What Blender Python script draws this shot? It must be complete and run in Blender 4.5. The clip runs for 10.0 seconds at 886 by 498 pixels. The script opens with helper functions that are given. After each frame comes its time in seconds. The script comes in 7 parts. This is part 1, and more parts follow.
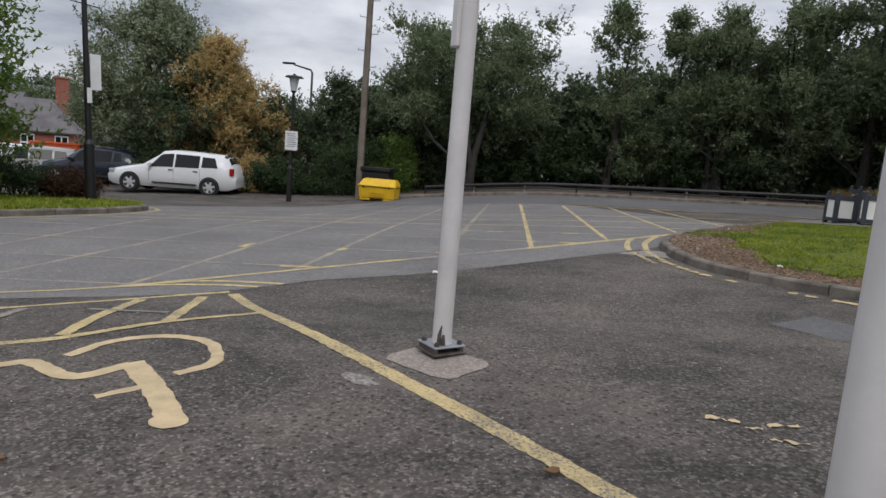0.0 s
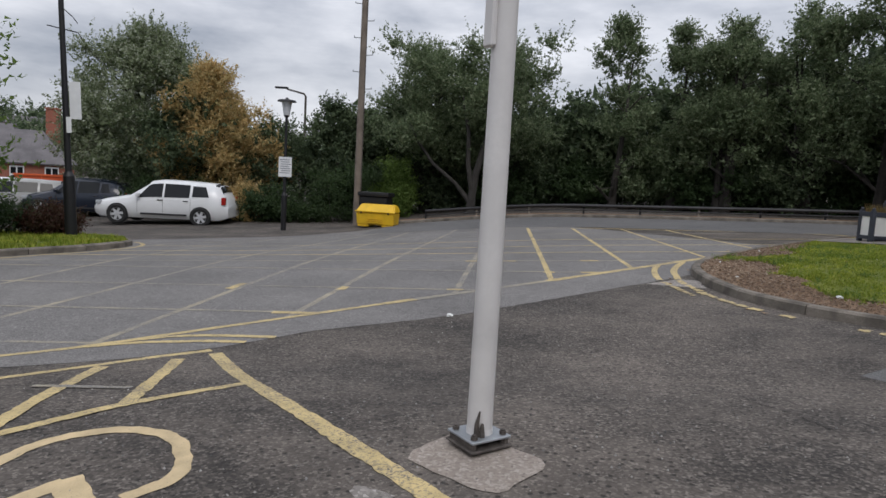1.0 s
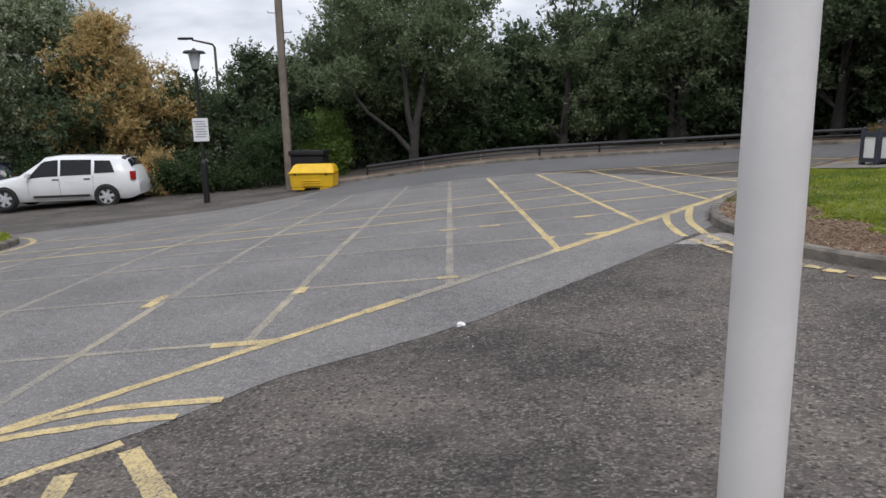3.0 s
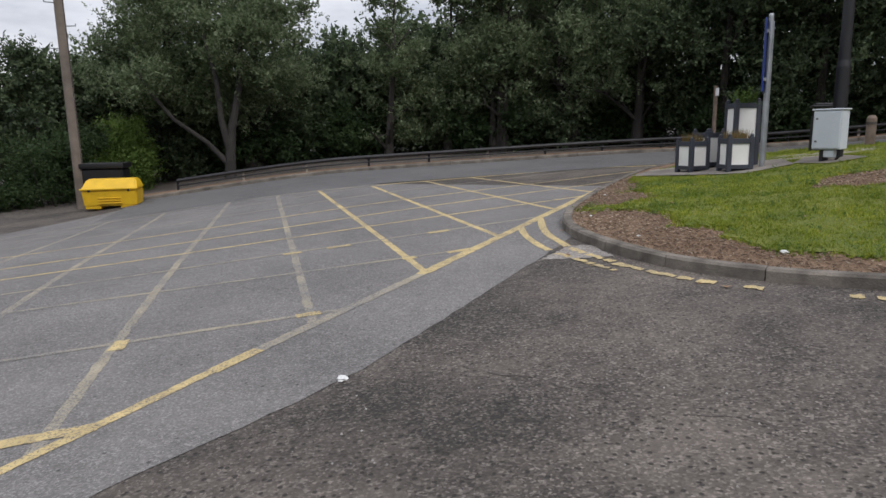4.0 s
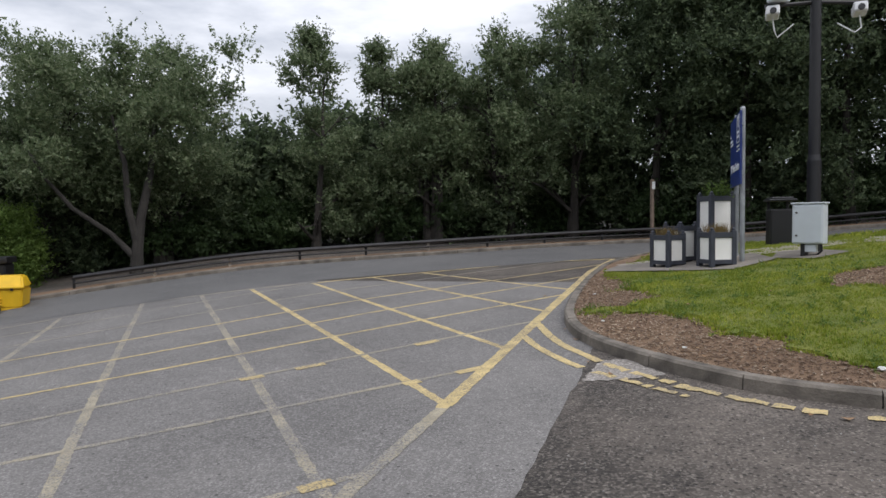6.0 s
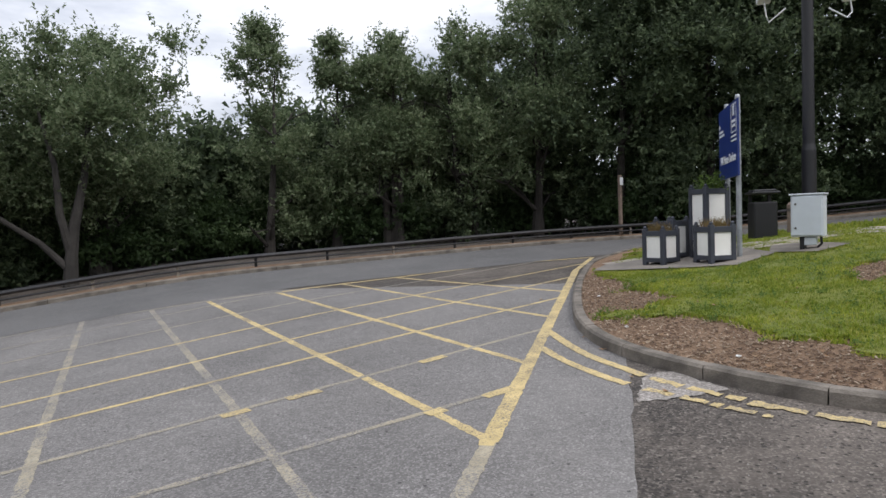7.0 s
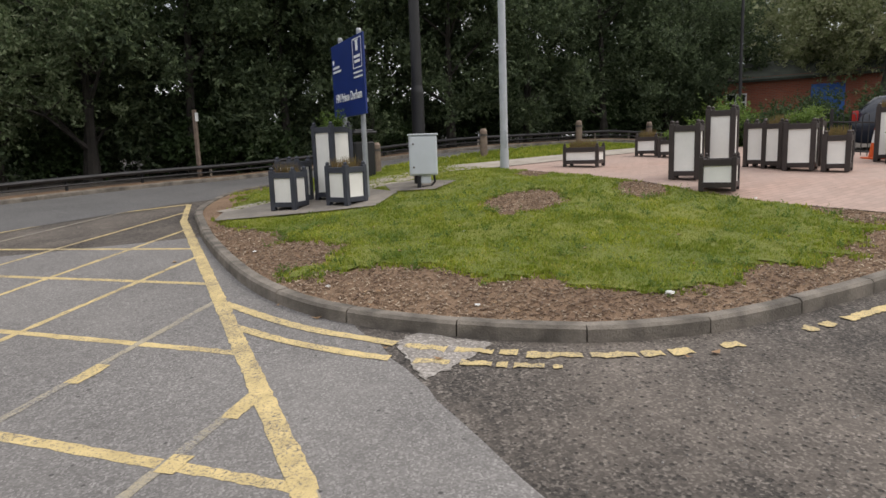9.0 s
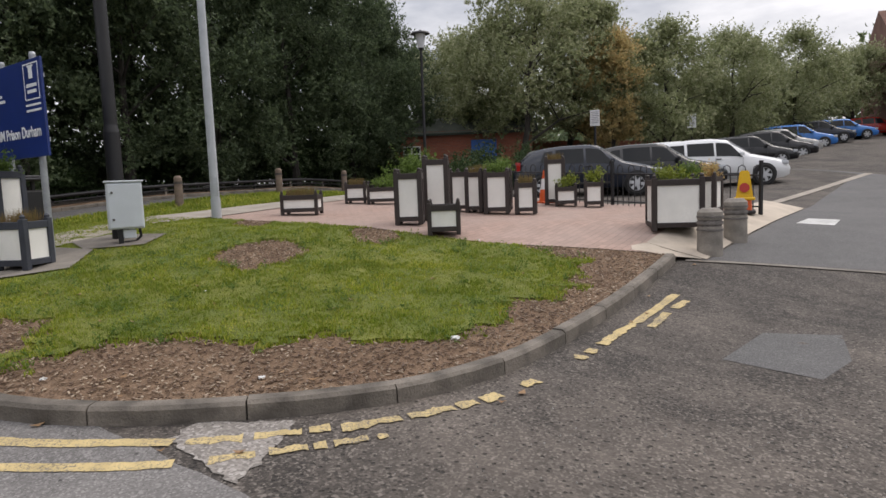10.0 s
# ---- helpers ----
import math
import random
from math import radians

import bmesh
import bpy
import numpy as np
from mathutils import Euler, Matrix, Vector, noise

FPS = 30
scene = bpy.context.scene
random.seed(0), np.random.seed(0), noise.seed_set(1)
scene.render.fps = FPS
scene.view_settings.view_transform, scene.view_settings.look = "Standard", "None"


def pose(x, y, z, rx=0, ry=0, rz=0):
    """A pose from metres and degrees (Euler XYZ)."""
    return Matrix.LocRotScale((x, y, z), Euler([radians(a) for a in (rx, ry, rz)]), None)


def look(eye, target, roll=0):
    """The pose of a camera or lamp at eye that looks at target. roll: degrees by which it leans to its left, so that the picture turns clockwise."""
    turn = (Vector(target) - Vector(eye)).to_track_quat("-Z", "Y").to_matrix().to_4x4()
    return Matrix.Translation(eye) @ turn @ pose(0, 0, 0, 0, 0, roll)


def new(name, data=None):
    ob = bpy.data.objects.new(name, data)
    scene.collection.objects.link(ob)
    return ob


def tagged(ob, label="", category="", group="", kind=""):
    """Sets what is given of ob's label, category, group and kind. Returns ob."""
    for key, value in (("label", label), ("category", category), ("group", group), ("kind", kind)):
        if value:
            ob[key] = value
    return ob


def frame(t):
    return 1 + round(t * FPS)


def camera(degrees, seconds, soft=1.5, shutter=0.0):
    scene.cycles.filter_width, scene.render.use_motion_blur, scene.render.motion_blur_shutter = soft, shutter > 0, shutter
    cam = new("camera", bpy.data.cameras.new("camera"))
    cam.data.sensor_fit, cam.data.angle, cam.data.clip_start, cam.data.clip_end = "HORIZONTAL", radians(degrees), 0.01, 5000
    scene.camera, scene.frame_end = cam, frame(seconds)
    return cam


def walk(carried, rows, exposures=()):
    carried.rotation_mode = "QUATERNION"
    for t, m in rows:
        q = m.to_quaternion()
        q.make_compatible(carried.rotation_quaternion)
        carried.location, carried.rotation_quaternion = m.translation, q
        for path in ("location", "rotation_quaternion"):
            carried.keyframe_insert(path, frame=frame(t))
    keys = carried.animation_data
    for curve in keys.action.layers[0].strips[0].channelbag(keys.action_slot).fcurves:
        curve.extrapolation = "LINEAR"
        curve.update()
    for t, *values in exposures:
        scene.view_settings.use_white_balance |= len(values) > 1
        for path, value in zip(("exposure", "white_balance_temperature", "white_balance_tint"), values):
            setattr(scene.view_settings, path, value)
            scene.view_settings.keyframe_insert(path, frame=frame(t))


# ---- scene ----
cam = camera(68.9, 10.0, soft=1.5)
PATH = [
    (0, (2.536, -0.382, 1.575), (2.384, 1.593, 1.303), 4.66),
    (0.5, (2.434, 0.140, 1.592), (2.039, 2.082, 1.324), 6.31),
    (1, (2.271, 0.559, 1.627), (2.123, 2.543, 1.419), 3.21),
    (1.5, (2.123, 0.999, 1.613), (2.302, 2.984, 1.445), 2.29),
    (2, (1.892, 1.442, 1.696), (1.754, 3.424, 1.467), -0.67),
    (2.5, (1.676, 1.898, 1.706), (1.416, 3.868, 1.477), -2.09),
    (3, (1.623, 2.416, 1.720), (1.686, 4.381, 1.351), -1.21),
    (3.2, (1.535, 2.590, 1.759), (1.818, 4.530, 1.363), 0.91),
    (4.3, (1.262, 3.544, 1.734), (1.960, 5.391, 1.420), 0.14),
    (4.5, (1.210, 3.701, 1.767), (1.933, 5.545, 1.493), 2.83),
    (5, (1.067, 4.107, 1.780), (1.810, 5.952, 1.574), 0.89),
    (5.5, (0.945, 4.513, 1.780), (1.768, 6.332, 1.662), -0.50),
    (7, (0.779, 6.070, 1.753), (1.836, 7.765, 1.672), -1.94),
    (7.5, (0.654, 6.662, 1.745), (1.820, 8.264, 1.472), -2.25),
    (8, (0.637, 7.110, 1.755), (1.954, 8.580, 1.431), -2.61),
    (8.5, (0.778, 7.551, 1.794), (2.306, 8.797, 1.461), -4.17),
    (9, (0.878, 7.944, 1.798), (2.755, 8.560, 1.485), -2.05),
    (9.5, (1.079, 8.273, 1.808), (3.068, 8.286, 1.603), -1.36),
    (10, (1.264, 8.717, 1.809), (3.224, 8.374, 1.606), -2.23),
]
EXPOSURE = [(0.0, 0.05, 6450, 12), (1.5, 0.03, 6400, 12), (2.0, 0.09, 6400, 12), (2.5, 0.22, 6400, 12), (3.0, 0.38, 6400, 12), (4.5, 0.24, 6500, 13), (5.5, 0.3, 6450, 12), (7.0, 0.5, 6450, 12), (7.5, 0.74, 6600, 12), (8.0, 0.9, 6700, 11), (8.5, 0.7, 6800, 12), (9.0, 0.54, 6950, 12), (9.5, 0.13, 7100, 14), (10.0, 0.37, 6850, 14)]
walk(cam, [(t, look(eye, target, roll)) for t, eye, target, roll in PATH], EXPOSURE)

# ---- world and sun: overcast daylight ----
world = bpy.data.worlds.new("world")
scene.world = world
world.use_nodes = True
wn, wl = world.node_tree.nodes, world.node_tree.links
wn.clear()
w_out = wn.new("ShaderNodeOutputWorld")
w_bg = wn.new("ShaderNodeBackground")
w_bg.inputs["Strength"].default_value = 1.0
w_sky = wn.new("ShaderNodeTexSky")
w_sky.sky_type = "NISHITA"
w_sky.sun_disc = False
w_sky.sun_elevation = radians(50)
w_sky.sun_rotation = radians(200)
w_dim = wn.new("ShaderNodeMix")
w_dim.data_type = "RGBA"
w_dim.blend_type = "MULTIPLY"
w_dim.inputs[0].default_value = 1.0
w_dim.inputs[7].default_value = (0.10, 0.10, 0.10, 1)
w_tc = wn.new("ShaderNodeTexCoord")
w_map = wn.new("ShaderNodeMapping")
w_map.inputs["Scale"].default_value = (1.0, 1.0, 3.2)
w_noise = wn.new("ShaderNodeTexNoise")
w_noise.inputs["Scale"].default_value = 2.6
w_noise.inputs["Detail"].default_value = 7
w_noise.inputs["Roughness"].default_value = 0.55
w_ramp = wn.new("ShaderNodeValToRGB")
w_ramp.color_ramp.elements[0].position = 0.37
w_ramp.color_ramp.elements[0].color = (0.40, 0.435, 0.50, 1)
w_ramp.color_ramp.elements[1].position = 0.62
w_ramp.color_ramp.elements[1].color = (0.92, 0.94, 0.98, 1)
w_mix = wn.new("ShaderNodeMix")
w_mix.data_type = "RGBA"
w_mix.inputs[0].default_value = 0.90
wl.new(w_sky.outputs[0], w_dim.inputs[6])
wl.new(w_tc.outputs["Generated"], w_map.inputs[0])
wl.new(w_map.outputs[0], w_noise.inputs["Vector"])
wl.new(w_noise.outputs["Fac"], w_ramp.inputs[0])
wl.new(w_dim.outputs[2], w_mix.inputs[6])
wl.new(w_ramp.outputs[0], w_mix.inputs[7])
w_sep = wn.new("ShaderNodeSeparateXYZ")  # an overcast sky grows brighter towards the zenith
wl.new(w_tc.outputs["Generated"], w_sep.inputs[0])
w_rise = wn.new("ShaderNodeMapRange")
w_rise.inputs[1].default_value, w_rise.inputs[2].default_value = 0.0, 1.0
w_rise.inputs[3].default_value, w_rise.inputs[4].default_value = 0.76, 1.72
wl.new(w_sep.outputs[2], w_rise.inputs[0])
wl.new(w_rise.outputs[0], w_bg.inputs["Strength"])
wl.new(w_mix.outputs[2], w_bg.inputs["Color"])
wl.new(w_bg.outputs[0], w_out.inputs[0])

sun = new("sun", bpy.data.lights.new("sun", "SUN"))
sun.data.energy = 0.9
sun.data.angle = radians(25)
sun.data.color = (1.0, 0.96, 0.90)
sun.matrix_world = pose(0, 0, 30, 40, 0, 20)


# ---- materials ----
def shade(name, rough=0.7, metal=0.0):
    m = bpy.data.materials.new(name)
    m.use_nodes = True
    b = m.node_tree.nodes["Principled BSDF"]
    b.inputs["Roughness"].default_value = rough
    b.inputs["Metallic"].default_value = metal
    return m, m.node_tree.nodes, m.node_tree.links, b


def mixer(n, l, fac, a, b, mode="MIX"):
    x = n.new("ShaderNodeMix")
    x.data_type = "RGBA"
    x.blend_type = mode
    for key, val in ((0, fac), (6, a), (7, b)):
        if isinstance(val, (int, float)):
            x.inputs[key].default_value = val
        elif isinstance(val, tuple):
            x.inputs[key].default_value = (*val[:3], 1)
        else:
            l.new(val, x.inputs[key])
    return x.outputs[2]


def grain(n, l, scale, detail=4.0, rough=0.55, lo=0.35, hi=0.65, world_space=True, stretch=None):
    tc = n.new("ShaderNodeTexCoord")
    vec = tc.outputs["Object"]
    if world_space:
        vec = n.new("ShaderNodeNewGeometry").outputs["Position"]
    if stretch:
        mp = n.new("ShaderNodeMapping")
        mp.inputs["Scale"].default_value = stretch
        l.new(vec, mp.inputs[0])
        vec = mp.outputs[0]
    t = n.new("ShaderNodeTexNoise")
    t.inputs["Scale"].default_value = scale
    t.inputs["Detail"].default_value = detail
    t.inputs["Roughness"].default_value = rough
    l.new(vec, t.inputs["Vector"])
    r = n.new("ShaderNodeMapRange")
    r.inputs[1].default_value, r.inputs[2].default_value = lo, hi
    l.new(t.outputs["Fac"], r.inputs[0])
    return r.outputs[0]


def bump(n, l, b, height, strength=0.4, distance=0.01):
    k = n.new("ShaderNodeBump")
    k.inputs["Strength"].default_value = strength
    k.inputs["Distance"].default_value = distance
    l.new(height, k.inputs["Height"])
    l.new(k.outputs[0], b.inputs["Normal"])


def plain(name, col, rough=0.6, metal=0.0, var=0.25, scale=6.0, fine=60.0, relief=0.15, local=True):
    """Painted, plastic, timber or metal surface with grime at two scales."""
    m, n, l, b = shade(name, rough, metal)
    dark = tuple(c * (1 - var) for c in col)
    light = tuple(min(1, c * (1 + var * 0.5)) for c in col)
    c1 = mixer(n, l, grain(n, l, scale, 4, world_space=not local), dark, light)
    f = grain(n, l, fine, 3, world_space=not local)
    c2 = mixer(n, l, f, c1, tuple(c * (1 - var * 0.6) for c in col))
    c3 = mixer(n, l, 0.5, c1, c2)
    l.new(c3, b.inputs["Base Color"])
    if relief:
        bump(n, l, b, f, relief, 0.004)
    return m


def asphalt(name, stones, scale, blotch, dust, dust_amount, pit, streak=(1.0, 1.0, 1.0), relief=0.008, lump=0.85):
    """Rolled stone and binder: single stones by cell, pits, worn and dusty areas."""
    m, n, l, b = shade(name, 0.88)
    geo = n.new("ShaderNodeNewGeometry").outputs["Position"]
    v = n.new("ShaderNodeTexVoronoi")
    v.inputs["Scale"].default_value = scale
    l.new(geo, v.inputs["Vector"])
    sep = n.new("ShaderNodeSeparateColor")
    l.new(v.outputs["Color"], sep.inputs[0])
    ramp = n.new("ShaderNodeValToRGB")
    e = ramp.color_ramp.elements
    e[0].color, e[1].color = (*stones[0], 1), (*stones[-1], 1)
    for i, c in enumerate(stones[1:-1]):
        x = e.new(((i + 1) / (len(stones) - 1)) ** 0.6)
        x.color = (*c, 1)
    l.new(sep.outputs[0], ramp.inputs[0])
    col = ramp.outputs[0]
    mean = tuple(sum(c[k] for c in stones) / len(stones) for k in range(3))
    big = grain(n, l, 0.5, 6, 0.68, 0.38, 0.60, stretch=streak)
    dark = mixer(n, l, 1.0, col, (blotch, blotch, blotch), "MULTIPLY")
    col = mixer(n, l, big, dark, col)
    clump = grain(n, l, 13, 6, 0.8, 0.36, 0.64, stretch=streak)
    col = mixer(n, l, clump, mixer(n, l, 1.0, col, (lump, lump, lump), "MULTIPLY"), col)
    worn = grain(n, l, 0.8, 7, 0.72, 0.42, 0.74, stretch=streak)
    dm = n.new("ShaderNodeMath")
    dm.operation = "MULTIPLY"
    l.new(worn, dm.inputs[0])
    dm.inputs[1].default_value = dust_amount
    col = mixer(n, l, dm.outputs[0], col, dust)
    v2 = n.new("ShaderNodeTexVoronoi")
    v2.inputs["Scale"].default_value = pit[0]
    v2.inputs["Randomness"].default_value = 1.0
    l.new(geo, v2.inputs["Vector"])
    r2 = n.new("ShaderNodeMapRange")
    r2.inputs[1].default_value, r2.inputs[2].default_value = pit[1] * 0.55, pit[1]
    r2.inputs[3].default_value, r2.inputs[4].default_value = pit[2], 0.0
    l.new(v2.outputs["Distance"], r2.inputs[0])
    col = mixer(n, l, r2.outputs[0], col, tuple(c * 0.22 for c in mean))
    l.new(col, b.inputs["Base Color"])
    hm = n.new("ShaderNodeMath")
    hm.operation = "SUBTRACT"
    l.new(sep.outputs[1], hm.inputs[0])
    l.new(r2.outputs[0], hm.inputs[1])
    bump(n, l, b, hm.outputs[0], 0.7, relief)
    return m


def paint_mat(name, col, under, lo, hi, wear=0.9):
    """Road paint worn through to the stone below, in patches and grain by grain."""
    m, n, l, b = shade(name, 0.75)
    a = grain(n, l, 55, 4, 0.75, lo, hi)
    c = grain(n, l, 1.7, 5, 0.65, 0.32, 0.66)
    fac = n.new("ShaderNodeMath")
    fac.operation = "MULTIPLY_ADD"
    l.new(c, fac.inputs[0])
    fac.inputs[1].default_value = wear
    l.new(a, fac.inputs[2])
    sub = n.new("ShaderNodeMath")
    sub.operation = "SUBTRACT"
    sub.use_clamp = True
    l.new(fac.outputs[0], sub.inputs[0])
    sub.inputs[1].default_value = wear * 0.45
    tone = mixer(n, l, grain(n, l, 7, 4), col, tuple(x * 0.74 for x in col))
    stone = mixer(n, l, grain(n, l, 80, 2, 0.6, 0.4, 0.6), tuple(x * 0.45 for x in under), tuple(x * 1.25 for x in under))
    l.new(mixer(n, l, sub.outputs[0], stone, tone), b.inputs["Base Color"])
    bump(n, l, b, grain(n, l, 90, 2), 0.5, 0.004)
    return m


def leafy(name, cols, trans=0.42, patch=0.9, depth=0.5):
    """Leaves: colour by single leaf and by patch, part of the light passes through."""
    m, n, l, b = shade(name, 0.6)
    b.inputs["Specular IOR Level"].default_value = 0.3
    geo = n.new("ShaderNodeNewGeometry")
    ramp = n.new("ShaderNodeValToRGB")
    e = ramp.color_ramp.elements
    e[0].color, e[1].color = (*cols[0], 1), (*cols[-1], 1)
    for i, c in enumerate(cols[1:-1]):
        x = e.new((i + 1) / (len(cols) - 1))
        x.color = (*c, 1)
    l.new(geo.outputs["Random Per Island"], ramp.inputs[0])
    col = mixer(n, l, grain(n, l, patch, 4, 0.6), ramp.outputs[0], mixer(n, l, depth, ramp.outputs[0], cols[0]))
    l.new(col, b.inputs["Base Color"])
    t = n.new("ShaderNodeBsdfTranslucent")
    l.new(col, t.inputs["Color"])
    mx = n.new("ShaderNodeMixShader")
    mx.inputs[0].default_value = trans
    l.new(b.outputs[0], mx.inputs[1])
    l.new(t.outputs[0], mx.inputs[2])
    l.new(mx.outputs[0], n["Material Output"].inputs["Surface"])
    return m


M_OLD = asphalt("old_tarmac", [(0.042, 0.035, 0.030), (0.092, 0.078, 0.067), (0.150, 0.129, 0.111), (0.28, 0.247, 0.216)], 72, 0.58, (0.25, 0.211, 0.178), 0.48, (20, 0.27, 0.9), (0.8, 1.2, 1.0), 0.018, 0.45)
M_NEW = asphalt("smooth_tarmac", [(0.130, 0.122, 0.116), (0.180, 0.171, 0.165), (0.225, 0.214, 0.206), (0.32, 0.306, 0.294)], 95, 0.80, (0.27, 0.255, 0.24), 0.35, (8, 0.11, 0.85), (1.0, 1.0, 1.0), 0.006, 0.78)
M_ROAD = asphalt("road_tarmac", [(0.095, 0.093, 0.092), (0.120, 0.118, 0.117), (0.145, 0.142, 0.141), (0.20, 0.195, 0.19)], 110, 0.82, (0.19, 0.182, 0.175), 0.3, (10, 0.085, 0.6), (1.0, 1.0, 1.0), 0.004, 0.9)
M_PATCH = asphalt("bare_patch", [(0.15, 0.135, 0.12), (0.25, 0.228, 0.205), (0.33, 0.30, 0.275), (0.46, 0.43, 0.40)], 62, 0.8, (0.40, 0.365, 0.33), 0.4, (22, 0.2, 0.7), (1.0, 1.0, 1.0), 0.010)
M_PAD = asphalt("concrete_pad", [(0.22, 0.18, 0.15), (0.30, 0.25, 0.21), (0.36, 0.31, 0.265), (0.46, 0.41, 0.36)], 75, 0.75, (0.46, 0.40, 0.35), 0.4, (14, 0.12, 0.6), (1.0, 1.0, 1.0), 0.005)
M_YEL = paint_mat("yellow_paint", (0.60, 0.465, 0.22), (0.15, 0.138, 0.125), 0.37, 0.52, 0.9)
M_YELW = paint_mat("worn_yellow_paint", (0.40, 0.35, 0.25), (0.195, 0.186, 0.178), 0.42, 0.66, 0.9)
M_CREAM = paint_mat("cream_paint", (0.60, 0.465, 0.27), (0.16, 0.14, 0.12), 0.24, 0.40, 0.4)
M_WHITE = paint_mat("white_paint", (0.62, 0.62, 0.60), (0.16, 0.16, 0.16), 0.25, 0.5, 0.5)
M_KERB = plain("kerb_concrete", (0.185, 0.162, 0.136), 0.92, 0, 0.6, 3.5, 60, 0.7, local=False)
M_SLAB = plain("pale_concrete", (0.36, 0.32, 0.27), 0.9, 0, 0.25, 2.5, 50, 0.4, local=False)
M_SLABD = plain("stained_concrete", (0.235, 0.21, 0.18), 0.9, 0, 0.35, 2.5, 50, 0.4, local=False)
M_EDGE = plain("beige_concrete", (0.50, 0.43, 0.35), 0.9, 0, 0.2, 2.5, 50, 0.3, local=False)
M_GRASSLEAF = leafy("grass_blade", [(0.115, 0.175, 0.015), (0.255, 0.325, 0.03), (0.39, 0.42, 0.05), (0.48, 0.43, 0.11)], 0.4, 1.4, 0.8)
M_GREEN = leafy("dark_green_leaf", [(0.042, 0.062, 0.033), (0.072, 0.104, 0.053), (0.118, 0.162, 0.080), (0.20, 0.25, 0.135)], 0.5)
M_ASH = leafy("ash_leaf", [(0.08, 0.115, 0.056), (0.14, 0.19, 0.09), (0.21, 0.26, 0.14), (0.31, 0.35, 0.22)], 0.5)
M_WBEAM = leafy("whitebeam_leaf", [(0.10, 0.135, 0.065), (0.18, 0.22, 0.11), (0.30, 0.34, 0.21), (0.56, 0.58, 0.48)], 0.5)
# olive leaf colour raised to carry the stronger light and haze on eastern trees
M_OLIVE_HAZY = leafy("hazy_lit_olive_leaf", [(0.17, 0.205, 0.095), (0.27, 0.30, 0.15), (0.37, 0.39, 0.22), (0.50, 0.50, 0.34)], 0.55)
M_AUTUMN = leafy("autumn_leaf", [(0.28, 0.22, 0.09), (0.54, 0.38, 0.16), (0.68, 0.48, 0.23), (0.46, 0.43, 0.20)], 0.5)
M_OCHRE = leafy("ochre_leaf", [(0.40, 0.32, 0.15), (0.60, 0.46, 0.22), (0.72, 0.56, 0.29), (0.36, 0.38, 0.19)], 0.6)
M_BRIGHT = leafy("fresh_leaf", [(0.09, 0.15, 0.03), (0.15, 0.23, 0.05), (0.23, 0.32, 0.09)], 0.5)
M_HEDGE = leafy("hedge_leaf", [(0.028, 0.05, 0.018), (0.05, 0.085, 0.03), (0.08, 0.125, 0.045)])
M_REDLEAF = leafy("russet_leaf", [(0.05, 0.02, 0.015), (0.09, 0.04, 0.025), (0.07, 0.07, 0.03)])
M_BARK = plain("bark", (0.042, 0.036, 0.031), 0.95, 0, 0.5, 4, 40, 0.8)


def soil_mat():
    m, n, l, b = shade("bark_mulch_soil", 0.95)
    geo = n.new("ShaderNodeNewGeometry").outputs["Position"]
    v = n.new("ShaderNodeTexVoronoi")
    v.inputs["Scale"].default_value = 95
    l.new(geo, v.inputs["Vector"])
    ramp = n.new("ShaderNodeValToRGB")
    ramp.color_ramp.elements[0].color = (0.14, 0.092, 0.062, 1)
    ramp.color_ramp.elements[1].color = (0.36, 0.25, 0.17, 1)
    l.new(v.outputs["Color"], ramp.inputs[0])
    c = mixer(n, l, grain(n, l, 2.2, 6, 0.7), mixer(n, l, 1.0, ramp.outputs[0], (0.75, 0.68, 0.62), "MULTIPLY"), mixer(n, l, 0.5, ramp.outputs[0], (0.30, 0.195, 0.115)))
    l.new(c, b.inputs["Base Color"])
    bump(n, l, b, grain(n, l, 40, 5, 0.7), 0.8, 0.015)
    return m


def turf_mat():
    m, n, l, b = shade("turf", 0.95)
    a = grain(n, l, 1.1, 5, 0.6, 0.35, 0.65)
    f = grain(n, l, 28, 4, 0.7, 0.3, 0.7)
    c = mixer(n, l, a, (0.12, 0.17, 0.022), (0.27, 0.28, 0.05))
    c = mixer(n, l, f, mixer(n, l, 0.4, c, (0.06, 0.08, 0.02)), c)
    l.new(c, b.inputs["Base Color"])
    bump(n, l, b, f, 0.9, 0.03)
    return m


def paver_mat():
    m, n, l, b = shade("pink_block_paving", 0.9)
    geo = n.new("ShaderNodeNewGeometry").outputs["Position"]
    mp = n.new("ShaderNodeMapping")
    mp.inputs["Rotation"].default_value = (0, 0, radians(45))
    l.new(geo, mp.inputs[0])
    t = n.new("ShaderNodeTexBrick")
    t.inputs["Scale"].default_value = 1.0
    t.inputs["Brick Width"].default_value = 0.2
    t.inputs["Row Height"].default_value = 0.1
    t.inputs["Mortar Size"].default_value = 0.004
    t.inputs["Color1"].default_value = (0.40, 0.27, 0.22, 1)
    t.inputs["Color2"].default_value = (0.32, 0.22, 0.18, 1)
    t.inputs["Mortar"].default_value = (0.17, 0.13, 0.11, 1)
    l.new(mp.outputs[0], t.inputs["Vector"])
    c = mixer(n, l, grain(n, l, 0.8, 5), t.outputs["Color"], mixer(n, l, 0.35, t.outputs["Color"], (0.36, 0.30, 0.27)))
    l.new(c, b.inputs["Base Color"])
    bump(n, l, b, t.outputs["Fac"], -0.4, 0.005)
    return m


M_SOIL, M_TURF, M_PAVER = soil_mat(), turf_mat(), paver_mat()


# ---- lie of the land ----
def smooth(v):
    v = np.clip(v, 0.0, 1.0)
    return v * v * (3 - 2 * v)


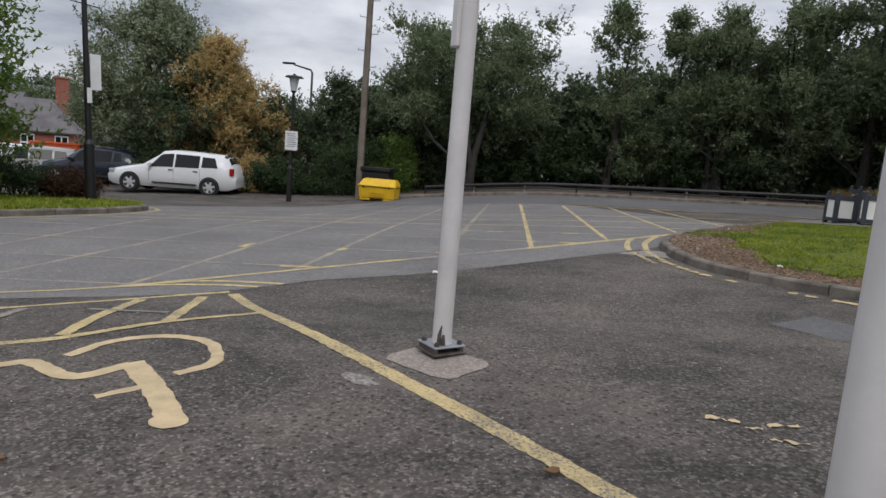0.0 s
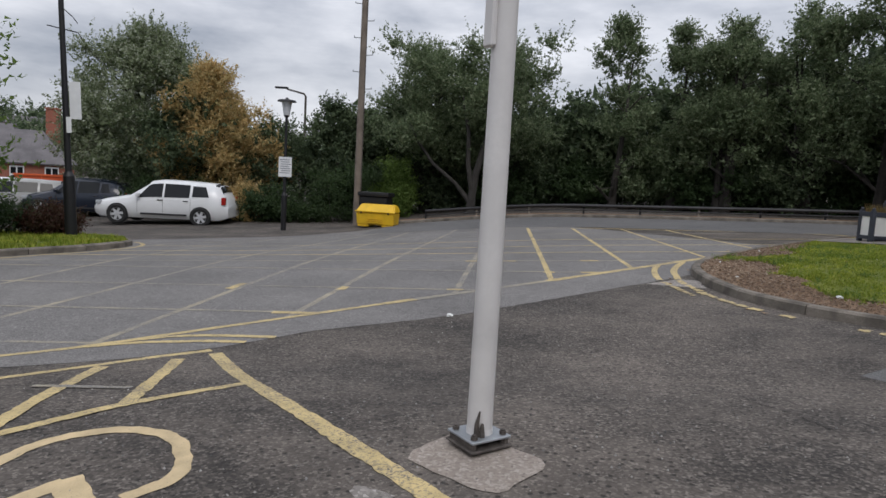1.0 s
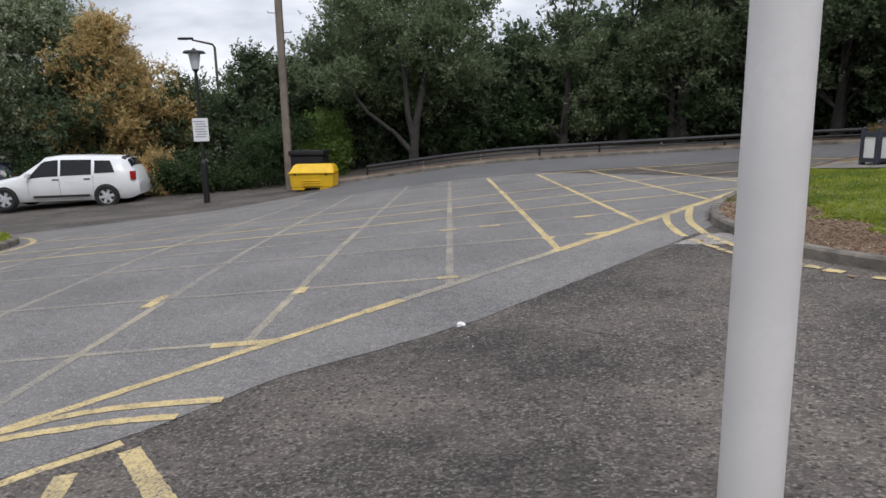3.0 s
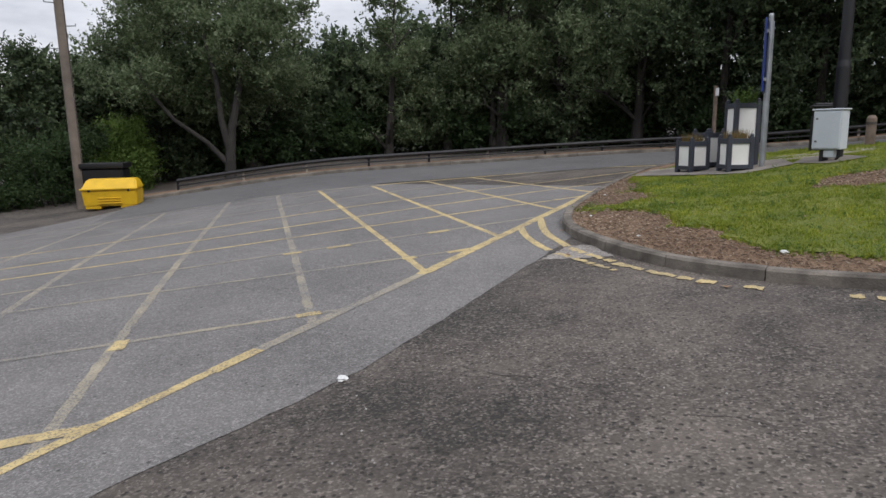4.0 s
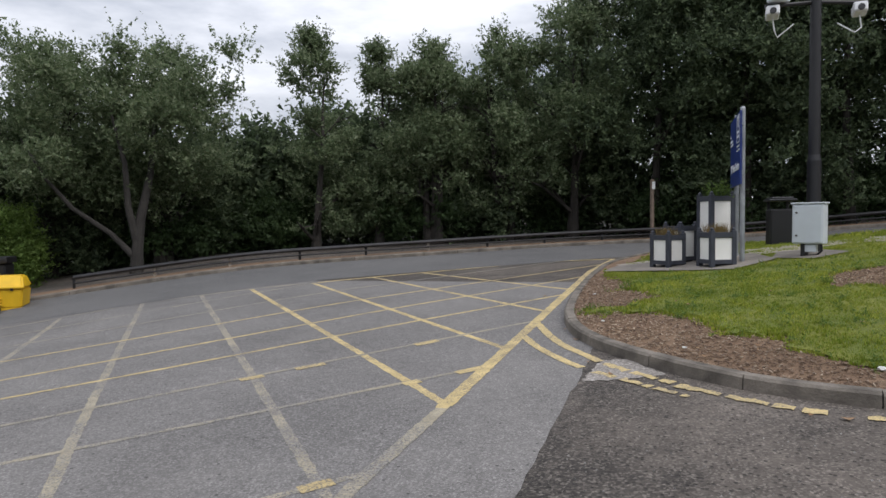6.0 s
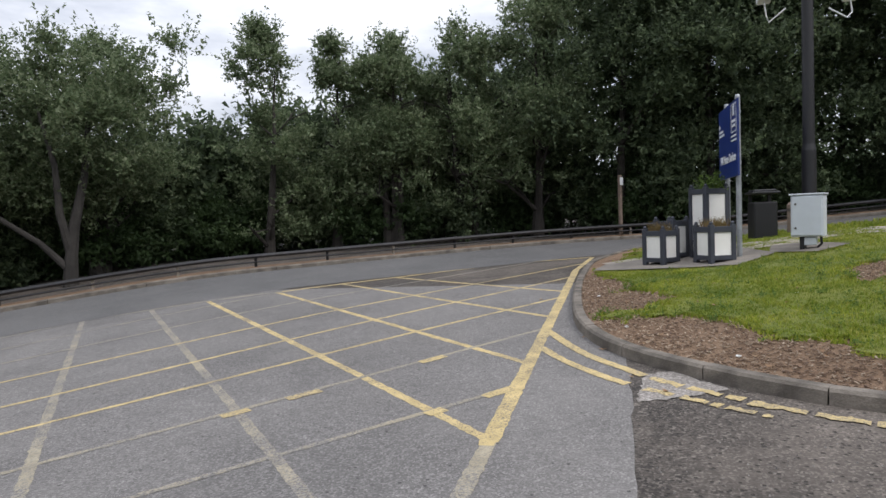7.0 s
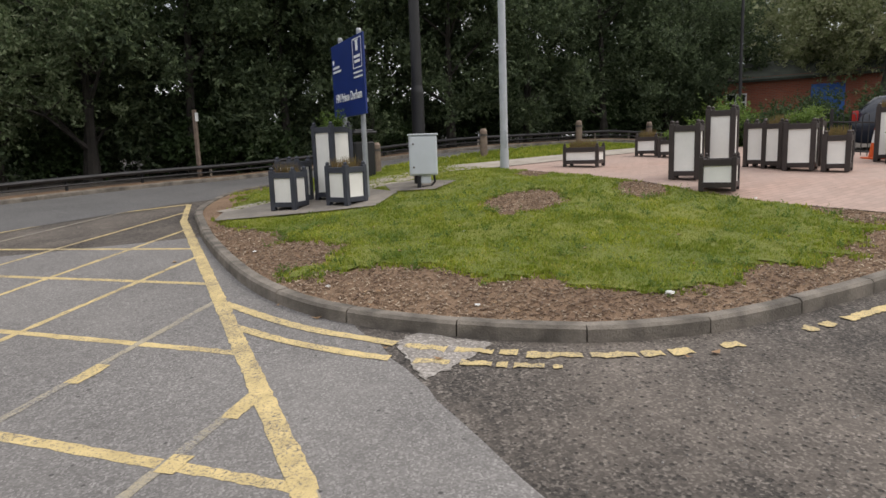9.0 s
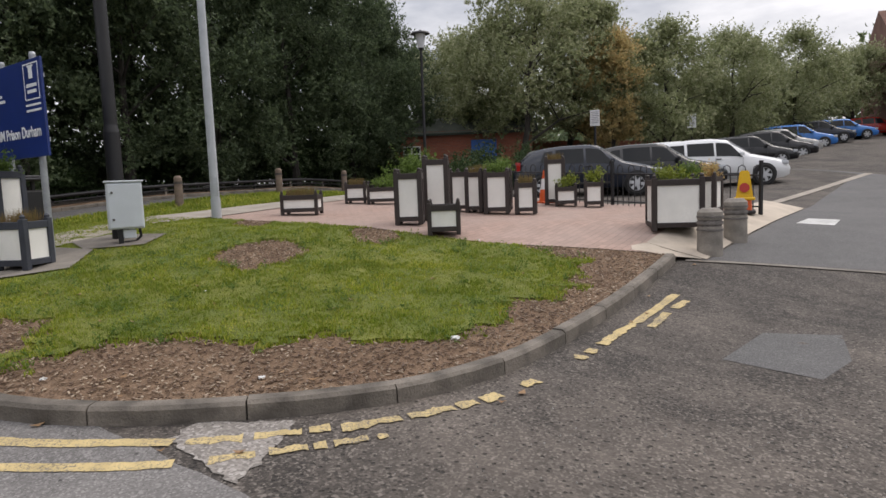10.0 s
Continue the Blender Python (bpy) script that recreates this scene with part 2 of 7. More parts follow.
def squash(v, lo, hi, k=8.0):
    return np.where(v > hi, hi + k * (1 - np.exp(-(v - hi) / k)), np.where(v < lo, lo - k * (1 - np.exp(-(lo - v) / k)), v))


def land(x, y):
    """Height of the tarmac and open ground."""
    x, y = np.asarray(x, float), np.asarray(y, float)
    z = 0.0456 * squash(x, -14, 26) + 0.0243 * squash(y, -8, 24)
    z = z - 0.50 * smooth((y - 9.5) / 11) * smooth((5.0 - x) / 9)
    z = z + 0.36 * smooth((x - 5.2) / 7) * smooth((9.0 - y) / 6)
    s, p = (x - 1.26) * 0.788 - (y - 8.72) * 0.616, (x - 1.26) * 0.616 + (y - 8.72) * 0.788
    z = z + 0.06 * np.clip(s - 17, 0, 75) * smooth((6 - p) / 8)
    z = z + 0.38 * smooth(((x - 13) * 0.8 - (y - 16) * 0.6) / 9) * smooth((y - 6) / 4)
    z = z + 0.17 * smooth((5.7 - y) / 2.2) * smooth((6.6 - x) / 2.0)  # the old bays lie on a low hump
    d = np.hypot(x, y)
    z = z + 9.5 * smooth((d - 110) / 150) * smooth((-x - 0.1 * y) / 80) * smooth(y / 60)
    return z


def ease(v):
    v = 0.0 if v < 0 else 1.0 if v > 1 else v
    return v * v * (3 - 2 * v)


def squeeze(v, lo, hi, k=8.0):
    return hi + k * (1 - math.exp(-(v - hi) / k)) if v > hi else lo - k * (1 - math.exp(-(lo - v) / k)) if v < lo else v


def h(x, y):
    """The same height for a single spot."""
    z = 0.0456 * squeeze(x, -14, 26) + 0.0243 * squeeze(y, -8, 24)
    z += -0.50 * ease((y - 9.5) / 11) * ease((5.0 - x) / 9) + 0.36 * ease((x - 5.2) / 7) * ease((9.0 - y) / 6)
    s, p, d = (x - 1.26) * 0.788 - (y - 8.72) * 0.616, (x - 1.26) * 0.616 + (y - 8.72) * 0.788, math.hypot(x, y)
    z += 0.06 * min(max(s - 17, 0.0), 75.0) * ease((6 - p) / 8)
    z += 0.38 * ease(((x - 13) * 0.8 - (y - 16) * 0.6) / 9) * ease((y - 6) / 4)
    z += 0.17 * ease((5.7 - y) / 2.2) * ease((6.6 - x) / 2.0)
    return z + 9.5 * ease((d - 110) / 150) * ease((-x - 0.1 * y) / 80) * ease(y / 60)


def mesh_object(name, verts, faces, material, parent=None, flat=False, label=""):
    me = bpy.data.meshes.new(name)
    me.from_pydata([tuple(v) for v in verts], [], [tuple(f) for f in faces])
    me.materials.append(material)
    if not flat:
        me.shade_smooth()
    ob = new(name, me)
    if parent is not None:
        ob.parent = parent
    if label:
        ob["label"] = label
    return ob


def grid_object(name, xs, ys, zf, material, keep=None):
    """A sheet over a tensor grid; keep tells which cells stay."""
    X, Y = np.meshgrid(xs, ys)
    Z = zf(X, Y)
    nx = len(xs)
    verts = np.column_stack([X.ravel(), Y.ravel(), Z.ravel()])
    i, j = np.meshgrid(np.arange(nx - 1), np.arange(len(ys) - 1))
    a = (j * nx + i).ravel()
    faces = np.column_stack([a, a + 1, a + nx + 1, a + nx])
    return mesh_object(name, verts.tolist(), faces.tolist(), material)


def spline(pts, step):
    """Points every step metres along a smooth line through pts."""
    p = [Vector((*q, 0)) for q in pts]
    p = [p[0] * 2 - p[1]] + p + [p[-1] * 2 - p[-2]]
    fine = []
    for i in range(1, len(p) - 2):
        for k in range(24):
            t = k / 24
            fine.append(0.5 * ((2 * p[i]) + (p[i + 1] - p[i - 1]) * t + (2 * p[i - 1] - 5 * p[i] + 4 * p[i + 1] - p[i + 2]) * t * t
                               + (3 * p[i] - p[i - 1] - 3 * p[i + 1] + p[i + 2]) * t ** 3))
    fine.append(p[-2])
    a = np.array([(v.x, v.y) for v in fine])
    s = np.r_[0, np.cumsum(np.hypot(*np.diff(a, axis=0).T))]
    q = np.linspace(0, s[-1], max(2, int(round(s[-1] / step)) + 1))
    return np.column_stack([np.interp(q, s, a[:, 0]), np.interp(q, s, a[:, 1])])


def normals2(a):
    d = np.gradient(a, axis=0)
    d /= np.hypot(d[:, 0], d[:, 1])[:, None]
    return np.column_stack([-d[:, 1], d[:, 0]])


def band(name, line, w0, w1, dz, material, parent=None, label="", zf=None, cols=1, rag=0.0):
    """A strip along a line from offset w0 to w1 (left is positive), laid dz above the land."""
    zf = zf or h
    nrm = normals2(line)
    offs = np.linspace(w0, w1, cols + 1)
    verts, faces = [], []
    for i in range(len(line)):
        for o in offs:
            if rag:
                o = o + math.copysign(rag, o) * (noise.noise(Vector((line[i][0] * 14, line[i][1] * 14, o * 50))) + 0.6 * noise.noise(Vector((line[i][0] * 45, line[i][1] * 45, o * 50))) - 0.25)
            x, y = line[i] + nrm[i] * o
            verts.append((x, y, zf(x, y) + dz))
    c = cols + 1
    for i in range(len(line) - 1):
        for k in range(cols):
            a = i * c + k
            faces.append((a, a + c, a + c + 1, a + 1) if w1 < w0 else (a, a + 1, a + c + 1, a + c))
    faces = [f[::-1] for f in faces] if w1 > w0 else faces
    faces = [f[::-1] for f in faces]
    ob = mesh_object(name, verts, faces, material, parent, label=label)
    up = sum(p.normal.z for p in ob.data.polygons)
    if up < 0:
        ob.data.flip_normals()
    return ob


def straight(p, q, step=0.35):
    n = max(2, int(math.hypot(q[0] - p[0], q[1] - p[1]) / step) + 1)
    return np.column_stack([np.linspace(p[0], q[0], n), np.linspace(p[1], q[1], n)])


def inside(x, y, poly):
    c = False
    for (x1, y1), (x2, y2) in zip(poly, poly[1:] + poly[:1]):
        if (y1 > y) != (y2 > y) and x < (x2 - x1) * (y - y1) / (y2 - y1) + x1:
            c = not c
    return c


def empty(name, x=0.0, y=0.0, z=0.0, rz=0.0):
    ob = new(name)
    ob.matrix_world = pose(x, y, z, 0, 0, rz)
    ob.empty_display_size = 0.1
    return ob


def part(name, bm, material, parent, label="", smooth_by=35):
    me = bpy.data.meshes.new(name)
    bm.to_mesh(me)
    bm.free()
    mats = material if isinstance(material, (list, tuple)) else [material]
    for m in mats:
        me.materials.append(m)
    if smooth_by:
        me.shade_smooth()
        me.set_sharp_from_angle(angle=radians(smooth_by))
    ob = new(name, me)
    if parent is not None:
        ob.parent = parent
    if label:
        ob["label"] = label
    return ob


def box(bm, cx, cy, cz, sx, sy, sz, bev=0.0, m=None, seg=1):
    """Adds a box with centre and size; bev rounds its edges."""
    r = bmesh.ops.create_cube(bm, size=1.0)
    vs = r["verts"]
    bmesh.ops.scale(bm, vec=(sx, sy, sz), verts=vs)
    if bev:
        es = list({e for v in vs for e in v.link_edges})
        out = bmesh.ops.bevel(bm, geom=es, offset=bev, segments=seg, affect="EDGES", profile=0.7)
        vs = list({v for f in out["faces"] for v in f.verts} | {v for v in vs if v.is_valid})
        seen, todo = set(vs), list(vs)
        while todo:
            for e in todo.pop().link_edges:
                for v in e.verts:
                    if v not in seen:
                        seen.add(v)
                        todo.append(v)
        vs = list(seen)
    bmesh.ops.translate(bm, vec=(cx, cy, cz), verts=vs)
    if m is not None:
        bmesh.ops.transform(bm, matrix=m, verts=vs)
    return vs


def cone(bm, x, y, z0, z1, r0, r1, seg=16, m=None):
    r = bmesh.ops.create_cone(bm, cap_ends=True, segments=seg, radius1=r0, radius2=r1, depth=abs(z1 - z0))
    bmesh.ops.translate(bm, vec=(x, y, (z0 + z1) / 2), verts=r["verts"])
    if m is not None:
        bmesh.ops.transform(bm, matrix=m, verts=r["verts"])
    return r["verts"]


def tube(bm, pts, radii, seg=8):
    """A tapered round bar through points."""
    pts = [Vector(p) for p in pts]
    rings = []
    for i, p in enumerate(pts):
        d = (pts[min(i + 1, len(pts) - 1)] - pts[max(i - 1, 0)]).normalized()
        a = d.orthogonal().normalized()
        if rings:
            a = (last - d * last.dot(d)).normalized()
        last = a
        b = d.cross(a)
        rad = radii[i] if isinstance(radii, (list, tuple)) else radii
        rings.append([bm.verts.new(p + (a * math.cos(2 * math.pi * k / seg) + b * math.sin(2 * math.pi * k / seg)) * rad) for k in range(seg)])
    for r0, r1 in zip(rings, rings[1:]):
        for k in range(seg):
            bm.faces.new((r0[k], r0[(k + 1) % seg], r1[(k + 1) % seg], r1[k]))
    bm.faces.new(rings[0][::-1])
    bm.faces.new(rings[-1])


def leaf_cloud(name, centres, radii, count, size, material, parent, seed, flat=0.75, droop=0.0):
    """Small pointed leaves set along short twigs that spring from uneven clumps."""
    r = np.random.RandomState(seed)
    centres, radii = np.asarray(centres, float), np.asarray(radii, float)
    per = 9
    twigs = int(count * 1.5 / per)
    k = r.choice(len(centres), twigs, p=radii ** 2 / np.sum(radii ** 2))
    d = r.normal(size=(twigs, 3))
    d /= np.linalg.norm(d, axis=1)[:, None]
    rad = radii[k] * np.minimum(np.abs(r.normal(size=twigs)) * 0.62, 1.12)
    foot = centres[k] + d * rad[:, None] * np.array([1, 1, flat])
    foot[:, 2] -= droop * rad
    tw = d * 0.65 + r.normal(size=(twigs, 3)) * 0.42 + np.array([0, 0, 0.5])
    tw /= np.linalg.norm(tw, axis=1)[:, None]
    reach = size * r.uniform(1.6, 3.9, twigs)
    step = (np.arange(per) + 0.5) / per
    p = foot[:, None, :] + tw[:, None, :] * (reach[:, None] * step)[:, :, None] + r.normal(size=(twigs, per, 3)) * size * 0.22
    n = d[:, None, :] * 0.5 + r.normal(size=(twigs, per, 3)) * 0.7 + np.array([0, 0, 0.55])
    a = tw[:, None, :] * 0.6 + r.normal(size=(twigs, per, 3)) * 0.8
    p, n, a = p.reshape(-1, 3), n.reshape(-1, 3), a.reshape(-1, 3)
    b = np.cross(n, a)
    a /= np.linalg.norm(a, axis=1)[:, None]
    b /= np.linalg.norm(b, axis=1)[:, None]
    total = twigs * per
    L = size * 0.80 * (r.uniform(0.65, 1.3, (twigs, per)) * (1.1 - 0.3 * step)).reshape(-1, 1)
    wd = L * r.uniform(0.5, 0.75, total)[:, None]
    verts = np.stack([p - a * L * 0.45 + b * wd * 0.5, p - a * L * 0.45 - b * wd * 0.5, p + a * L * 0.6], axis=1).reshape(-1, 3)
    me = bpy.data.meshes.new(name)
    me.vertices.add(total * 3)
    me.vertices.foreach_set("co", verts.ravel())
    me.loops.add(total * 3)
    me.loops.foreach_set("vertex_index", np.arange(total * 3, dtype=np.int32))
    me.polygons.add(total)
    me.polygons.foreach_set("loop_start", np.arange(0, total * 3, 3, dtype=np.int32))
    me.update(calc_edges=True)
    me.materials.append(material)
    ob = new(name, me)
    if parent is not None:
        ob.parent = parent
    return ob


# ---- ground and road surfaces ----
def axis(lo, hi, step, far):
    a = list(np.arange(lo, hi + step / 2, step))
    s, v = step, a[-1]
    while v < far:
        s *= 1.35
        v += s
        a.append(v)
    s, v = step, a[0]
    while v > -far:
        s *= 1.35
        v -= s
        a.insert(0, v)
    return np.array(a)


ground = grid_object("ground", axis(-16, 32, 0.4, 2500), axis(-10, 28, 0.4, 2500), land, M_OLD)
tagged(ground, "worn dark tarmac ground with exposed stone", "ground", kind="structure")

U, W = Vector((0.7313, 0.682, 0)), Vector((-0.682, 0.7313, 0))  # along and across the joint between the two surfaces


JOINT_U, JOINT_V = (-6.2, -1.5, -0.6, -0.1, 0.35, 1.1, 1.55, 2.1, 2.8, 4.0), (0.62, 0.58, 0.42, 0.35, 0.30, 0.30, 0.33, 0.18, 0.05, 0.0)


def junction_sheet():
    us, vs = np.arange(-6.2, 12.01, 0.175), np.arange(0.0, 12.0, 0.35)
    verts, faces = [], []
    for v in vs:
        for u in us:
            wob = 0.03 * noise.noise(Vector((u * 1.7, 3.1, 0))) + 0.03 * noise.noise(Vector((u * 6, 9.1, 0))) if v == 0 else 0
            wob += float(np.interp(u, JOINT_U, JOINT_V)) * max(0.0, 1 - v / 1.4)
            p = Vector((-0.2, 5.05, 0)) + U * u + W * (v + wob)
            verts.append((p.x, p.y, h(p.x, p.y) + 0.004))
    n = len(us)
    for j in range(len(vs) - 1):
        for i in range(n - 1):
            a = j * n + i
            faces.append((a, a + 1, a + n + 1, a + n))
    return mesh_object("junction_surface", verts, faces, M_NEW)


tagged(junction_sheet(), "smoother grey tarmac of the road junction", "road", kind="structure")

ROAD_SOUTH = [(-26, 13.5), (-16, 15.6), (-8, 17.3), (-3, 17.9), (1.4, 18.2), (5, 17.5), (9, 17.0), (11.6, 16.25), (13.6, 15.9), (16.2, 14.3), (19.2, 12.0), (25, 6.7), (36, -3.4)]
FENCE = [(0.0, 22.3), (3.0, 21.9), (6.5, 21.35), (9.23, 20.86), (11.14, 20.5), (13.11, 19.9), (15.1, 18.9), (17.4, 17.3), (20, 15.1), (27, 8.9), (36, 0.7)]
ROAD_NORTH = [(-1.0, 21.9), (3.0, 21.4), (6.5, 20.9), (9.2, 20.4), (11.0, 20.05), (12.9, 19.45), (14.8, 18.45), (17.0, 16.9), (19.6, 14.7), (26.6, 8.5), (35.6, 0.3)]
road_line = spline(ROAD_NORTH, 0.5)
tagged(band("road", road_line, 0.0, -3.5, 0.008, M_ROAD, cols=8), "dark grey tarmac access road along the trees", "road", kind="structure")
tagged(band("verge_strip", road_line, 0.12, 0.75, 0.09, M_SOIL, cols=2), "strip of brown soil and litter under the rail fence", "verge", kind="structure")

# kerb stones of the far road edge


def kerb_run(name, pts, stone, up, width, side, label, zf=None, gap=0.012):
    """Kerb stones one by one along a line; side +1 puts the stone left of it."""
    zf = zf or h
    line = spline(pts, 0.05)
    s = np.r_[0, np.cumsum(np.hypot(*np.diff(line, axis=0).T))]
    top = empty(name)
    n = max(1, int(round(s[-1] / stone)))
    for i in range(n):
        a, b = s[-1] * i / n + gap / 2, s[-1] * (i + 1) / n - gap / 2
        k = np.linspace(a, b, 4)
        pl = np.column_stack([np.interp(k, s, line[:, 0]), np.interp(k, s, line[:, 1])])
        nr = normals2(pl) * side
        bm = bmesh.new()
        rings = []
        dz = random.uniform(-0.006, 0.006)
        for p, q in zip(pl, nr):
            base = float(zf(p[0], p[1]))
            ring = []
            for o, zz in ((0, -0.12), (0.008, up - 0.022), (0.03, up), (width - 0.01, up + 0.003), (width, up - 0.01), (width, -0.12)):
                ring.append(bm.verts.new((p[0] + q[0] * o, p[1] + q[1] * o, base + zz + dz)))
            rings.append(ring)
        for r0, r1 in zip(rings, rings[1:]):
            for j in range(5):
                bm.faces.new((r0[j], r0[j + 1], r1[j + 1], r1[j]))
        bm.faces.new(rings[0])
        bm.faces.new(rings[-1][::-1])
        bmesh.ops.recalc_face_normals(bm, faces=bm.faces)
        part("kerb_stone", bm, M_KERB, top)
    return tagged(top, label, "kerb", kind="structure")


ISLAND_KERB = [(13.6, 15.9), (12.6, 16.15), (11.52, 15.95), (9.86, 15.2), (8.6, 14.2), (7.33, 13.03), (5.98, 11.6), (5.36, 10.65), (5.15, 9.9), (5.11, 9.14), (5.14, 8.72),
               (5.24, 8.22), (5.50, 7.7), (5.76, 7.34), (6.19, 6.87), (6.92, 6.14), (7.9, 5.23), (8.85, 4.36)]
kerb_run("kerb", ISLAND_KERB, 0.93, 0.115, 0.13, 1, "weathered grey concrete kerb round the grass island")
kerb_run("kerb", ROAD_NORTH, 0.93, 0.10, 0.12, 1, "pale concrete kerb at the far edge of the road")
kerb_run("kerb", [(13.6, 15.9), (16.2, 14.3), (19.2, 12.0), (25, 6.7), (36, -3.4)], 0.93, 0.10, 0.12, 1, "pale concrete kerb beside the grass verge")
LEFT_KERB = [(-11.5, 6.2), (-9.0, 8.2), (-7.0, 9.7), (-5.94, 10.3), (-5.45, 11.0), (-5.02, 11.7), (-4.92, 12.7), (-5.35, 13.7), (-6.2, 14.5), (-8.5, 15.6), (-12, 16.6)]
kerb_run("kerb", LEFT_KERB, 0.93, 0.115, 0.13, 1, "grey concrete kerb round the small planted island")


# ---- grass island, verge and plaza ----
kerb_fine = spline(ISLAND_KERB, 0.15)
PLAZA_EDGE = [(8.95, 4.45), (9.35, 5.5), (9.75, 6.6), (10.4, 7.6), (11.4, 8.7), (12.4, 9.9), (12.9, 10.7)]


GX, GY = np.arange(3.0, 30.0, 0.1), np.arange(-4.0, 19.0, 0.1)
gxx, gyy = np.meshgrid(GX, GY, indexing="ij")
KD = np.full(gxx.shape, 1e9)
for kx_, ky_ in kerb_fine:
    KD = np.minimum(KD, np.hypot(gxx - kx_, gyy - ky_))
KD = KD.tolist()


def kerb_dist(x, y):
    """Distance to the island's kerb, from a table."""
    u, v = min(max((x - 3.0) / 0.1, 0.0), 268.0), min(max((y + 4.0) / 0.1, 0.0), 228.0)
    i, j = int(u), int(v)
    a, b = u - i, v - j
    return (KD[i][j] * (1 - a) + KD[i + 1][j] * a) * (1 - b) + (KD[i][j + 1] * (1 - a) + KD[i + 1][j + 1] * a) * b


def raised(x, y):
    """Height inside the kerb: it climbs away from it."""
    d = kerb_dist(x, y)
    target = 0.10 + 0.085 * max(0.0, d - 0.15)
    plane = 0.0456 * squeeze(x, -14, 26) + 0.0243 * squeeze(y, -8, 24)
    roof = plane + 0.50
    return min(h(x, y) + target, max(roof, h(x, y) + 0.11))


def raised_v(x, y):
    return np.vectorize(raised)(x, y)


def filled(name, poly, zf, material, step=0.3, dz=0.0, label="", category="", kind="structure"):
    """A sheet over an outline, cut clean at its edge."""
    bm = bmesh.new()
    xs = [p[0] for p in poly]
    ys = [p[1] for p in poly]
    ring = [bm.verts.new((p[0], p[1], 0)) for p in poly]
    bm.faces.new(ring)
    for k in np.arange(min(xs) + step, max(xs), step):
        bmesh.ops.bisect_plane(bm, geom=bm.verts[:] + bm.edges[:] + bm.faces[:], plane_co=(k, 0, 0), plane_no=(1, 0, 0))
    for k in np.arange(min(ys) + step, max(ys), step):
        bmesh.ops.bisect_plane(bm, geom=bm.verts[:] + bm.edges[:] + bm.faces[:], plane_co=(0, k, 0), plane_no=(0, 1, 0))
    for v in bm.verts:
        v.co.z = zf(v.co.x, v.co.y) + dz
    bmesh.ops.triangulate(bm, faces=[f for f in bm.faces if len(f.verts) > 4])
    bmesh.ops.recalc_face_normals(bm, faces=bm.faces)
    if sum(f.normal.z for f in bm.faces) < 0:
        bmesh.ops.reverse_faces(bm, faces=bm.faces)
    ob = part(name, bm, material, None, smooth_by=60)
    return tagged(ob, label, category, kind=kind)


kl = spline(ISLAND_KERB, 0.4)
kl_in = kl + normals2(kl) * 0.125
pe = spline(PLAZA_EDGE, 0.5)
island_poly = [tuple(p) for p in kl_in if p[0] < 12.4 or p[1] < 12]
island_poly = island_poly + [tuple(p) for p in pe[1:]] + [(13.6, 12.3), (13.9, 14.2), (13.2, 15.2)]
filled("soil_bed", island_poly, raised, M_SOIL, 0.3, -0.006, "brown bark mulch and bare soil of the island edge", "soil")

BARE = [((5.6, 10.0), (0.7, 0.9)), ((5.6, 8.95), (0.55, 0.5)), ((5.7, 8.1), (0.35, 0.7)), ((6.6, 11.6), (0.75, 0.55)), ((9.1, 9.55), (0.75, 0.5)), ((9.6, 5.6), (0.9, 0.55)),
        ((7.9, 5.6), (0.75, 0.32)), ((8.6, 5.1), (0.6, 0.5)), ((10.3, 8.1), (0.6, 0.35)), ((12.0, 9.9), (0.6, 0.3)), ((6.6, 6.9), (0.5, 0.35))]


def grassy(x, y):
    """How green the island is at a spot: 0 bare to 1 full turf."""
    d = kerb_dist(x, y)
    n1 = noise.noise(Vector((x * 1.1, y * 1.1, 2.0)))
    n2 = noise.noise(Vector((x * 4.0, y * 4.0, 7.0)))
    e = ease((d - 0.40 + 0.55 * n1 + 0.25 * n2) / 0.35)
    for (cx, cy), (rx, ry) in BARE:
        q = ((x - cx) / rx) ** 2 + ((y - cy) / ry) ** 2
        if q > 2.2 or e == 0:
            continue
        e *= ease((q - 0.75 + 0.5 * n1 + 0.4 * n2) / 0.5)
    return float(e)


def blades(name, poly, count, zf, dens, material, tall=(0.03, 0.075), wide=0.009, label="", seed=1, spread=0.035):
    """Tufts of short grass blades."""
    rnd = random.Random(seed)
    xs = [p[0] for p in poly]
    ys = [p[1] for p in poly]
    verts, faces = [], []
    made = tries = 0
    while made < count and tries < count * 8:
        tries += 1
        x, y = rnd.uniform(min(xs), max(xs)), rnd.uniform(min(ys), max(ys))
        if not inside(x, y, poly) or rnd.random() > dens(x, y):
            continue
        z = zf(x, y)
        tuft = 0.7 + 0.6 * (noise.noise(Vector((x * 2.2, y * 2.2, 5))) + 0.5)
        made += 1
        for _ in range(7):
            a, b = rnd.uniform(0, 6.283), rnd.uniform(0, 6.283)
            hh = rnd.uniform(*tall) * tuft
            px, py = x + math.cos(b) * rnd.random() * spread, y + math.sin(b) * rnd.random() * spread
            w, lean = wide * rnd.uniform(0.6, 1.4), hh * rnd.uniform(0.2, 1.0)
            k = len(verts)
            dx, dy = math.cos(a) * w, math.sin(a) * w
            verts += [(px - dx, py - dy, z - 0.005), (px + dx, py + dy, z - 0.005), (px - dy / w * lean, py + dx / w * lean, z + hh)]
            faces.append((k, k + 1, k + 2))
    ob = mesh_object(name, verts, faces, material, flat=True)
    return tagged(ob, label, "grass", kind="stuff")


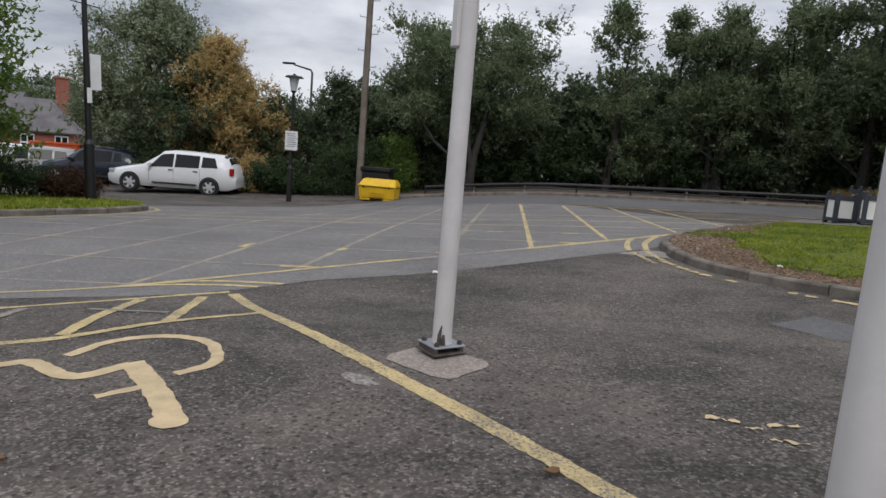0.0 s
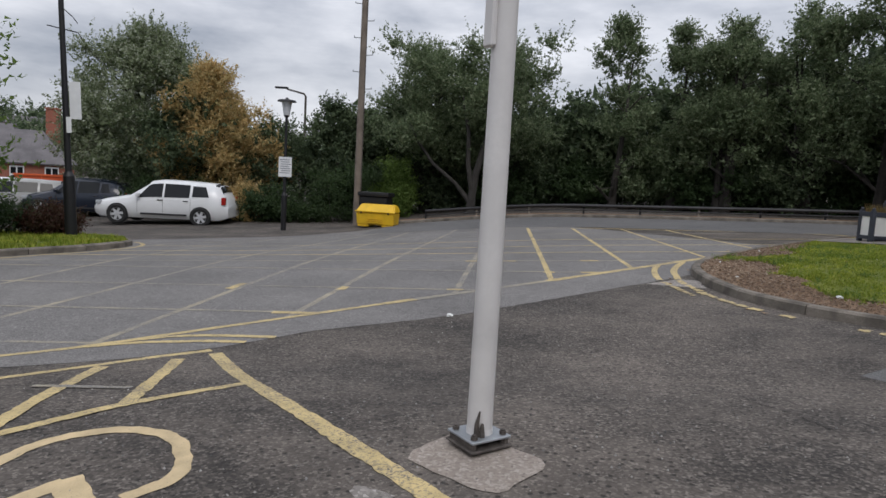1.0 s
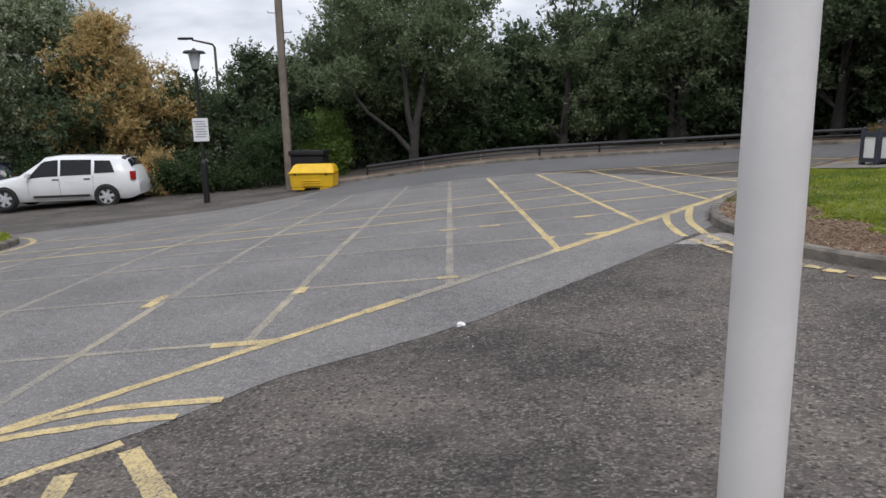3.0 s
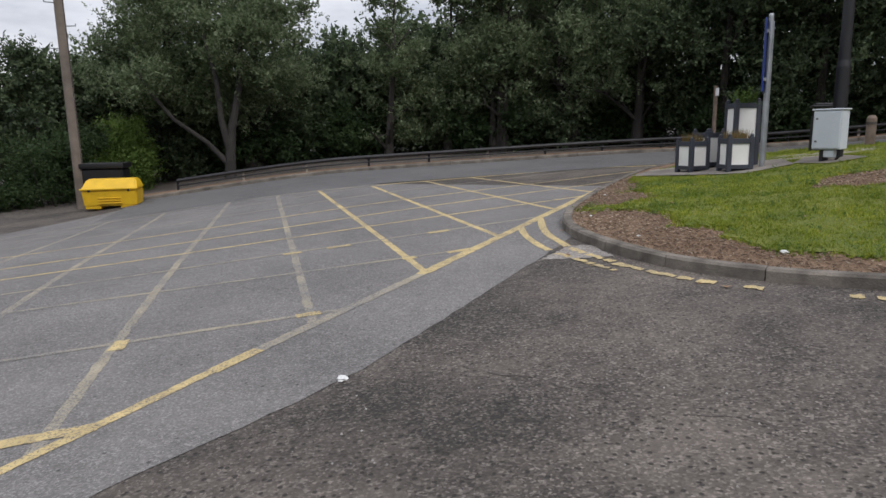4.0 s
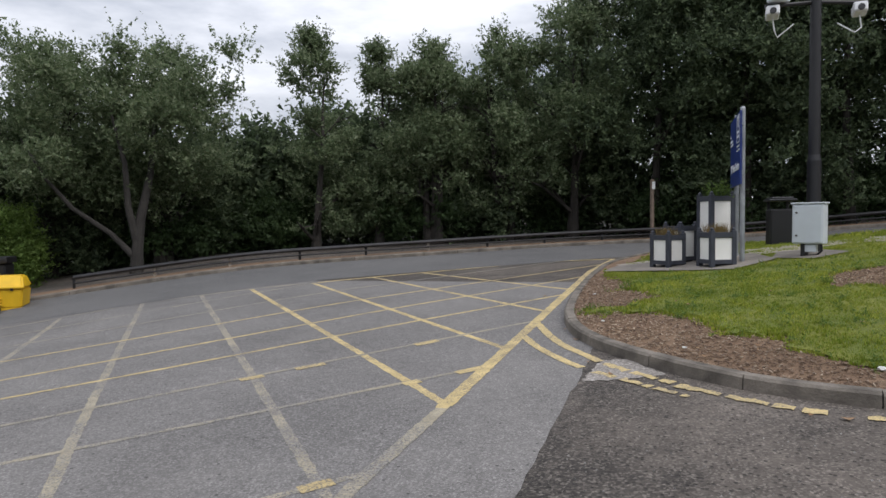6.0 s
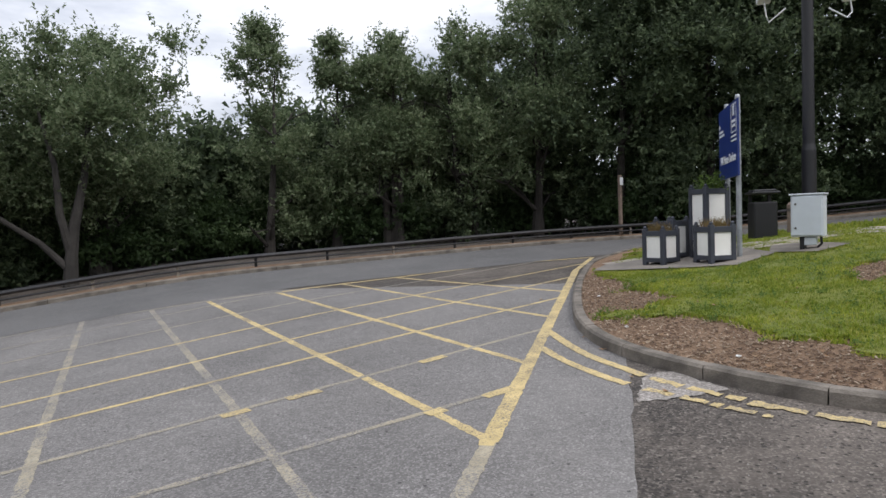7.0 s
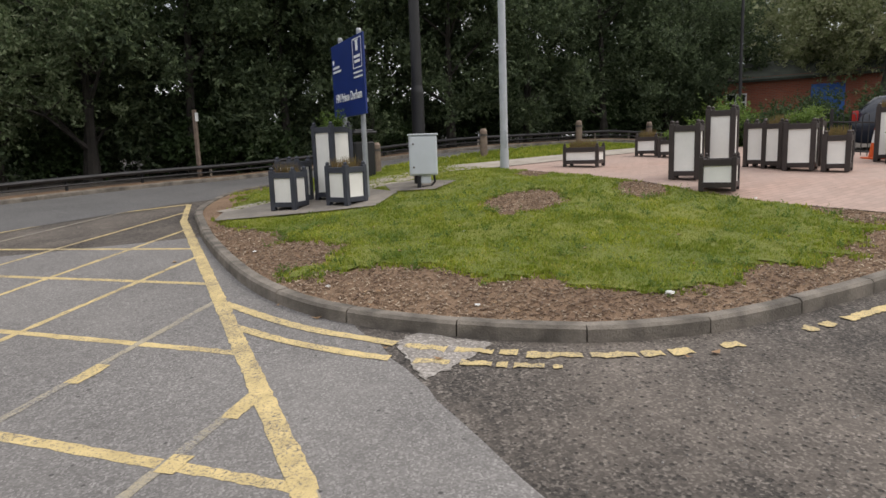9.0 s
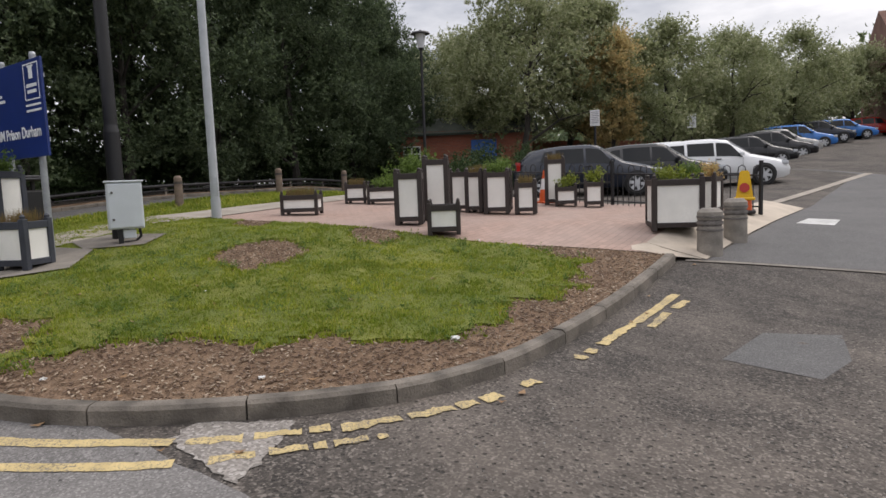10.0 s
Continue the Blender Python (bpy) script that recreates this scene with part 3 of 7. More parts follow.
def turf_sheet():
    """The green sod, thinning out over the bare soil."""
    xs, ys = np.arange(5.1, 14.0, 0.11), np.arange(4.2, 16.2, 0.11)
    idx, verts, faces = {}, [], []
    ok = {}
    for i, x in enumerate(xs):
        for j, y in enumerate(ys):
            ok[i, j] = inside(x, y, island_poly) and grassy(x, y) > 0.5
    def vid(i, j):
        if (i, j) not in idx:
            x, y = xs[i] + random.uniform(-0.03, 0.03), ys[j] + random.uniform(-0.03, 0.03)
            idx[i, j] = len(verts)
            verts.append((x, y, raised(x, y) + 0.008 + 0.014 * max(0, noise.noise(Vector((x * 3, y * 3, 1))) + 0.3)))
        return idx[i, j]
    for i in range(len(xs) - 1):
        for j in range(len(ys) - 1):
            if ok[i, j] and ok[i + 1, j] and ok[i + 1, j + 1] and ok[i, j + 1]:
                faces.append((vid(i, j), vid(i + 1, j), vid(i + 1, j + 1), vid(i, j + 1)))
    return mesh_object("turf", verts, faces, M_TURF)


tagged(turf_sheet(), "patchy green mown turf of the island", "grass", kind="structure")
SLAB_A = [(10.35, 11.15), (11.0, 11.0), (11.4, 11.9), (11.1, 12.3), (10.4, 11.9)]
SLAB_B = [(8.75, 13.1), (8.95, 12.3), (9.2, 11.65), (10.3, 11.75), (10.9, 12.6), (10.2, 13.6), (9.2, 14.2), (8.6, 13.9)]
blades("grass", island_poly, 24000, raised, lambda x, y: 0.0 if y > 10.8 and x > 8.4 and (inside(x, y, SLAB_A) or inside(x, y, SLAB_B)) else grassy(x, y) * (1.0 if x < 9 else 0.6), M_GRASSLEAF, tall=(0.014, 0.046), wide=0.007, label="short green grass with bare worn edges", seed=3)


def chips(name, poly, count, zf, seed, label, material, size=(0.010, 0.036)):
    rnd = random.Random(seed)
    verts, faces = [], []
    xs = [p[0] for p in poly]
    ys = [p[1] for p in poly]
    made = tries = 0
    while made < count and tries < count * 20:
        tries += 1
        x, y = rnd.uniform(min(xs), max(xs)), rnd.uniform(min(ys), max(ys))
        if not inside(x, y, poly) or grassy(x, y) > 0.6 or (y > 10.8 and x > 8.4):
            continue
        made += 1
        z = zf(x, y)
        a, t = rnd.uniform(0, 6.28), rnd.uniform(-0.35, 0.35)
        L, w = rnd.uniform(*size), rnd.uniform(0.005, 0.014)
        c, s = math.cos(a), math.sin(a)
        k = len(verts)
        for (u, v) in ((-L / 2, -w / 2), (L / 2, -w / 2), (L / 2, w / 2), (-L / 2, w / 2)):
            verts.append((x + u * c - v * s, y + u * s + v * c, z + 0.006 + abs(t) * 0.02 + u * t))
        verts += [(vx, vy, vz - 0.006) for vx, vy, vz in verts[k:k + 4]]
        faces += [(k, k + 1, k + 2, k + 3), (k, k + 4, k + 5, k + 1), (k + 1, k + 5, k + 6, k + 2), (k + 2, k + 6, k + 7, k + 3), (k + 3, k + 7, k + 4, k)]
    ob = mesh_object(name, verts, faces, material, flat=True)
    return tagged(ob, label, "mulch", kind="stuff")


rw = random.Random(31)
weeds = []
while len(weeds) < 420:
    wx, wy = rw.uniform(5.2, 10.5), rw.uniform(4.6, 12.5)
    if inside(wx, wy, island_poly) and 0.25 < grassy(wx, wy) + rw.uniform(-0.25, 0.25) < 0.95 and not inside(wx, wy, SLAB_A) and not inside(wx, wy, SLAB_B):
        weeds.append((wx, wy, raised(wx, wy) + 0.02))
tagged(leaf_cloud("weeds", weeds, [rw.uniform(0.035, 0.09) for _ in weeds], 9000, 0.026, M_BRIGHT, None, 33, flat=0.4), "small leafy weeds at the turf edge", "weeds", kind="stuff")
M_CHIP = leafy("bark_chip", [(0.10, 0.064, 0.044), (0.19, 0.125, 0.085), (0.30, 0.215, 0.15), (0.58, 0.48, 0.36)], 0.0)
chips("bark_chips", island_poly, 9000, raised, 8, "scattered brown bark chips on bare soil", M_CHIP)

# plaza of block paving with a pale concrete edge
PLAZA = [tuple(p) for p in pe] + [(13.4, 10.6), (15.5, 9.6), (18.0, 8.0), (19.5, 5.5), (16.5, 3.5), (14.2, 2.7), (13.7, 0.1), (11.57, 2.0), (10.27, 3.43), (9.12, 4.76)]
filled("plaza", PLAZA, raised, M_PAVER, 0.5, 0.004, "pink block paving of the small plaza", "paving")
edge_line = spline([(8.86, 3.92), (9.8, 2.88), (11.1, 1.4), (12.4, -0.05), (13.7, -1.45)], 0.2)


def ramp_z(x, y):
    """The edging climbs from the tarmac to the paving."""
    k = min(1.0, float(np.min(np.hypot(edge_line[:, 0] - x, edge_line[:, 1] - y))) / 0.75)
    return h(x, y) * (1 - k) + raised(x, y) * k + 0.012


tagged(band("concrete_edging", edge_line, 0.0, 0.80, 0.004, M_EDGE, zf=ramp_z, cols=5), "pale concrete edging strip at the crossing", "edging", kind="structure")

filled("edging_corner", [(8.88, 3.95), (9.46, 4.46), (9.36, 4.72), (9.14, 4.82), (8.99, 4.55), (8.92, 4.3)], lambda x, y: ramp_z(x, y), M_EDGE, 0.12, -0.002, "pale concrete corner slab where the kerb ends", "edging")

# footpath behind the island and the slabs by the planters
path_line = spline([(9.2, 14.0), (10.6, 13.3), (12.2, 12.2), (13.6, 11.1), (15.5, 10.0), (18, 8.4), (21, 6.2)], 0.4)
tagged(band("footpath", path_line, -0.55, 0.55, 0.018, M_SLAB, zf=raised, cols=3), "grey worn footpath between island and verge", "footpath", kind="structure")
VERGE = [(13.1, 12.4), (15.0, 11.0), (17.5, 9.5), (21.5, 6.7), (25.0, 5.0), (28, 3.5), (25.1, 6.75), (19.25, 12.1), (16.25, 14.4), (14.2, 15.6), (13.3, 15.4), (12.0, 13.4)]


def verge_z(x, y):
    """The verge falls from the footpath to the kerb."""
    k = min(1.0, max(0.0, (float(np.min(np.hypot(path_line[:, 0] - x, path_line[:, 1] - y))) - 0.5) / 1.1))
    return raised(x, y) * (1 - k) + (h(x, y) + 0.11) * k


filled("verge", VERGE, verge_z, M_TURF, 0.5, 0.012, "green grass verge beside the road", "grass")
blades("grass", VERGE, 5000, verge_z, lambda x, y: 0.9, M_GRASSLEAF, tall=(0.05, 0.10), wide=0.014, label="green grass of the road verge", seed=4, spread=0.07)


# ---- road markings ----
box_marks = tagged(empty("box_junction_marking"), "worn yellow criss-cross box junction lines", "road marking", kind="structure")
BOX = [(-1.95, 4.75), (9.22, 14.95), (10.9, 16.2), (9.4, 16.95), (4.4, 17.35), (1.2, 18.2), (-2.6, 17.6), (-4.7, 14.3), (-4.75, 12.6), (-5.2, 11.4), (-6.2, 9.8)]


def clip_line(p, d):
    """Spans of the line p + t d that lie inside BOX."""
    ts = []
    for (x1, y1), (x2, y2) in zip(BOX, BOX[1:] + BOX[:1]):
        ex, ey = x2 - x1, y2 - y1
        det = d[0] * -ey + d[1] * ex
        if abs(det) < 1e-9:
            continue
        t = ((x1 - p[0]) * -ey + (y1 - p[1]) * ex) / det
        u = (d[0] * (y1 - p[1]) - d[1] * (x1 - p[0])) / det
        if 0 <= u <= 1:
            ts.append(t)
    ts.sort()
    return list(zip(ts[::2], ts[1::2]))


def mark(p, q, w, material, dz=0.009, name="line"):
    return band(name, straight(p, q, 0.05), -w / 2, w / 2, dz, material, box_marks, rag=0.012)


# family running north, then the family running east, as (foot, direction)
for x0, y0, x1, y1 in [(-3.9, 8.0, -3.6, 12), (-2.45, 6.99, -1.8, 12.13), (-0.93, 7.02, -0.55, 11.5), (0.43, 8.47, 0.75, 12), (1.9, 9.0, 2.2, 15.5), (3.12, 9.33, 3.16, 14), (4.45, 10.56, 4.36, 15),
                       (5.98, 12.03, 5.72, 15), (7.39, 13.31, 7.0, 15.2)]:
    d = Vector((x1 - x0, y1 - y0)).normalized()
    for a, b in clip_line((x0, y0), d):
        east = x0 > 3
        mark((x0 + d.x * a, y0 + d.y * a), (x0 + d.x * b, y0 + d.y * b), 0.085, M_YEL if east else M_YELW, 0.006)
for x0, y0, x1, y1 in [(-2.0, 5.65, 0.0, 5.75), (-2.5, 6.99, -0.92, 7.02), (-2.36, 8.43, 1.86, 8.5), (-2.2, 9.82, 3.91, 10.11), (0.69, 10.95, 5.49, 11.56), (2.02, 12.15, 6.99, 12.95), (3.21, 13.36, 8.54, 14.35),
                       (2.1, 14.35, 7.0, 15.1), (1.0, 15.5, 6.0, 16.2), (0.0, 16.7, 4.0, 17.2)]:
    d = Vector((x1 - x0, y1 - y0)).normalized()
    for a, b in clip_line((x0, y0), d):
        mark((x0 + d.x * a, y0 + d.y * a), (x0 + d.x * b, y0 + d.y * b), 0.064, M_YELW if y0 < 9 else M_YEL if x0 > 1.5 else M_YELW, 0.0068)
for p, q in zip(BOX, BOX[1:] + BOX[:1]):
    first = p == BOX[0]
    mid = (1.2, 7.63)
    if first:
        mark(p, mid, 0.085, M_YEL, 0.0076)
        mark(mid, (3.1, 9.32), 0.11, M_YELW, 0.0076)
        mark((3.1, 9.32), q, 0.125, M_YEL, 0.0076)
    else:
        mark(p, q, 0.10, M_YEL if p[0] > 8 or q == BOX[0] else M_YELW, 0.0076)
# fresher paint left over on crossings
for x, y, dx, dy, ln in [(3.13, 9.36, 0.73, 0.68, 0.22), (1.28, 7.70, 0.73, 0.68, 0.42), (1.86, 8.5, 1, 0.05, 0.2), (0.46, 8.42, 0.1, 1, 0.22), (3.14, 10.03, 1, 0.1, 0.16), (2.55, 11.13, 1, 0.08, 0.3),
                         (1.98, 11.06, 1, 0.08, 0.22), (3.75, 10.08, 1, 0.1, 0.3), (0.30, 7.01, 1, 0.02, 0.5), (-0.9, 8.4, 0.1, 1, 0.4), (3.9, 11.33, 1, 0.1, 0.3)]:
    k = math.hypot(dx, dy)
    mark((x - dx / k * ln / 2, y - dy / k * ln / 2), (x + dx / k * ln / 2, y + dy / k * ln / 2), 0.11, M_YEL, 0.0084, "patch")
# the pair of strokes beside the disabled bay
for pts in ([(-0.85, 5.75), (-0.6, 5.91), (-0.41, 5.99), (-0.09, 6.04), (0.42, 6.04)], [(-1.05, 5.56), (-0.68, 5.74), (-0.4, 5.80), (-0.13, 5.85), (0.22, 5.86)]):
    band("line", spline(pts, 0.04), -0.04, 0.04, 0.0088, M_YEL, box_marks, rag=0.012)

bay = tagged(empty("disabled_bay_marking"), "cream and yellow lines of a disabled parking bay", "road marking", kind="structure")


def bay_line(pts, w, material, dz=0.0035):
    ln = spline(pts, 0.03) if len(pts) > 2 else straight(*pts, 0.03)
    return band("line", ln, -w / 2, w / 2, dz, material, bay, rag=0.012)


bay_line([(0.106, 5.507), (0.712, 4.657), (1.443, 3.772), (1.891, 3.293), (2.183, 2.983), (2.573, 2.576), (3.104, 1.983), (3.989, 1.008)], 0.115, M_YEL)
bay_line([(-1.271, 3.967), (-0.442, 5.166), (0.032, 5.596)], 0.085, M_YEL)
bay_line([(-1.147, 2.779), (-0.651, 3.134), (-0.146, 3.461), (0.236, 3.99), (0.737, 4.613)], 0.085, M_YEL, 0.004)
bay_line([(-0.199, 3.488), (-0.5, 4.953)], 0.10, M_YEL, 0.0046)
bay_line([(0.242, 4.013), (-0.094, 5.287)], 0.10, M_YEL, 0.0046)
bay_line([(-0.837, 3.329), (-0.993, 4.172)], 0.08, M_YELW, 0.0046)
bay_line([(-0.56, 4.316), (0.068, 4.357)], 0.07, M_YELW, 0.0052)

symbol = tagged(empty("wheelchair_symbol"), "cream painted wheelchair symbol, worn at the edges", "road marking", kind="structure")
for pts, w in (([(-0.19, 2.886), (-0.022, 2.974), (0.341, 2.806), (0.536, 3.045)], 0.12), ([(0.518, 3.072), (0.837, 2.735), (1.129, 2.372)], 0.165),
               ([(0.624, 2.567), (0.801, 2.753)], 0.08), ([(0.093, 3.116), (0.182, 3.426), (0.446, 3.597), (0.73, 3.551), (0.908, 3.346), (0.97, 3.134), (0.855, 2.939)], 0.10)):
    ln = spline(pts, 0.025)
    w *= 0.84
    band("stroke", ln, -w / 2, w / 2, 0.0035 + 0.008 * w, M_CREAM, symbol, rag=0.012)

foot = filled("foot", [(1.125 + 0.092 * math.cos(a * 0.35) * (1 + 0.05 * math.sin(a * 5)), 2.35 + 0.078 * math.sin(a * 0.35) * (1 + 0.05 * math.cos(a * 4))) for a in range(18)], h, M_CREAM, 0.1, 0.0054)
foot.parent = symbol
del foot["kind"]

dy_marks = tagged(empty("double_yellow_lines"), "broken double yellow lines beside the kerb", "road marking", kind="structure")


def dashes(pts, w, spans, dz=0.0085):
    ln = spline(pts, 0.02)
    s = np.r_[0, np.cumsum(np.hypot(*np.diff(ln, axis=0).T))]
    for a, b in spans:
        k = np.linspace(a, min(b, s[-1]), max(4, int((b - a) / 0.02)))
        seg = np.column_stack([np.interp(k, s, ln[:, 0]), np.interp(k, s, ln[:, 1])])
        band("line", seg, -w / 2, w / 2, dz, M_YEL, dy_marks, rag=0.010 if b - a > 0.9 else 0.03)


OUTER = [(5.45, 11.45), (5.14, 10.75), (4.99, 10.3), (4.92, 9.9), (4.86, 9.5), (4.87, 9.1), (4.91, 8.6), (5.0, 8.22), (5.13, 7.87), (5.26, 7.62), (5.54, 7.21), (6.16, 6.55), (7.0, 5.66), (7.92, 4.70)]
dashes(OUTER, 0.10, [(0, 1.93), (2.0, 2.3), (2.36, 2.62), (2.66, 2.78), (2.84, 3.2), (3.25, 3.55), (3.58, 3.72), (3.77, 3.92), (4.15, 4.3), (4.9, 5.0), (5.08, 5.2), (5.35, 6.15), (6.15, 7.35)])
INNER = [(4.92, 10.97), (4.72, 10.35), (4.62, 9.75), (4.62, 9.35), (4.66, 9.0), (4.71, 8.61), (4.78, 8.3)]
dashes(INNER, 0.095, [(0, 1.45), (1.62, 1.85), (1.92, 2.12), (2.15, 2.22), (2.26, 2.45), (2.5, 2.56)])
dashes([(6.5, 5.95), (7.0, 5.45), (7.72, 4.62)], 0.10, [(0.0, 0.55), (0.75, 1.1)])
west_edge = spline(LEFT_KERB, 0.05)
band("line", west_edge[len(west_edge) // 5:-len(west_edge) // 4], -0.24, -0.15, 0.0085, M_YEL, dy_marks, rag=0.015)
# scraps of old paint further back in the bay
for x, y, a, ln in ((3.75, 2.806, -20, 0.16), (3.857, 2.709, -10, 0.1), (4.025, 2.762, 5, 0.16), (3.981, 2.585, -15, 0.18)):
    c, s = math.cos(radians(a)), math.sin(radians(a))
    band("line", straight((x - c * ln / 2, y - s * ln / 2), (x + c * ln / 2, y + s * ln / 2), 0.012), -0.022, 0.022, 0.008, M_CREAM, dy_marks, rag=0.05)

def frayed(poly, step, amount, seed):
    """The outline with its sides broken up unevenly."""
    out = []
    for (x0, y0), (x1, y1) in zip(poly, poly[1:] + poly[:1]):
        k = max(1, int(math.hypot(x1 - x0, y1 - y0) / step))
        for q in range(k):
            x, y = x0 + (x1 - x0) * q / k, y0 + (y1 - y0) * q / k
            out.append((x + amount * noise.noise(Vector((x * 23, y * 23, seed))), y + amount * noise.noise(Vector((x * 23, y * 23, seed + 9)))))
    return out


filled("bare_patch", frayed([(4.92, 9.66), (4.52, 9.36), (4.33, 9.24), (4.52, 9.12), (4.68, 9.08), (4.86, 9.02), (5.06, 8.98), (5.09, 9.3), (5.12, 9.55)], 0.05, 0.045, 4), lambda x, y: h(x, y), M_PATCH, 0.2, 0.0065,
       "pale worn triangle of exposed stone by the kerb", "tarmac patch")


def ragged(x, y, rx, ry, rot, seed, n=26):
    c, q = math.cos(radians(rot)), math.sin(radians(rot))
    out = []
    for k in range(n):
        t = 2 * math.pi * k / n
        w = 1 + 0.35 * noise.noise(Vector((math.cos(t) * 2 + seed, math.sin(t) * 2, 0))) + 0.15 * noise.noise(Vector((k * 1.7, seed, 3)))
        u, v = rx * math.cos(t) * w, ry * math.sin(t) * w
        out.append((x + u * c - v * q, y + u * q + v * c))
    return out


M_CRACK = plain("crack_shadow", (0.06, 0.053, 0.047), 0.95, 0, 0.3, 10, 60, 0.3, local=False)
for pts in ([(2.72, 6.78), (2.86, 6.66), (3.01, 6.52), (3.04, 6.41), (3.14, 6.40), (3.24, 6.34), (3.21, 6.17), (3.26, 6.05)],
            [(3.45, 5.86), (3.54, 5.79), (3.66, 5.70), (3.74, 5.58), (3.78, 5.38), (3.86, 5.22)], [(3.92, 4.70), (3.94, 4.56), (4.07, 4.32), (4.10, 4.14), (4.16, 3.9)], [(2.86, 4.36), (2.94, 4.38), (3.01, 4.33), (3.06, 4.16)]):
    ln = spline(pts, 0.05)
    ln = ln + np.array([[noise.noise(Vector((x * 9, y * 9, 0))) * 0.03, noise.noise(Vector((x * 9, y * 9, 4))) * 0.03] for x, y in ln])
    tagged(band("crack", ln, -0.004, 0.005, 0.003, M_CRACK, rag=0.007), "dark open crack in the old tarmac", "crack", kind="structure")
filled("cement_smear", ragged(1.864, 3.045, 0.13, 0.06, -35, 4), h, M_PATCH, 0.1, 0.0028, "pale cement smear beside the yellow line", "tarmac patch")
filled("tarmac_patch", [(5.6, 5.85), (6.15, 5.1), (5.9, 4.55), (5.3, 5.0), (5.05, 5.45)], h, M_ROAD, 0.3, 0.004, "smooth square tarmac repair", "tarmac patch")
tagged(band("concrete_strip", straight((-2.25, 4.75), (-6.55, 9.8)), -0.11, 0.11, 0.010, M_SLABD), "worn concrete channel strip beside the box junction", "channel", kind="structure")
filled("car_park_surface", [(8.92, 4.05), (7.6, 1.5), (6.25, -1.05), (4.0, -6.0), (4.0, -9.0), (26.0, -9.0), (20.0, -8.6), (15.0, -2.9), (13.7, -1.5), (11.1, 1.35), (8.88, 3.88)], h, M_ROAD, 0.5, 0.008, "smoother dark tarmac of the car park aisle", "road")
filled("white_patch", [(11.2, 0.75), (11.75, 0.05), (11.45, -0.35), (10.85, 0.3)], lambda x, y: h(x, y), M_WHITE, 0.3, 0.014, "faded white painted patch on tarmac", "road marking")
tagged(band("concrete_strip", straight((8.9, 4.2), (6.2, -1.0)), -0.05, 0.05, 0.014, M_SLABD), "flush concrete edging across the car park entrance", "edging", kind="structure")
tagged(band("concrete_strip", straight((15.0, -1.6), (20.0, -9.0)), -0.12, 0.12, 0.016, M_SLAB), "flush concrete edging at the car park", "edging", kind="structure")


# ---- trees and shrubs ----
def tree(x, y, height, spread, leaf, label, seed, z=None, leaves=9000, size=0.2, low=0.28, trunk=0.16, stems=1, clumps=70, lean=0.0, name="tree", bark=None, gap=0.0, z_off=0.0):
    rnd = random.Random(seed)
    base = (h(x, y) if z is None else z) + z_off
    top = empty(name, x, y, base)
    bm = bmesh.new()
    ends = []
    for s in range(stems):
        a0 = rnd.uniform(0, 6.28)
        off = 0.12 * s
        tip = Vector((math.cos(a0) * (spread * 0.25 + lean), math.sin(a0) * spread * 0.25, height * rnd.uniform(0.78, 0.9)))
        pts = []
        for i in range(7):
            t = i / 6
            pts.append(Vector((math.cos(a0) * off, math.sin(a0) * off, -0.15)).lerp(tip, t) + Vector((rnd.uniform(-1, 1), rnd.uniform(-1, 1), 0)) * 0.14 * t * (1 - 0.3 * t) * spread * 0.4)
        tube(bm, pts, [trunk * (1 - 0.88 * i / 6) * (1.35 if i == 0 else 1) for i in range(7)], 8)
        for b in range(9):
            t = rnd.uniform(low * 0.9, 0.92)
            i = min(5, int(t * 6))
            st = pts[i].lerp(pts[i + 1], t * 6 - i)
            ang = a0 + b * 2.4 + rnd.uniform(-0.4, 0.4)
            ln = spread * rnd.uniform(0.55, 0.95) * (1.1 - 0.55 * t)
            en = st + Vector((math.cos(ang) * ln, math.sin(ang) * ln, ln * rnd.uniform(0.35, 0.9)))
            if en.z > height:
                en.z = height * 0.96
            mid = st.lerp(en, 0.5) + Vector((rnd.uniform(-0.2, 0.2), rnd.uniform(-0.2, 0.2), 0.12 * ln))
            r0 = trunk * (1 - 0.8 * t) * 0.5
            tube(bm, [st, mid, en], [r0, r0 * 0.6, 0.012], 5)
            ends += [mid.lerp(en, 0.4), en]
            for _ in range(2):
                e2 = mid + Vector((rnd.uniform(-1, 1), rnd.uniform(-1, 1), rnd.uniform(0.1, 1.0))) * ln * 0.45
                tube(bm, [mid, e2], [r0 * 0.5, 0.01], 4)
                ends.append(e2)
    part("trunk", bm, bark or M_BARK, top)
    cs, rs = [], []
    for i in range(clumps):
        if i < len(ends):
            c = ends[i]
        else:
            u, v = rnd.uniform(0, 6.28), rnd.random()
            zz = low + (1 - low) * (rnd.random() ** 0.8)
            prof = math.sin(math.pi * min(1.0, 0.18 + 0.82 * (zz - low) / (1 - low))) ** 0.7
            q = spread * prof * v ** 0.4
            c = Vector((math.cos(u) * q, math.sin(u) * q, zz * height))
        if gap and noise.noise(Vector((c.x * 0.6 + seed, c.y * 0.6, c.z * 0.6))) < -0.5 + gap:
            continue
        c.z = min(c.z, height * 0.97)
        cs.append(tuple(c))
        rs.append(spread * rnd.choice((0.12, 0.16, 0.22, 0.28, 0.34)) * rnd.uniform(0.8, 1.15))
    leaf_cloud("crown", cs, rs, leaves, size, leaf, top, seed + 500)
    return tagged(top, label, "tree")


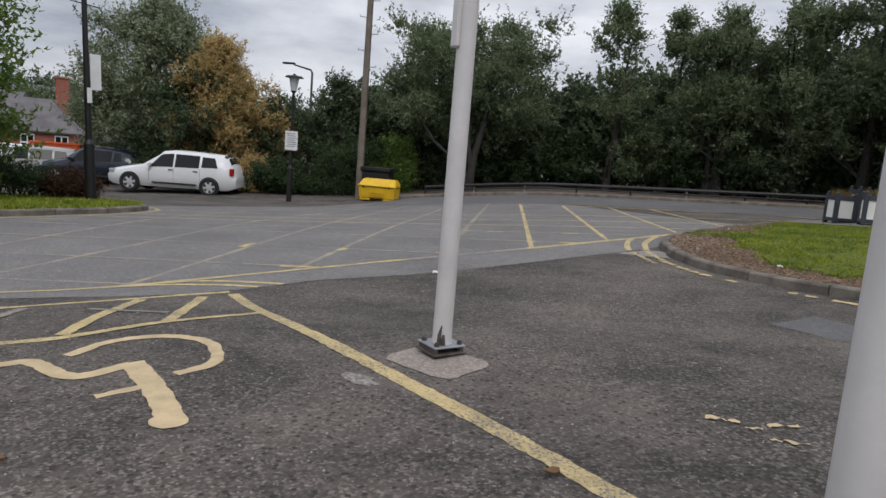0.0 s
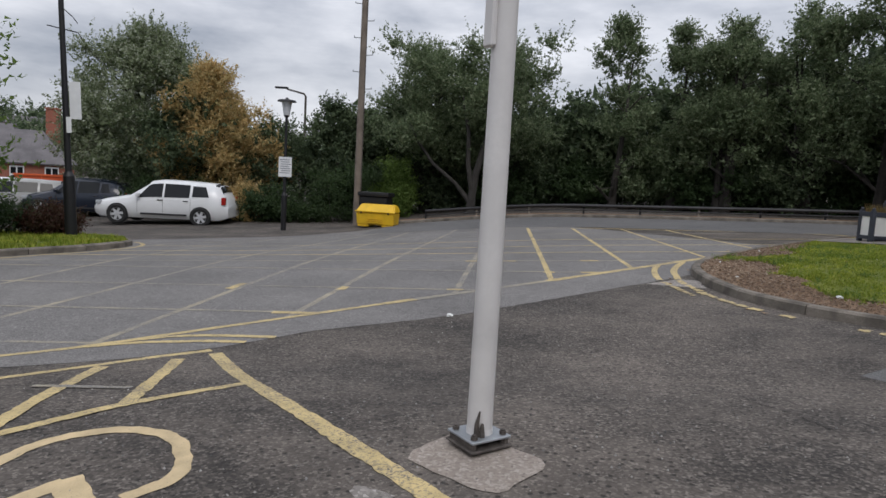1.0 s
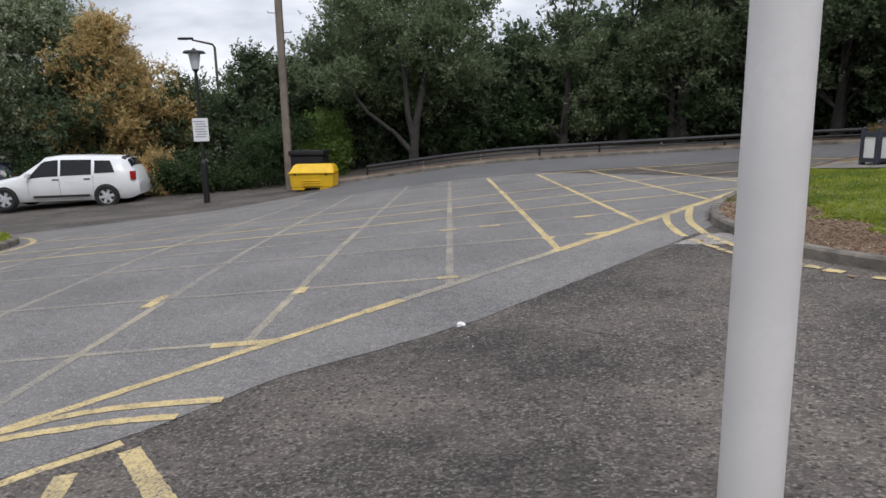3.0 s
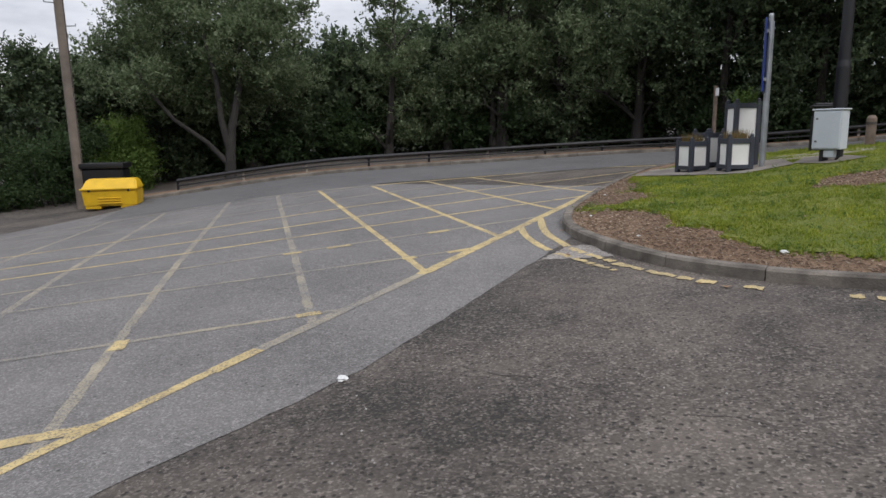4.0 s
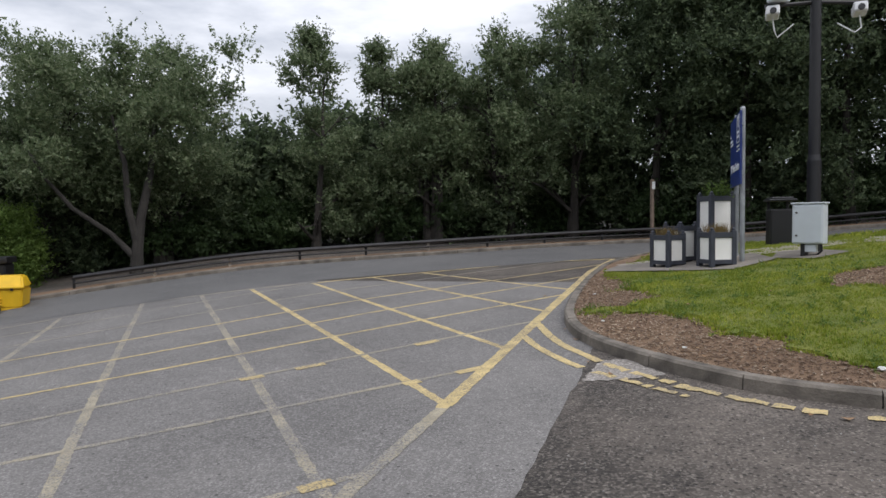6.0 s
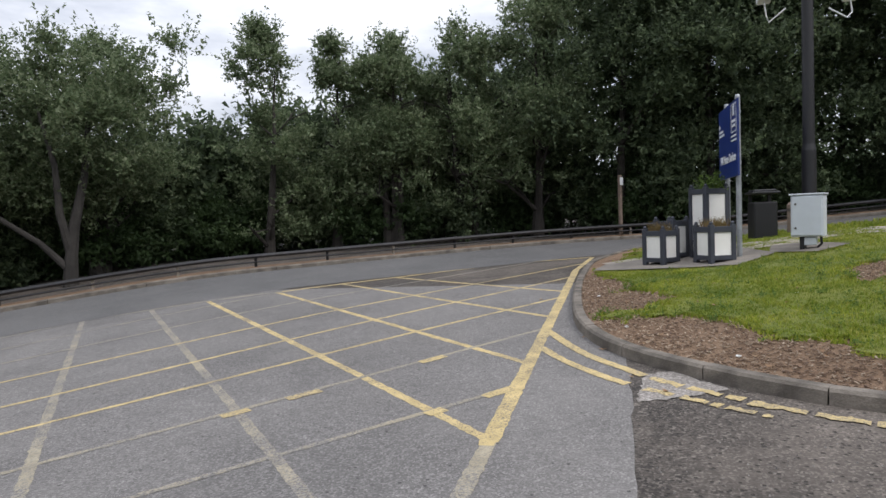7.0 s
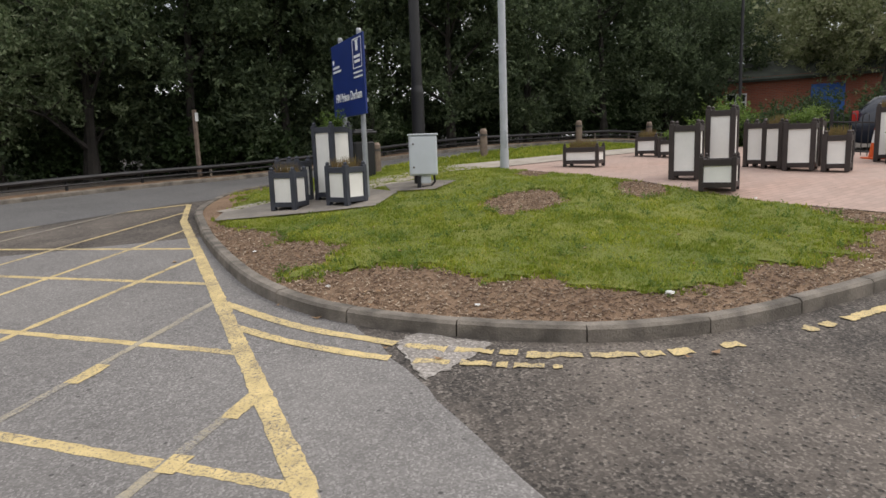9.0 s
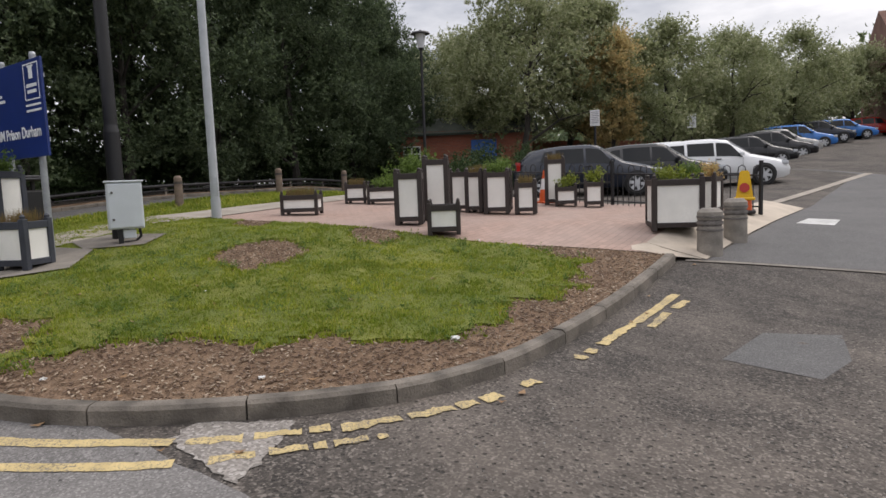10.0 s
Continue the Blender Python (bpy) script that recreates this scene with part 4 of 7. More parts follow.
def shrub(x, y, sx, sy, sz, leaf, label, seed, leaves=4000, size=0.09, z=None, rz=0.0, name="shrub", clumps=40, boxy=0.0, category="shrub", stalks=True):
    rnd = random.Random(seed)
    top = empty(name, x, y, h(x, y) if z is None else z, rz)
    cs, rs = [], []
    bm = bmesh.new()
    for i in range(clumps):
        u, v, w = rnd.uniform(-1, 1), rnd.uniform(-1, 1), rnd.random()
        if not boxy:
            k = math.hypot(u, v)
            if k > 1:
                u, v = u / k, v / k
            w *= math.sqrt(max(0.05, 1 - 0.75 * min(1, k) ** 2))
        c = (u * sx * 0.42, v * sy * 0.42, 0.08 * sz + w * sz * 0.8)
        cs.append(c)
        rs.append(min(sx, sy, sz) * rnd.uniform(0.18, 0.32))
        if i % 4 == 0:
            tube(bm, [(u * sx * 0.15, v * sy * 0.15, -0.05), c], [0.02, 0.006], 4)
    part("woody_base", bm, M_BARK, top)["kind"] = "stuff"
    leaf_cloud("foliage", cs, rs, leaves, size, leaf, top, seed + 900)
    return tagged(top, label, category)


def polar(heading, dist, cx=1.0, cy=5.0):
    a = radians(heading)
    return cx + math.sin(a) * dist, cy + math.cos(a) * dist


GREENS = "tall dark green broadleaf tree behind the rail fence"
# front row behind the fence: heading, distance, height, spread
ROW = [(-4.0, 21.5, 6.7, 2.5, 1), (3.5, 20.6, 6.5, 2.5, 1), (15.5, 20.0, 6.9, 1.5, 2), (21.0, 20.5, 6.6, 1.1, 2), (26.0, 20.2, 6.5, 1.7, 1), (32, 20.5, 7.0, 2.1, 1), (38, 20.5, 7.7, 2.2, 1), (45, 20.5, 10.0, 2.8, 0), (52, 20.5, 10.4, 2.8, 0),
       (59, 21.5, 11.0, 2.9, 0), (66, 22.5, 11.2, 3.0, 0), (73, 24.5, 11.2, 3.1, 0), (80, 27, 11.0, 3.2, 0), (85.5, 30.5, 10.4, 3.2, 0), (89.0, 35, 9.4, 3.0, 0)]
for i, (a, d, hh, sp, kind) in enumerate(ROW):
    x, y = polar(a, d + 1.2)
    tree(x, y, hh, sp, (M_GREEN, M_ASH, M_ASH)[kind], (GREENS, "airy grey-green ash tree behind the rail fence", "slender grey-green tree with thin top twigs")[kind], 20 + i,
         leaves=(38000, 24000, 11000)[kind], size=(0.16, 0.135, 0.14)[kind], low=(0.06, 0.14, 0.06)[kind], clumps=(170, 170, 170)[kind], stems=(1, 3, 1)[kind], trunk=0.15, gap=(0.0, 0.26, 0.36)[kind])
# second row closes the wood
for i, (a, d, hh, sp) in enumerate([(-9, 27, 4.0, 2.6), (-1, 26, 4.0, 2.8), (7, 25.5, 3.8, 2.8), (12, 25, 4.0, 2.4), (19, 25, 4.6, 2.5), (25, 25, 5.2, 2.8), (31, 25.5, 5.4, 2.8), (38, 25.5, 6.2, 3.0), (45.5, 25.5, 8.2, 3.2), (53, 26, 10.0, 3.4), (61, 27, 10.4, 3.5),
                                    (69, 28.5, 10.8, 3.6), (76.5, 31, 10.8, 3.7), (83, 34, 10.4, 3.6), (87.5, 38, 9.4, 3.5)]):
    x, y = polar(a, d)
    tree(x, y, hh, sp, M_GREEN, "dark green tree deeper in the wood", 60 + i, leaves=7000, size=0.34, low=0.04, clumps=110, trunk=0.17, stems=1)
# undergrowth under the trees
for i in range(26):
    a = -3 + i * 3.7
    d = 21.4 if a < 55 else 21.4 + (a - 55) * 0.33
    x, y = polar(a, d + random.uniform(0.6, 2.2))
    shrub(x, y, 3.2, 2.6, random.uniform(1.6, 2.8), M_HEDGE if i % 3 else M_GREEN, "dark green undergrowth below the trees", 300 + i, leaves=5200, size=0.17, clumps=44, rz=random.uniform(0, 90))

# the leaning fork-stemmed tree near the bin
fx, fy = polar(0.5, 21.0, 1.2, 3.7)
fork = empty("tree", fx, fy, h(fx, fy))
bm = bmesh.new()
tube(bm, [(0, 0, -0.1), (0.05, 0, 0.7), (0.15, 0, 1.5), (0.45, 0.1, 2.8), (0.6, 0.2, 4.2)], [0.19, 0.15, 0.13, 0.09, 0.05], 10)
tube(bm, [(0, 0, 0.4), (-0.6, 0.1, 1.1), (-1.5, 0.2, 1.8), (-2.1, 0.2, 2.6), (-2.6, 0.3, 3.6)], [0.10, 0.07, 0.06, 0.045, 0.02], 10)
tube(bm, [(0.05, 0, 0.8), (-0.15, -0.1, 1.8), (-0.2, -0.1, 3.0), (-0.5, 0, 4.4)], [0.12, 0.09, 0.07, 0.03], 8)
part("trunk", bm, plain("grey_bark", (0.045, 0.041, 0.037), 0.95, 0, 0.4, 3, 30, 0.8), fork)
rr = random.Random(77)
cc = [(rr.uniform(-3.0, 2.6), rr.uniform(-1.2, 1.4), rr.uniform(2.4, 6.1)) for _ in range(80)]
leaf_cloud("crown", cc, [rr.uniform(0.45, 0.8) for _ in cc], 22000, 0.13, M_ASH, fork, 78)
tagged(fork, "fork-stemmed grey-barked tree leaning over the rail", "tree")

# trees and hedges by the western car park
tx, ty = polar(-29.3, 30.0, 1.68, 1.9)
tree(tx, ty, 7.7, 3.2, M_WBEAM, "rounded dark green whitebeam with pale leaf undersides", 101, leaves=60000, size=0.16, low=0.03, clumps=260, trunk=0.22)
tx, ty = polar(-24.4, 27.0, 1.68, 1.9)
tree(tx, ty, 5.9, 2.0, M_AUTUMN, "small tree turning orange and brown in autumn", 102, leaves=30000, size=0.14, low=0.06, clumps=170, trunk=0.14)
tx, ty = polar(-20.4, 28.0, 1.68, 1.9)
tree(tx, ty, 4.4, 1.7, M_AUTUMN, "thin yellowing young tree beside the lamp", 103, leaves=5000, size=0.16, low=0.15, clumps=60, trunk=0.08)
for i, (a, d, hh, sp, lf) in enumerate([(-14.2, 30, 4.5, 1.8, M_GREEN), (-10.8, 31, 4.3, 2.2, M_ASH), (-7.5, 29, 5.0, 1.8, M_GREEN), (-25.5, 30, 4.5, 2.6, M_GREEN), (-19, 31, 3.8, 2.4, M_GREEN)]):
    tx, ty = polar(a, d, 2.5, -0.4)
    tree(tx, ty, hh, sp, lf, "leafy green tree beyond the car park", 110 + i, leaves=9000, size=0.2, low=0.05, clumps=80, trunk=0.12)
for a, d, sx, sz, lf, sd in [(-13.9, 25.2, 2.2, 1.9, M_HEDGE, 1), (-9.6, 26.2, 1.8, 1.9, M_BRIGHT, 2), (-17.0, 25.6, 2.4, 0.9, M_HEDGE, 3), (-19.2, 25.6, 2.4, 1.5, M_HEDGE, 4), (-21.8, 26.2, 2.2, 1.5, M_AUTUMN, 5), (-25, 27.4, 2.6, 1.5, M_HEDGE, 6),
                             (-28, 28.5, 3.0, 1.6, M_HEDGE, 7), (-31.5, 30.5, 2.2, 1.0, M_GREEN, 8), (-9.0, 26.6, 1.5, 2.8, M_BRIGHT, 9), (-12.0, 26.4, 1.8, 2.2, M_HEDGE, 10)]:
    tx, ty = polar(a, d, 2.5, -0.4)
    shrub(tx, ty, sx, 1.7, sz, lf, "clipped dense green hedge beside the car park" if lf is M_HEDGE else "loose leafy shrub beside the car park", 340 + sd, leaves=6500, size=0.11, clumps=60, boxy=1.0 if sd in (1, 10) else 0.0)
# large tree over the small western island
tx, ty = polar(-47.5, 17.0, 2.4, 0.0)
tree(tx, ty, 6.2, 3.0, M_BRIGHT, "leafy bright green tree over the planted island", 130, leaves=52000, size=0.15, low=0.06, clumps=230, trunk=0.16, stems=2)
for i, (x, y, sx, sz, lf) in enumerate([(-10.4, 13.9, 2.8, 1.35, M_HEDGE), (-9.2, 14.6, 2.2, 1.1, M_HEDGE), (-11.8, 14.6, 3.0, 1.5, M_GREEN), (-13.2, 12.6, 3.0, 1.9, M_GREEN), (-8.2, 14.9, 1.3, 0.8, M_REDLEAF), (-7.75, 14.75, 0.9, 0.7, M_REDLEAF), (-11.4, 12.2, 2.4, 1.4, M_GREEN), (-12.4, 10.9, 2.6, 1.6, M_GREEN), (-9.6, 11.9, 1.2, 0.5, M_HEDGE)]):
    shrub(x, y, sx, 1.4, sz, lf, "low spreading juniper shrub on the planted island" if lf is M_HEDGE else "russet twiggy shrub on the planted island", 370 + i, leaves=4800, size=0.075, clumps=50, z=h(x, y) + 0.13)
# trees round the eastern car park
for i, (a, d, hh, sp, lf) in enumerate([(107.0, 31, 9.8, 3.8, M_OLIVE_HAZY), (113, 34, 8.8, 2.6, M_OLIVE_HAZY), (114.6, 33.5, 7.6, 1.6, M_OCHRE), (119, 36, 7.9, 3.1, M_OLIVE_HAZY), (124, 42, 7.6, 3.2, M_OLIVE_HAZY), (128.5, 50, 7.4, 3.5, M_OLIVE_HAZY), (132.5, 62, 6.8, 4.0, M_OLIVE_HAZY), (136, 75, 6.0, 4.4, M_OLIVE_HAZY), (98.2, 42, 8.2, 3.2, M_GREEN), (102.3, 39, 8.4, 3.2, M_OLIVE_HAZY), (104.5, 35, 8.0, 2.6, M_OLIVE_HAZY), (121.5, 46, 6.6, 3.0, M_OLIVE_HAZY), (116.8, 42, 7.4, 3.0, M_OLIVE_HAZY), (126.3, 52, 6.4, 3.2, M_OLIVE_HAZY), (130.5, 64, 6.2, 4.0, M_OLIVE_HAZY),
                                        (111, 37, 9.2, 3.4, M_OLIVE_HAZY)]):
    tx, ty = polar(a, d, 1.26, 8.7)
    tree(tx, ty, hh, sp, lf, "rounded green tree beside the eastern car park" if lf is not M_OCHRE else "yellow-brown autumn tree beside the eastern car park", 140 + i, leaves=17000, size=0.19, low=0.26, clumps=170, gap=0.12, trunk=0.2)
for i, (a, d, sx, sz) in enumerate([(98, 19.5, 2.8, 1.5), (101.2, 19.0, 2.6, 1.4), (104, 24, 3.0, 1.8), (107.5, 24, 3, 1.6), (111, 27, 4, 1.6), (115, 29, 4, 1.6), (119, 33, 5, 1.8), (123, 38, 5, 2.0), (126.5, 44, 6, 2.2)]):
    tx, ty = polar(a, d, 1.26, 8.7)
    shrub(tx, ty, sx, 1.8, sz, M_HEDGE if i else M_BRIGHT, "bushy green shrub at the edge of the plaza", 400 + i, leaves=5200, size=0.10, clumps=50)


# ---- poles, lamps and signs ----
M_POLEW = plain("white_painted_pole", (0.66, 0.64, 0.63), 0.42, 0, 0.14, 2.5, 40, 0.05)
M_BLACK = plain("black_gloss_paint", (0.010, 0.010, 0.012), 0.5, 0, 0.3, 3, 30, 0.1)
M_STEEL = plain("galvanised_steel", (0.36, 0.38, 0.40), 0.5, 0.6, 0.25, 5, 60, 0.15)
M_GREYP = plain("pale_grey_steel", (0.44, 0.47, 0.50), 0.5, 0.1, 0.15, 3, 50, 0.1)
M_RUST = plain("rusty_dark_steel", (0.11, 0.095, 0.085), 0.75, 0.3, 0.5, 14, 90, 0.6)
M_WOODP = plain("weathered_timber", (0.22, 0.165, 0.13), 0.9, 0, 0.4, 5, 50, 0.6)
M_SIGNW = plain("white_notice", (0.72, 0.73, 0.74), 0.4, 0, 0.08, 5, 30, 0.0)
M_INK = plain("grey_print", (0.22, 0.23, 0.26), 0.5, 0, 0.1, 5, 30, 0.0)
M_NAVY = plain("navy_enamel", (0.012, 0.032, 0.17), 0.35, 0, 0.2, 2, 40, 0.0)
M_LETTER = plain("white_lettering", (0.78, 0.80, 0.82), 0.4, 0, 0.08, 5, 30, 0.0)
M_CABINET = plain("pale_grey_cabinet", (0.58, 0.62, 0.66), 0.4, 0, 0.08, 3, 50, 0.0)
M_FROST = plain("frosted_lamp_glass", (0.55, 0.57, 0.6), 0.2, 0, 0.1, 5, 30, 0.0)


def ragged_box(x, y, rx, ry, rot, n=36):
    """A square with worn corners and uneven sides."""
    c, q = math.cos(radians(rot)), math.sin(radians(rot))
    out = []
    for k in range(n):
        t = 2 * math.pi * k / n
        u, v = math.cos(t), math.sin(t)
        g = 1 / max(abs(u) ** 6 + abs(v) ** 6, 1e-6) ** (1 / 6)
        w = g * (1 + 0.05 * noise.noise(Vector((u * 3, v * 3, 8))) + 0.03 * noise.noise(Vector((u * 11, v * 11, 5))))
        out.append((x + rx * u * w * c - ry * v * w * q, y + rx * u * w * q + ry * v * w * c))
    return out


def flagpole(x, y, rz, pad):
    z = h(x, y)
    top = empty("flagpole", x, y, z, rz)
    bm = bmesh.new()
    cone(bm, 0, 0, 0.07, 9.0, 0.062, 0.036, 24)
    cone(bm, 0, 0, 0.07, 0.10, 0.066, 0.064, 24)
    pole = part("pole", bm, M_POLEW, top, "white painted round pole")
    bm = bmesh.new()
    box(bm, -0.066, 0.02, 2.05, 0.03, 0.07, 0.34, 0.008)
    part("access_cover", bm, M_POLEW, pole)
    bm = bmesh.new()
    box(bm, 0, 0, 0.068, 0.23, 0.21, 0.014, 0.004)
    part("upper_plate", bm, M_STEEL, top, "scuffed grey steel hinge plate")
    bm = bmesh.new()
    box(bm, 0, 0, 0.024, 0.24, 0.22, 0.014, 0.004)
    box(bm, 0.095, 0, 0.045, 0.025, 0.19, 0.034, 0.003)
    box(bm, -0.095, 0, 0.045, 0.025, 0.19, 0.034, 0.003)
    part("lower_plate", bm, M_RUST, top, "rusty dark base plate")
    for sx in (-0.085, 0.085):
        for sy in (-0.075, 0.075):
            bm = bmesh.new()
            cone(bm, sx, sy, 0.0, 0.10, 0.010, 0.011, 8)
            cone(bm, sx, sy, 0.076, 0.092, 0.017, 0.017, 6)
            part("bolt", bm, M_RUST, top)
    bm = bmesh.new()
    tube(bm, [(-0.05, -0.045, 0.07), (-0.055, -0.05, 0.14), (-0.045, -0.055, 0.2)], [0.016, 0.012, 0.004], 6)
    tube(bm, [(-0.03, -0.06, 0.07), (-0.035, -0.065, 0.14)], [0.018, 0.008], 6)
    part("peeled_patch", bm, M_RUST, top)
    tagged(top, "white flagpole bolted to a rusty steel base plate", "flagpole")
    if pad:
        filled("concrete_pad", ragged_box(x - 0.01, y - 0.15, 0.28, 0.22, -38), h, M_PAD, 0.15, 0.004,
               "worn pinkish concrete pad under the flagpole", "concrete pad")
    return top


flagpole(2.27, 3.585, 38, True)
flagpole(3.40, 1.06, 20, False)


def notice(parent, x, z, w, hh, name="notice"):
    bm = bmesh.new()
    box(bm, x, -0.065, z, w, 0.012, hh, 0.003)
    p = part(name, bm, M_SIGNW, parent, "white notice panel")
    bm = bmesh.new()
    for k in range(7):
        box(bm, x + (0.02 * (k % 3) - 0.02), -0.0735, z + hh * (0.36 - 0.11 * k), w * (0.74 - 0.08 * (k % 2)), 0.002, hh * 0.035)
    part("print", bm, M_INK, p)
    return p


def lantern(x, y, z, height, label, rz=0, sign=None, lean=(0, 0)):
    """Black column with a flat-topped lantern."""
    top = empty("street_lamp", x, y, z, rz)
    bm = bmesh.new()
    cone(bm, 0, 0, -0.05, 1.1, 0.085, 0.085, 16)
    cone(bm, 0, 0, 1.1, 1.2, 0.085, 0.05, 16)
    cone(bm, 0, 0, 1.2, height - 0.55, 0.05, 0.04, 16)
    part("column", bm, M_BLACK, top)
    bm = bmesh.new()
    cone(bm, 0, 0, height - 0.55, height - 0.13, 0.09, 0.16, 16)
    head = part("lantern_glass", bm, M_FROST, top, "pale frosted lantern glass")
    bm = bmesh.new()
    cone(bm, 0, 0, height - 0.13, height - 0.08, 0.30, 0.26, 20)
    part("lantern_cap", bm, M_BLACK, top)
    bm = bmesh.new()
    cone(bm, 0, 0, height - 0.08, height, 0.10, 0.02, 12)
    part("finial", bm, M_BLACK, top)
    bm = bmesh.new()
    cone(bm, 0, 0, height - 0.62, height - 0.55, 0.045, 0.10, 12)
    part("lantern_collar", bm, M_BLACK, top)
    if sign:
        notice(top, 0.0, sign[0], sign[1], sign[2])
    top.rotation_euler = (radians(lean[0]), radians(lean[1]), radians(rz))
    return tagged(top, label, "street lamp")


lantern(-4.35, 20.6, h(-4.35, 20.6), 4.15, "black street lamp with lantern and white parking notice", 18, (2.0, 0.40, 0.62))
lx, ly = polar(98.7, 20.5, 1.26, 8.72)
lantern(lx, ly, h(lx, ly), 5.2, "tall black street lamp with a flat lantern", 0)

# leaning black column on the western island
lamp = empty("street_lamp", -6.98, 14.09, h(-6.98, 14.09) + 0.1, 28)
bm = bmesh.new()
cone(bm, 0, 0, -0.1, 1.35, 0.12, 0.115, 16)
cone(bm, 0, 0, 1.35, 1.45, 0.115, 0.07, 16)
cone(bm, 0, 0, 1.45, 5.9, 0.07, 0.05, 16)
part("column", bm, M_BLACK, lamp)
bm = bmesh.new()
tube(bm, [(-0.28, 0, 4.52), (0.3, 0, 4.42), (0.36, 0, 4.3)], 0.012, 6)
tube(bm, [(0.02, -0.06, 4.9), (0.22, -0.06, 4.72), (0.3, -0.06, 4.6)], 0.01, 6)
part("bracket_arm", bm, M_BLACK, lamp)
bm = bmesh.new()
box(bm, 0.19, -0.02, 2.98, 0.22, 0.015, 0.80, 0.004)
part("notice_side", bm, M_SIGNW, lamp, "white notice seen nearly edge-on")
bm = bmesh.new()
box(bm, 0.06, -0.12, 2.45, 0.10, 0.01, 0.34, 0.004)
part("sticker", bm, M_SIGNW, lamp, "small white torn sticker")
bm = bmesh.new()
cone(bm, 0, 0, 5.85, 5.95, 0.05, 0.12, 12)
cone(bm, 0, 0, 5.95, 6.3, 0.12, 0.16, 16)
part("lantern_glass", bm, M_FROST, lamp)
bm = bmesh.new()
cone(bm, 0, 0, 6.3, 6.36, 0.3, 0.24, 18)
part("lantern_cap", bm, M_BLACK, lamp)
lamp.rotation_euler = (0, radians(-2.0), radians(28))
tagged(lamp, "leaning black street lamp with torn white notices", "street lamp")

# wooden telegraph pole
tele = empty("telegraph_pole", -2.35, 22.2, h(-2.35, 22.2))
bm = bmesh.new()
tube(bm, [(0, 0, -0.3), (0, 0, 3), (0.0, 0, 6), (0.0, 0, 9.6)], [0.125, 0.118, 0.108, 0.095], 14)
part("pole", bm, plain("creosoted_pole", (0.20, 0.165, 0.135), 0.9, 0, 0.35, 2, 30, 0.5), tele)
for k in range(9):
    bm = bmesh.new()
    s = 1 if k % 2 else -1
    tube(bm, [(0, 0, 4.0 + k * 0.55), (s * 0.32, 0, 4.02 + k * 0.55)], 0.014, 6)
    box(bm, s * 0.32, 0, 4.04 + k * 0.55, 0.02, 0.03, 0.06)
    part("step_iron", bm, M_STEEL, tele)
bm = bmesh.new()
tube(bm, [(0.115, -0.05, 0), (0.11, -0.05, 3.5), (0.10, -0.04, 9.4)], 0.014, 6)
part("cable_guard", bm, M_RUST, tele)
tagged(tele, "tall brown wooden telegraph pole with step irons", "telegraph pole")

# far street light with an outreach arm
sx_, sy_ = polar(-16.4, 29.5, 1.68, 1.9)
sl = empty("street_light", sx_, sy_, h(sx_, sy_))
bm = bmesh.new()
tube(bm, [(0, 0, -0.2), (0, 0, 1.6), (0, 0, 1.7), (0, 0, 5.25), (-0.08, 0, 5.38), (-0.85, -0.1, 5.55)], [0.09, 0.09, 0.06, 0.05, 0.045, 0.035], 10)
part("column", bm, M_RUST, sl)
bm = bmesh.new()
box(bm, -1.1, -0.13, 5.6, 0.6, 0.18, 0.09, 0.04, seg=2)
part("luminaire", bm, M_BLACK, sl)
tagged(sl, "slim grey street light with an outreach arm", "street light")

# tall galvanised post on the island
post = empty("metal_post", 12.95, 10.62, raised(12.95, 10.62))
bm = bmesh.new()
cone(bm, 0, 0, -0.1, 6.5, 0.075, 0.06, 18)
cone(bm, 0, 0, 0.0, 0.35, 0.085, 0.082, 18)
part("shaft", bm, M_GREYP, post)
bm = bmesh.new()
box(bm, -0.07, -0.03, 0.55, 0.02, 0.08, 0.32, 0.004)
part("access_door", bm, M_GREYP, post)
tagged(post, "plain pale grey steel post beside the paving", "post")

# camera column
cx_, cy_ = 11.05, 11.63
cctv = empty("camera_column", cx_, cy_, raised(cx_, cy_))
bm = bmesh.new()
cone(bm, 0, 0, -0.1, 1.5, 0.105, 0.105, 18)
cone(bm, 0, 0, 1.5, 1.6, 0.105, 0.088, 18)
cone(bm, 0, 0, 1.6, 7.4, 0.088, 0.075, 18)
part("column", bm, M_BLACK, cctv)
bm = bmesh.new()
tube(bm, [(-0.66, 0.42, 4.0), (0.0, 0, 4.04), (0.66, -0.42, 4.0)], 0.035, 8)
part("cross_arm", bm, M_BLACK, cctv)
for sgn in (-1, 1):
    bx, by = sgn * 0.56, -sgn * 0.36
    bm = bmesh.new()
    box(bm, 0, 0, 0, 0.24, 0.2, 0.16, 0.02, pose(bx, by, 3.90, 0, 12, 40))
    cam_box = part("camera_housing", bm, M_SIGNW, cctv, "white camera housing")
    bm = bmesh.new()
    cone(bm, 0, 0, 0, 0.03, 0.05, 0.05, 12, pose(bx - 0.12, by - 0.10, 3.89, 0, -80, 40))
    part("lens_window", bm, M_BLACK, cam_box)
    bm = bmesh.new()
    tube(bm, [(bx, by, 3.82), (bx + 0.05, by, 3.62), (bx + 0.12 * -sgn, by, 3.52), (bx - 0.25 * sgn, by + 0.2 * sgn, 3.70)], 0.012, 6)
    part("cable", bm, M_SIGNW, cctv)
bm = bmesh.new()
box(bm, -0.5, 0.3, 4.2, 0.34, 0.2, 0.3, 0.02)
part("junction_box", bm, M_CABINET, cctv)
tagged(cctv, "black column carrying white security camera housings", "camera column")

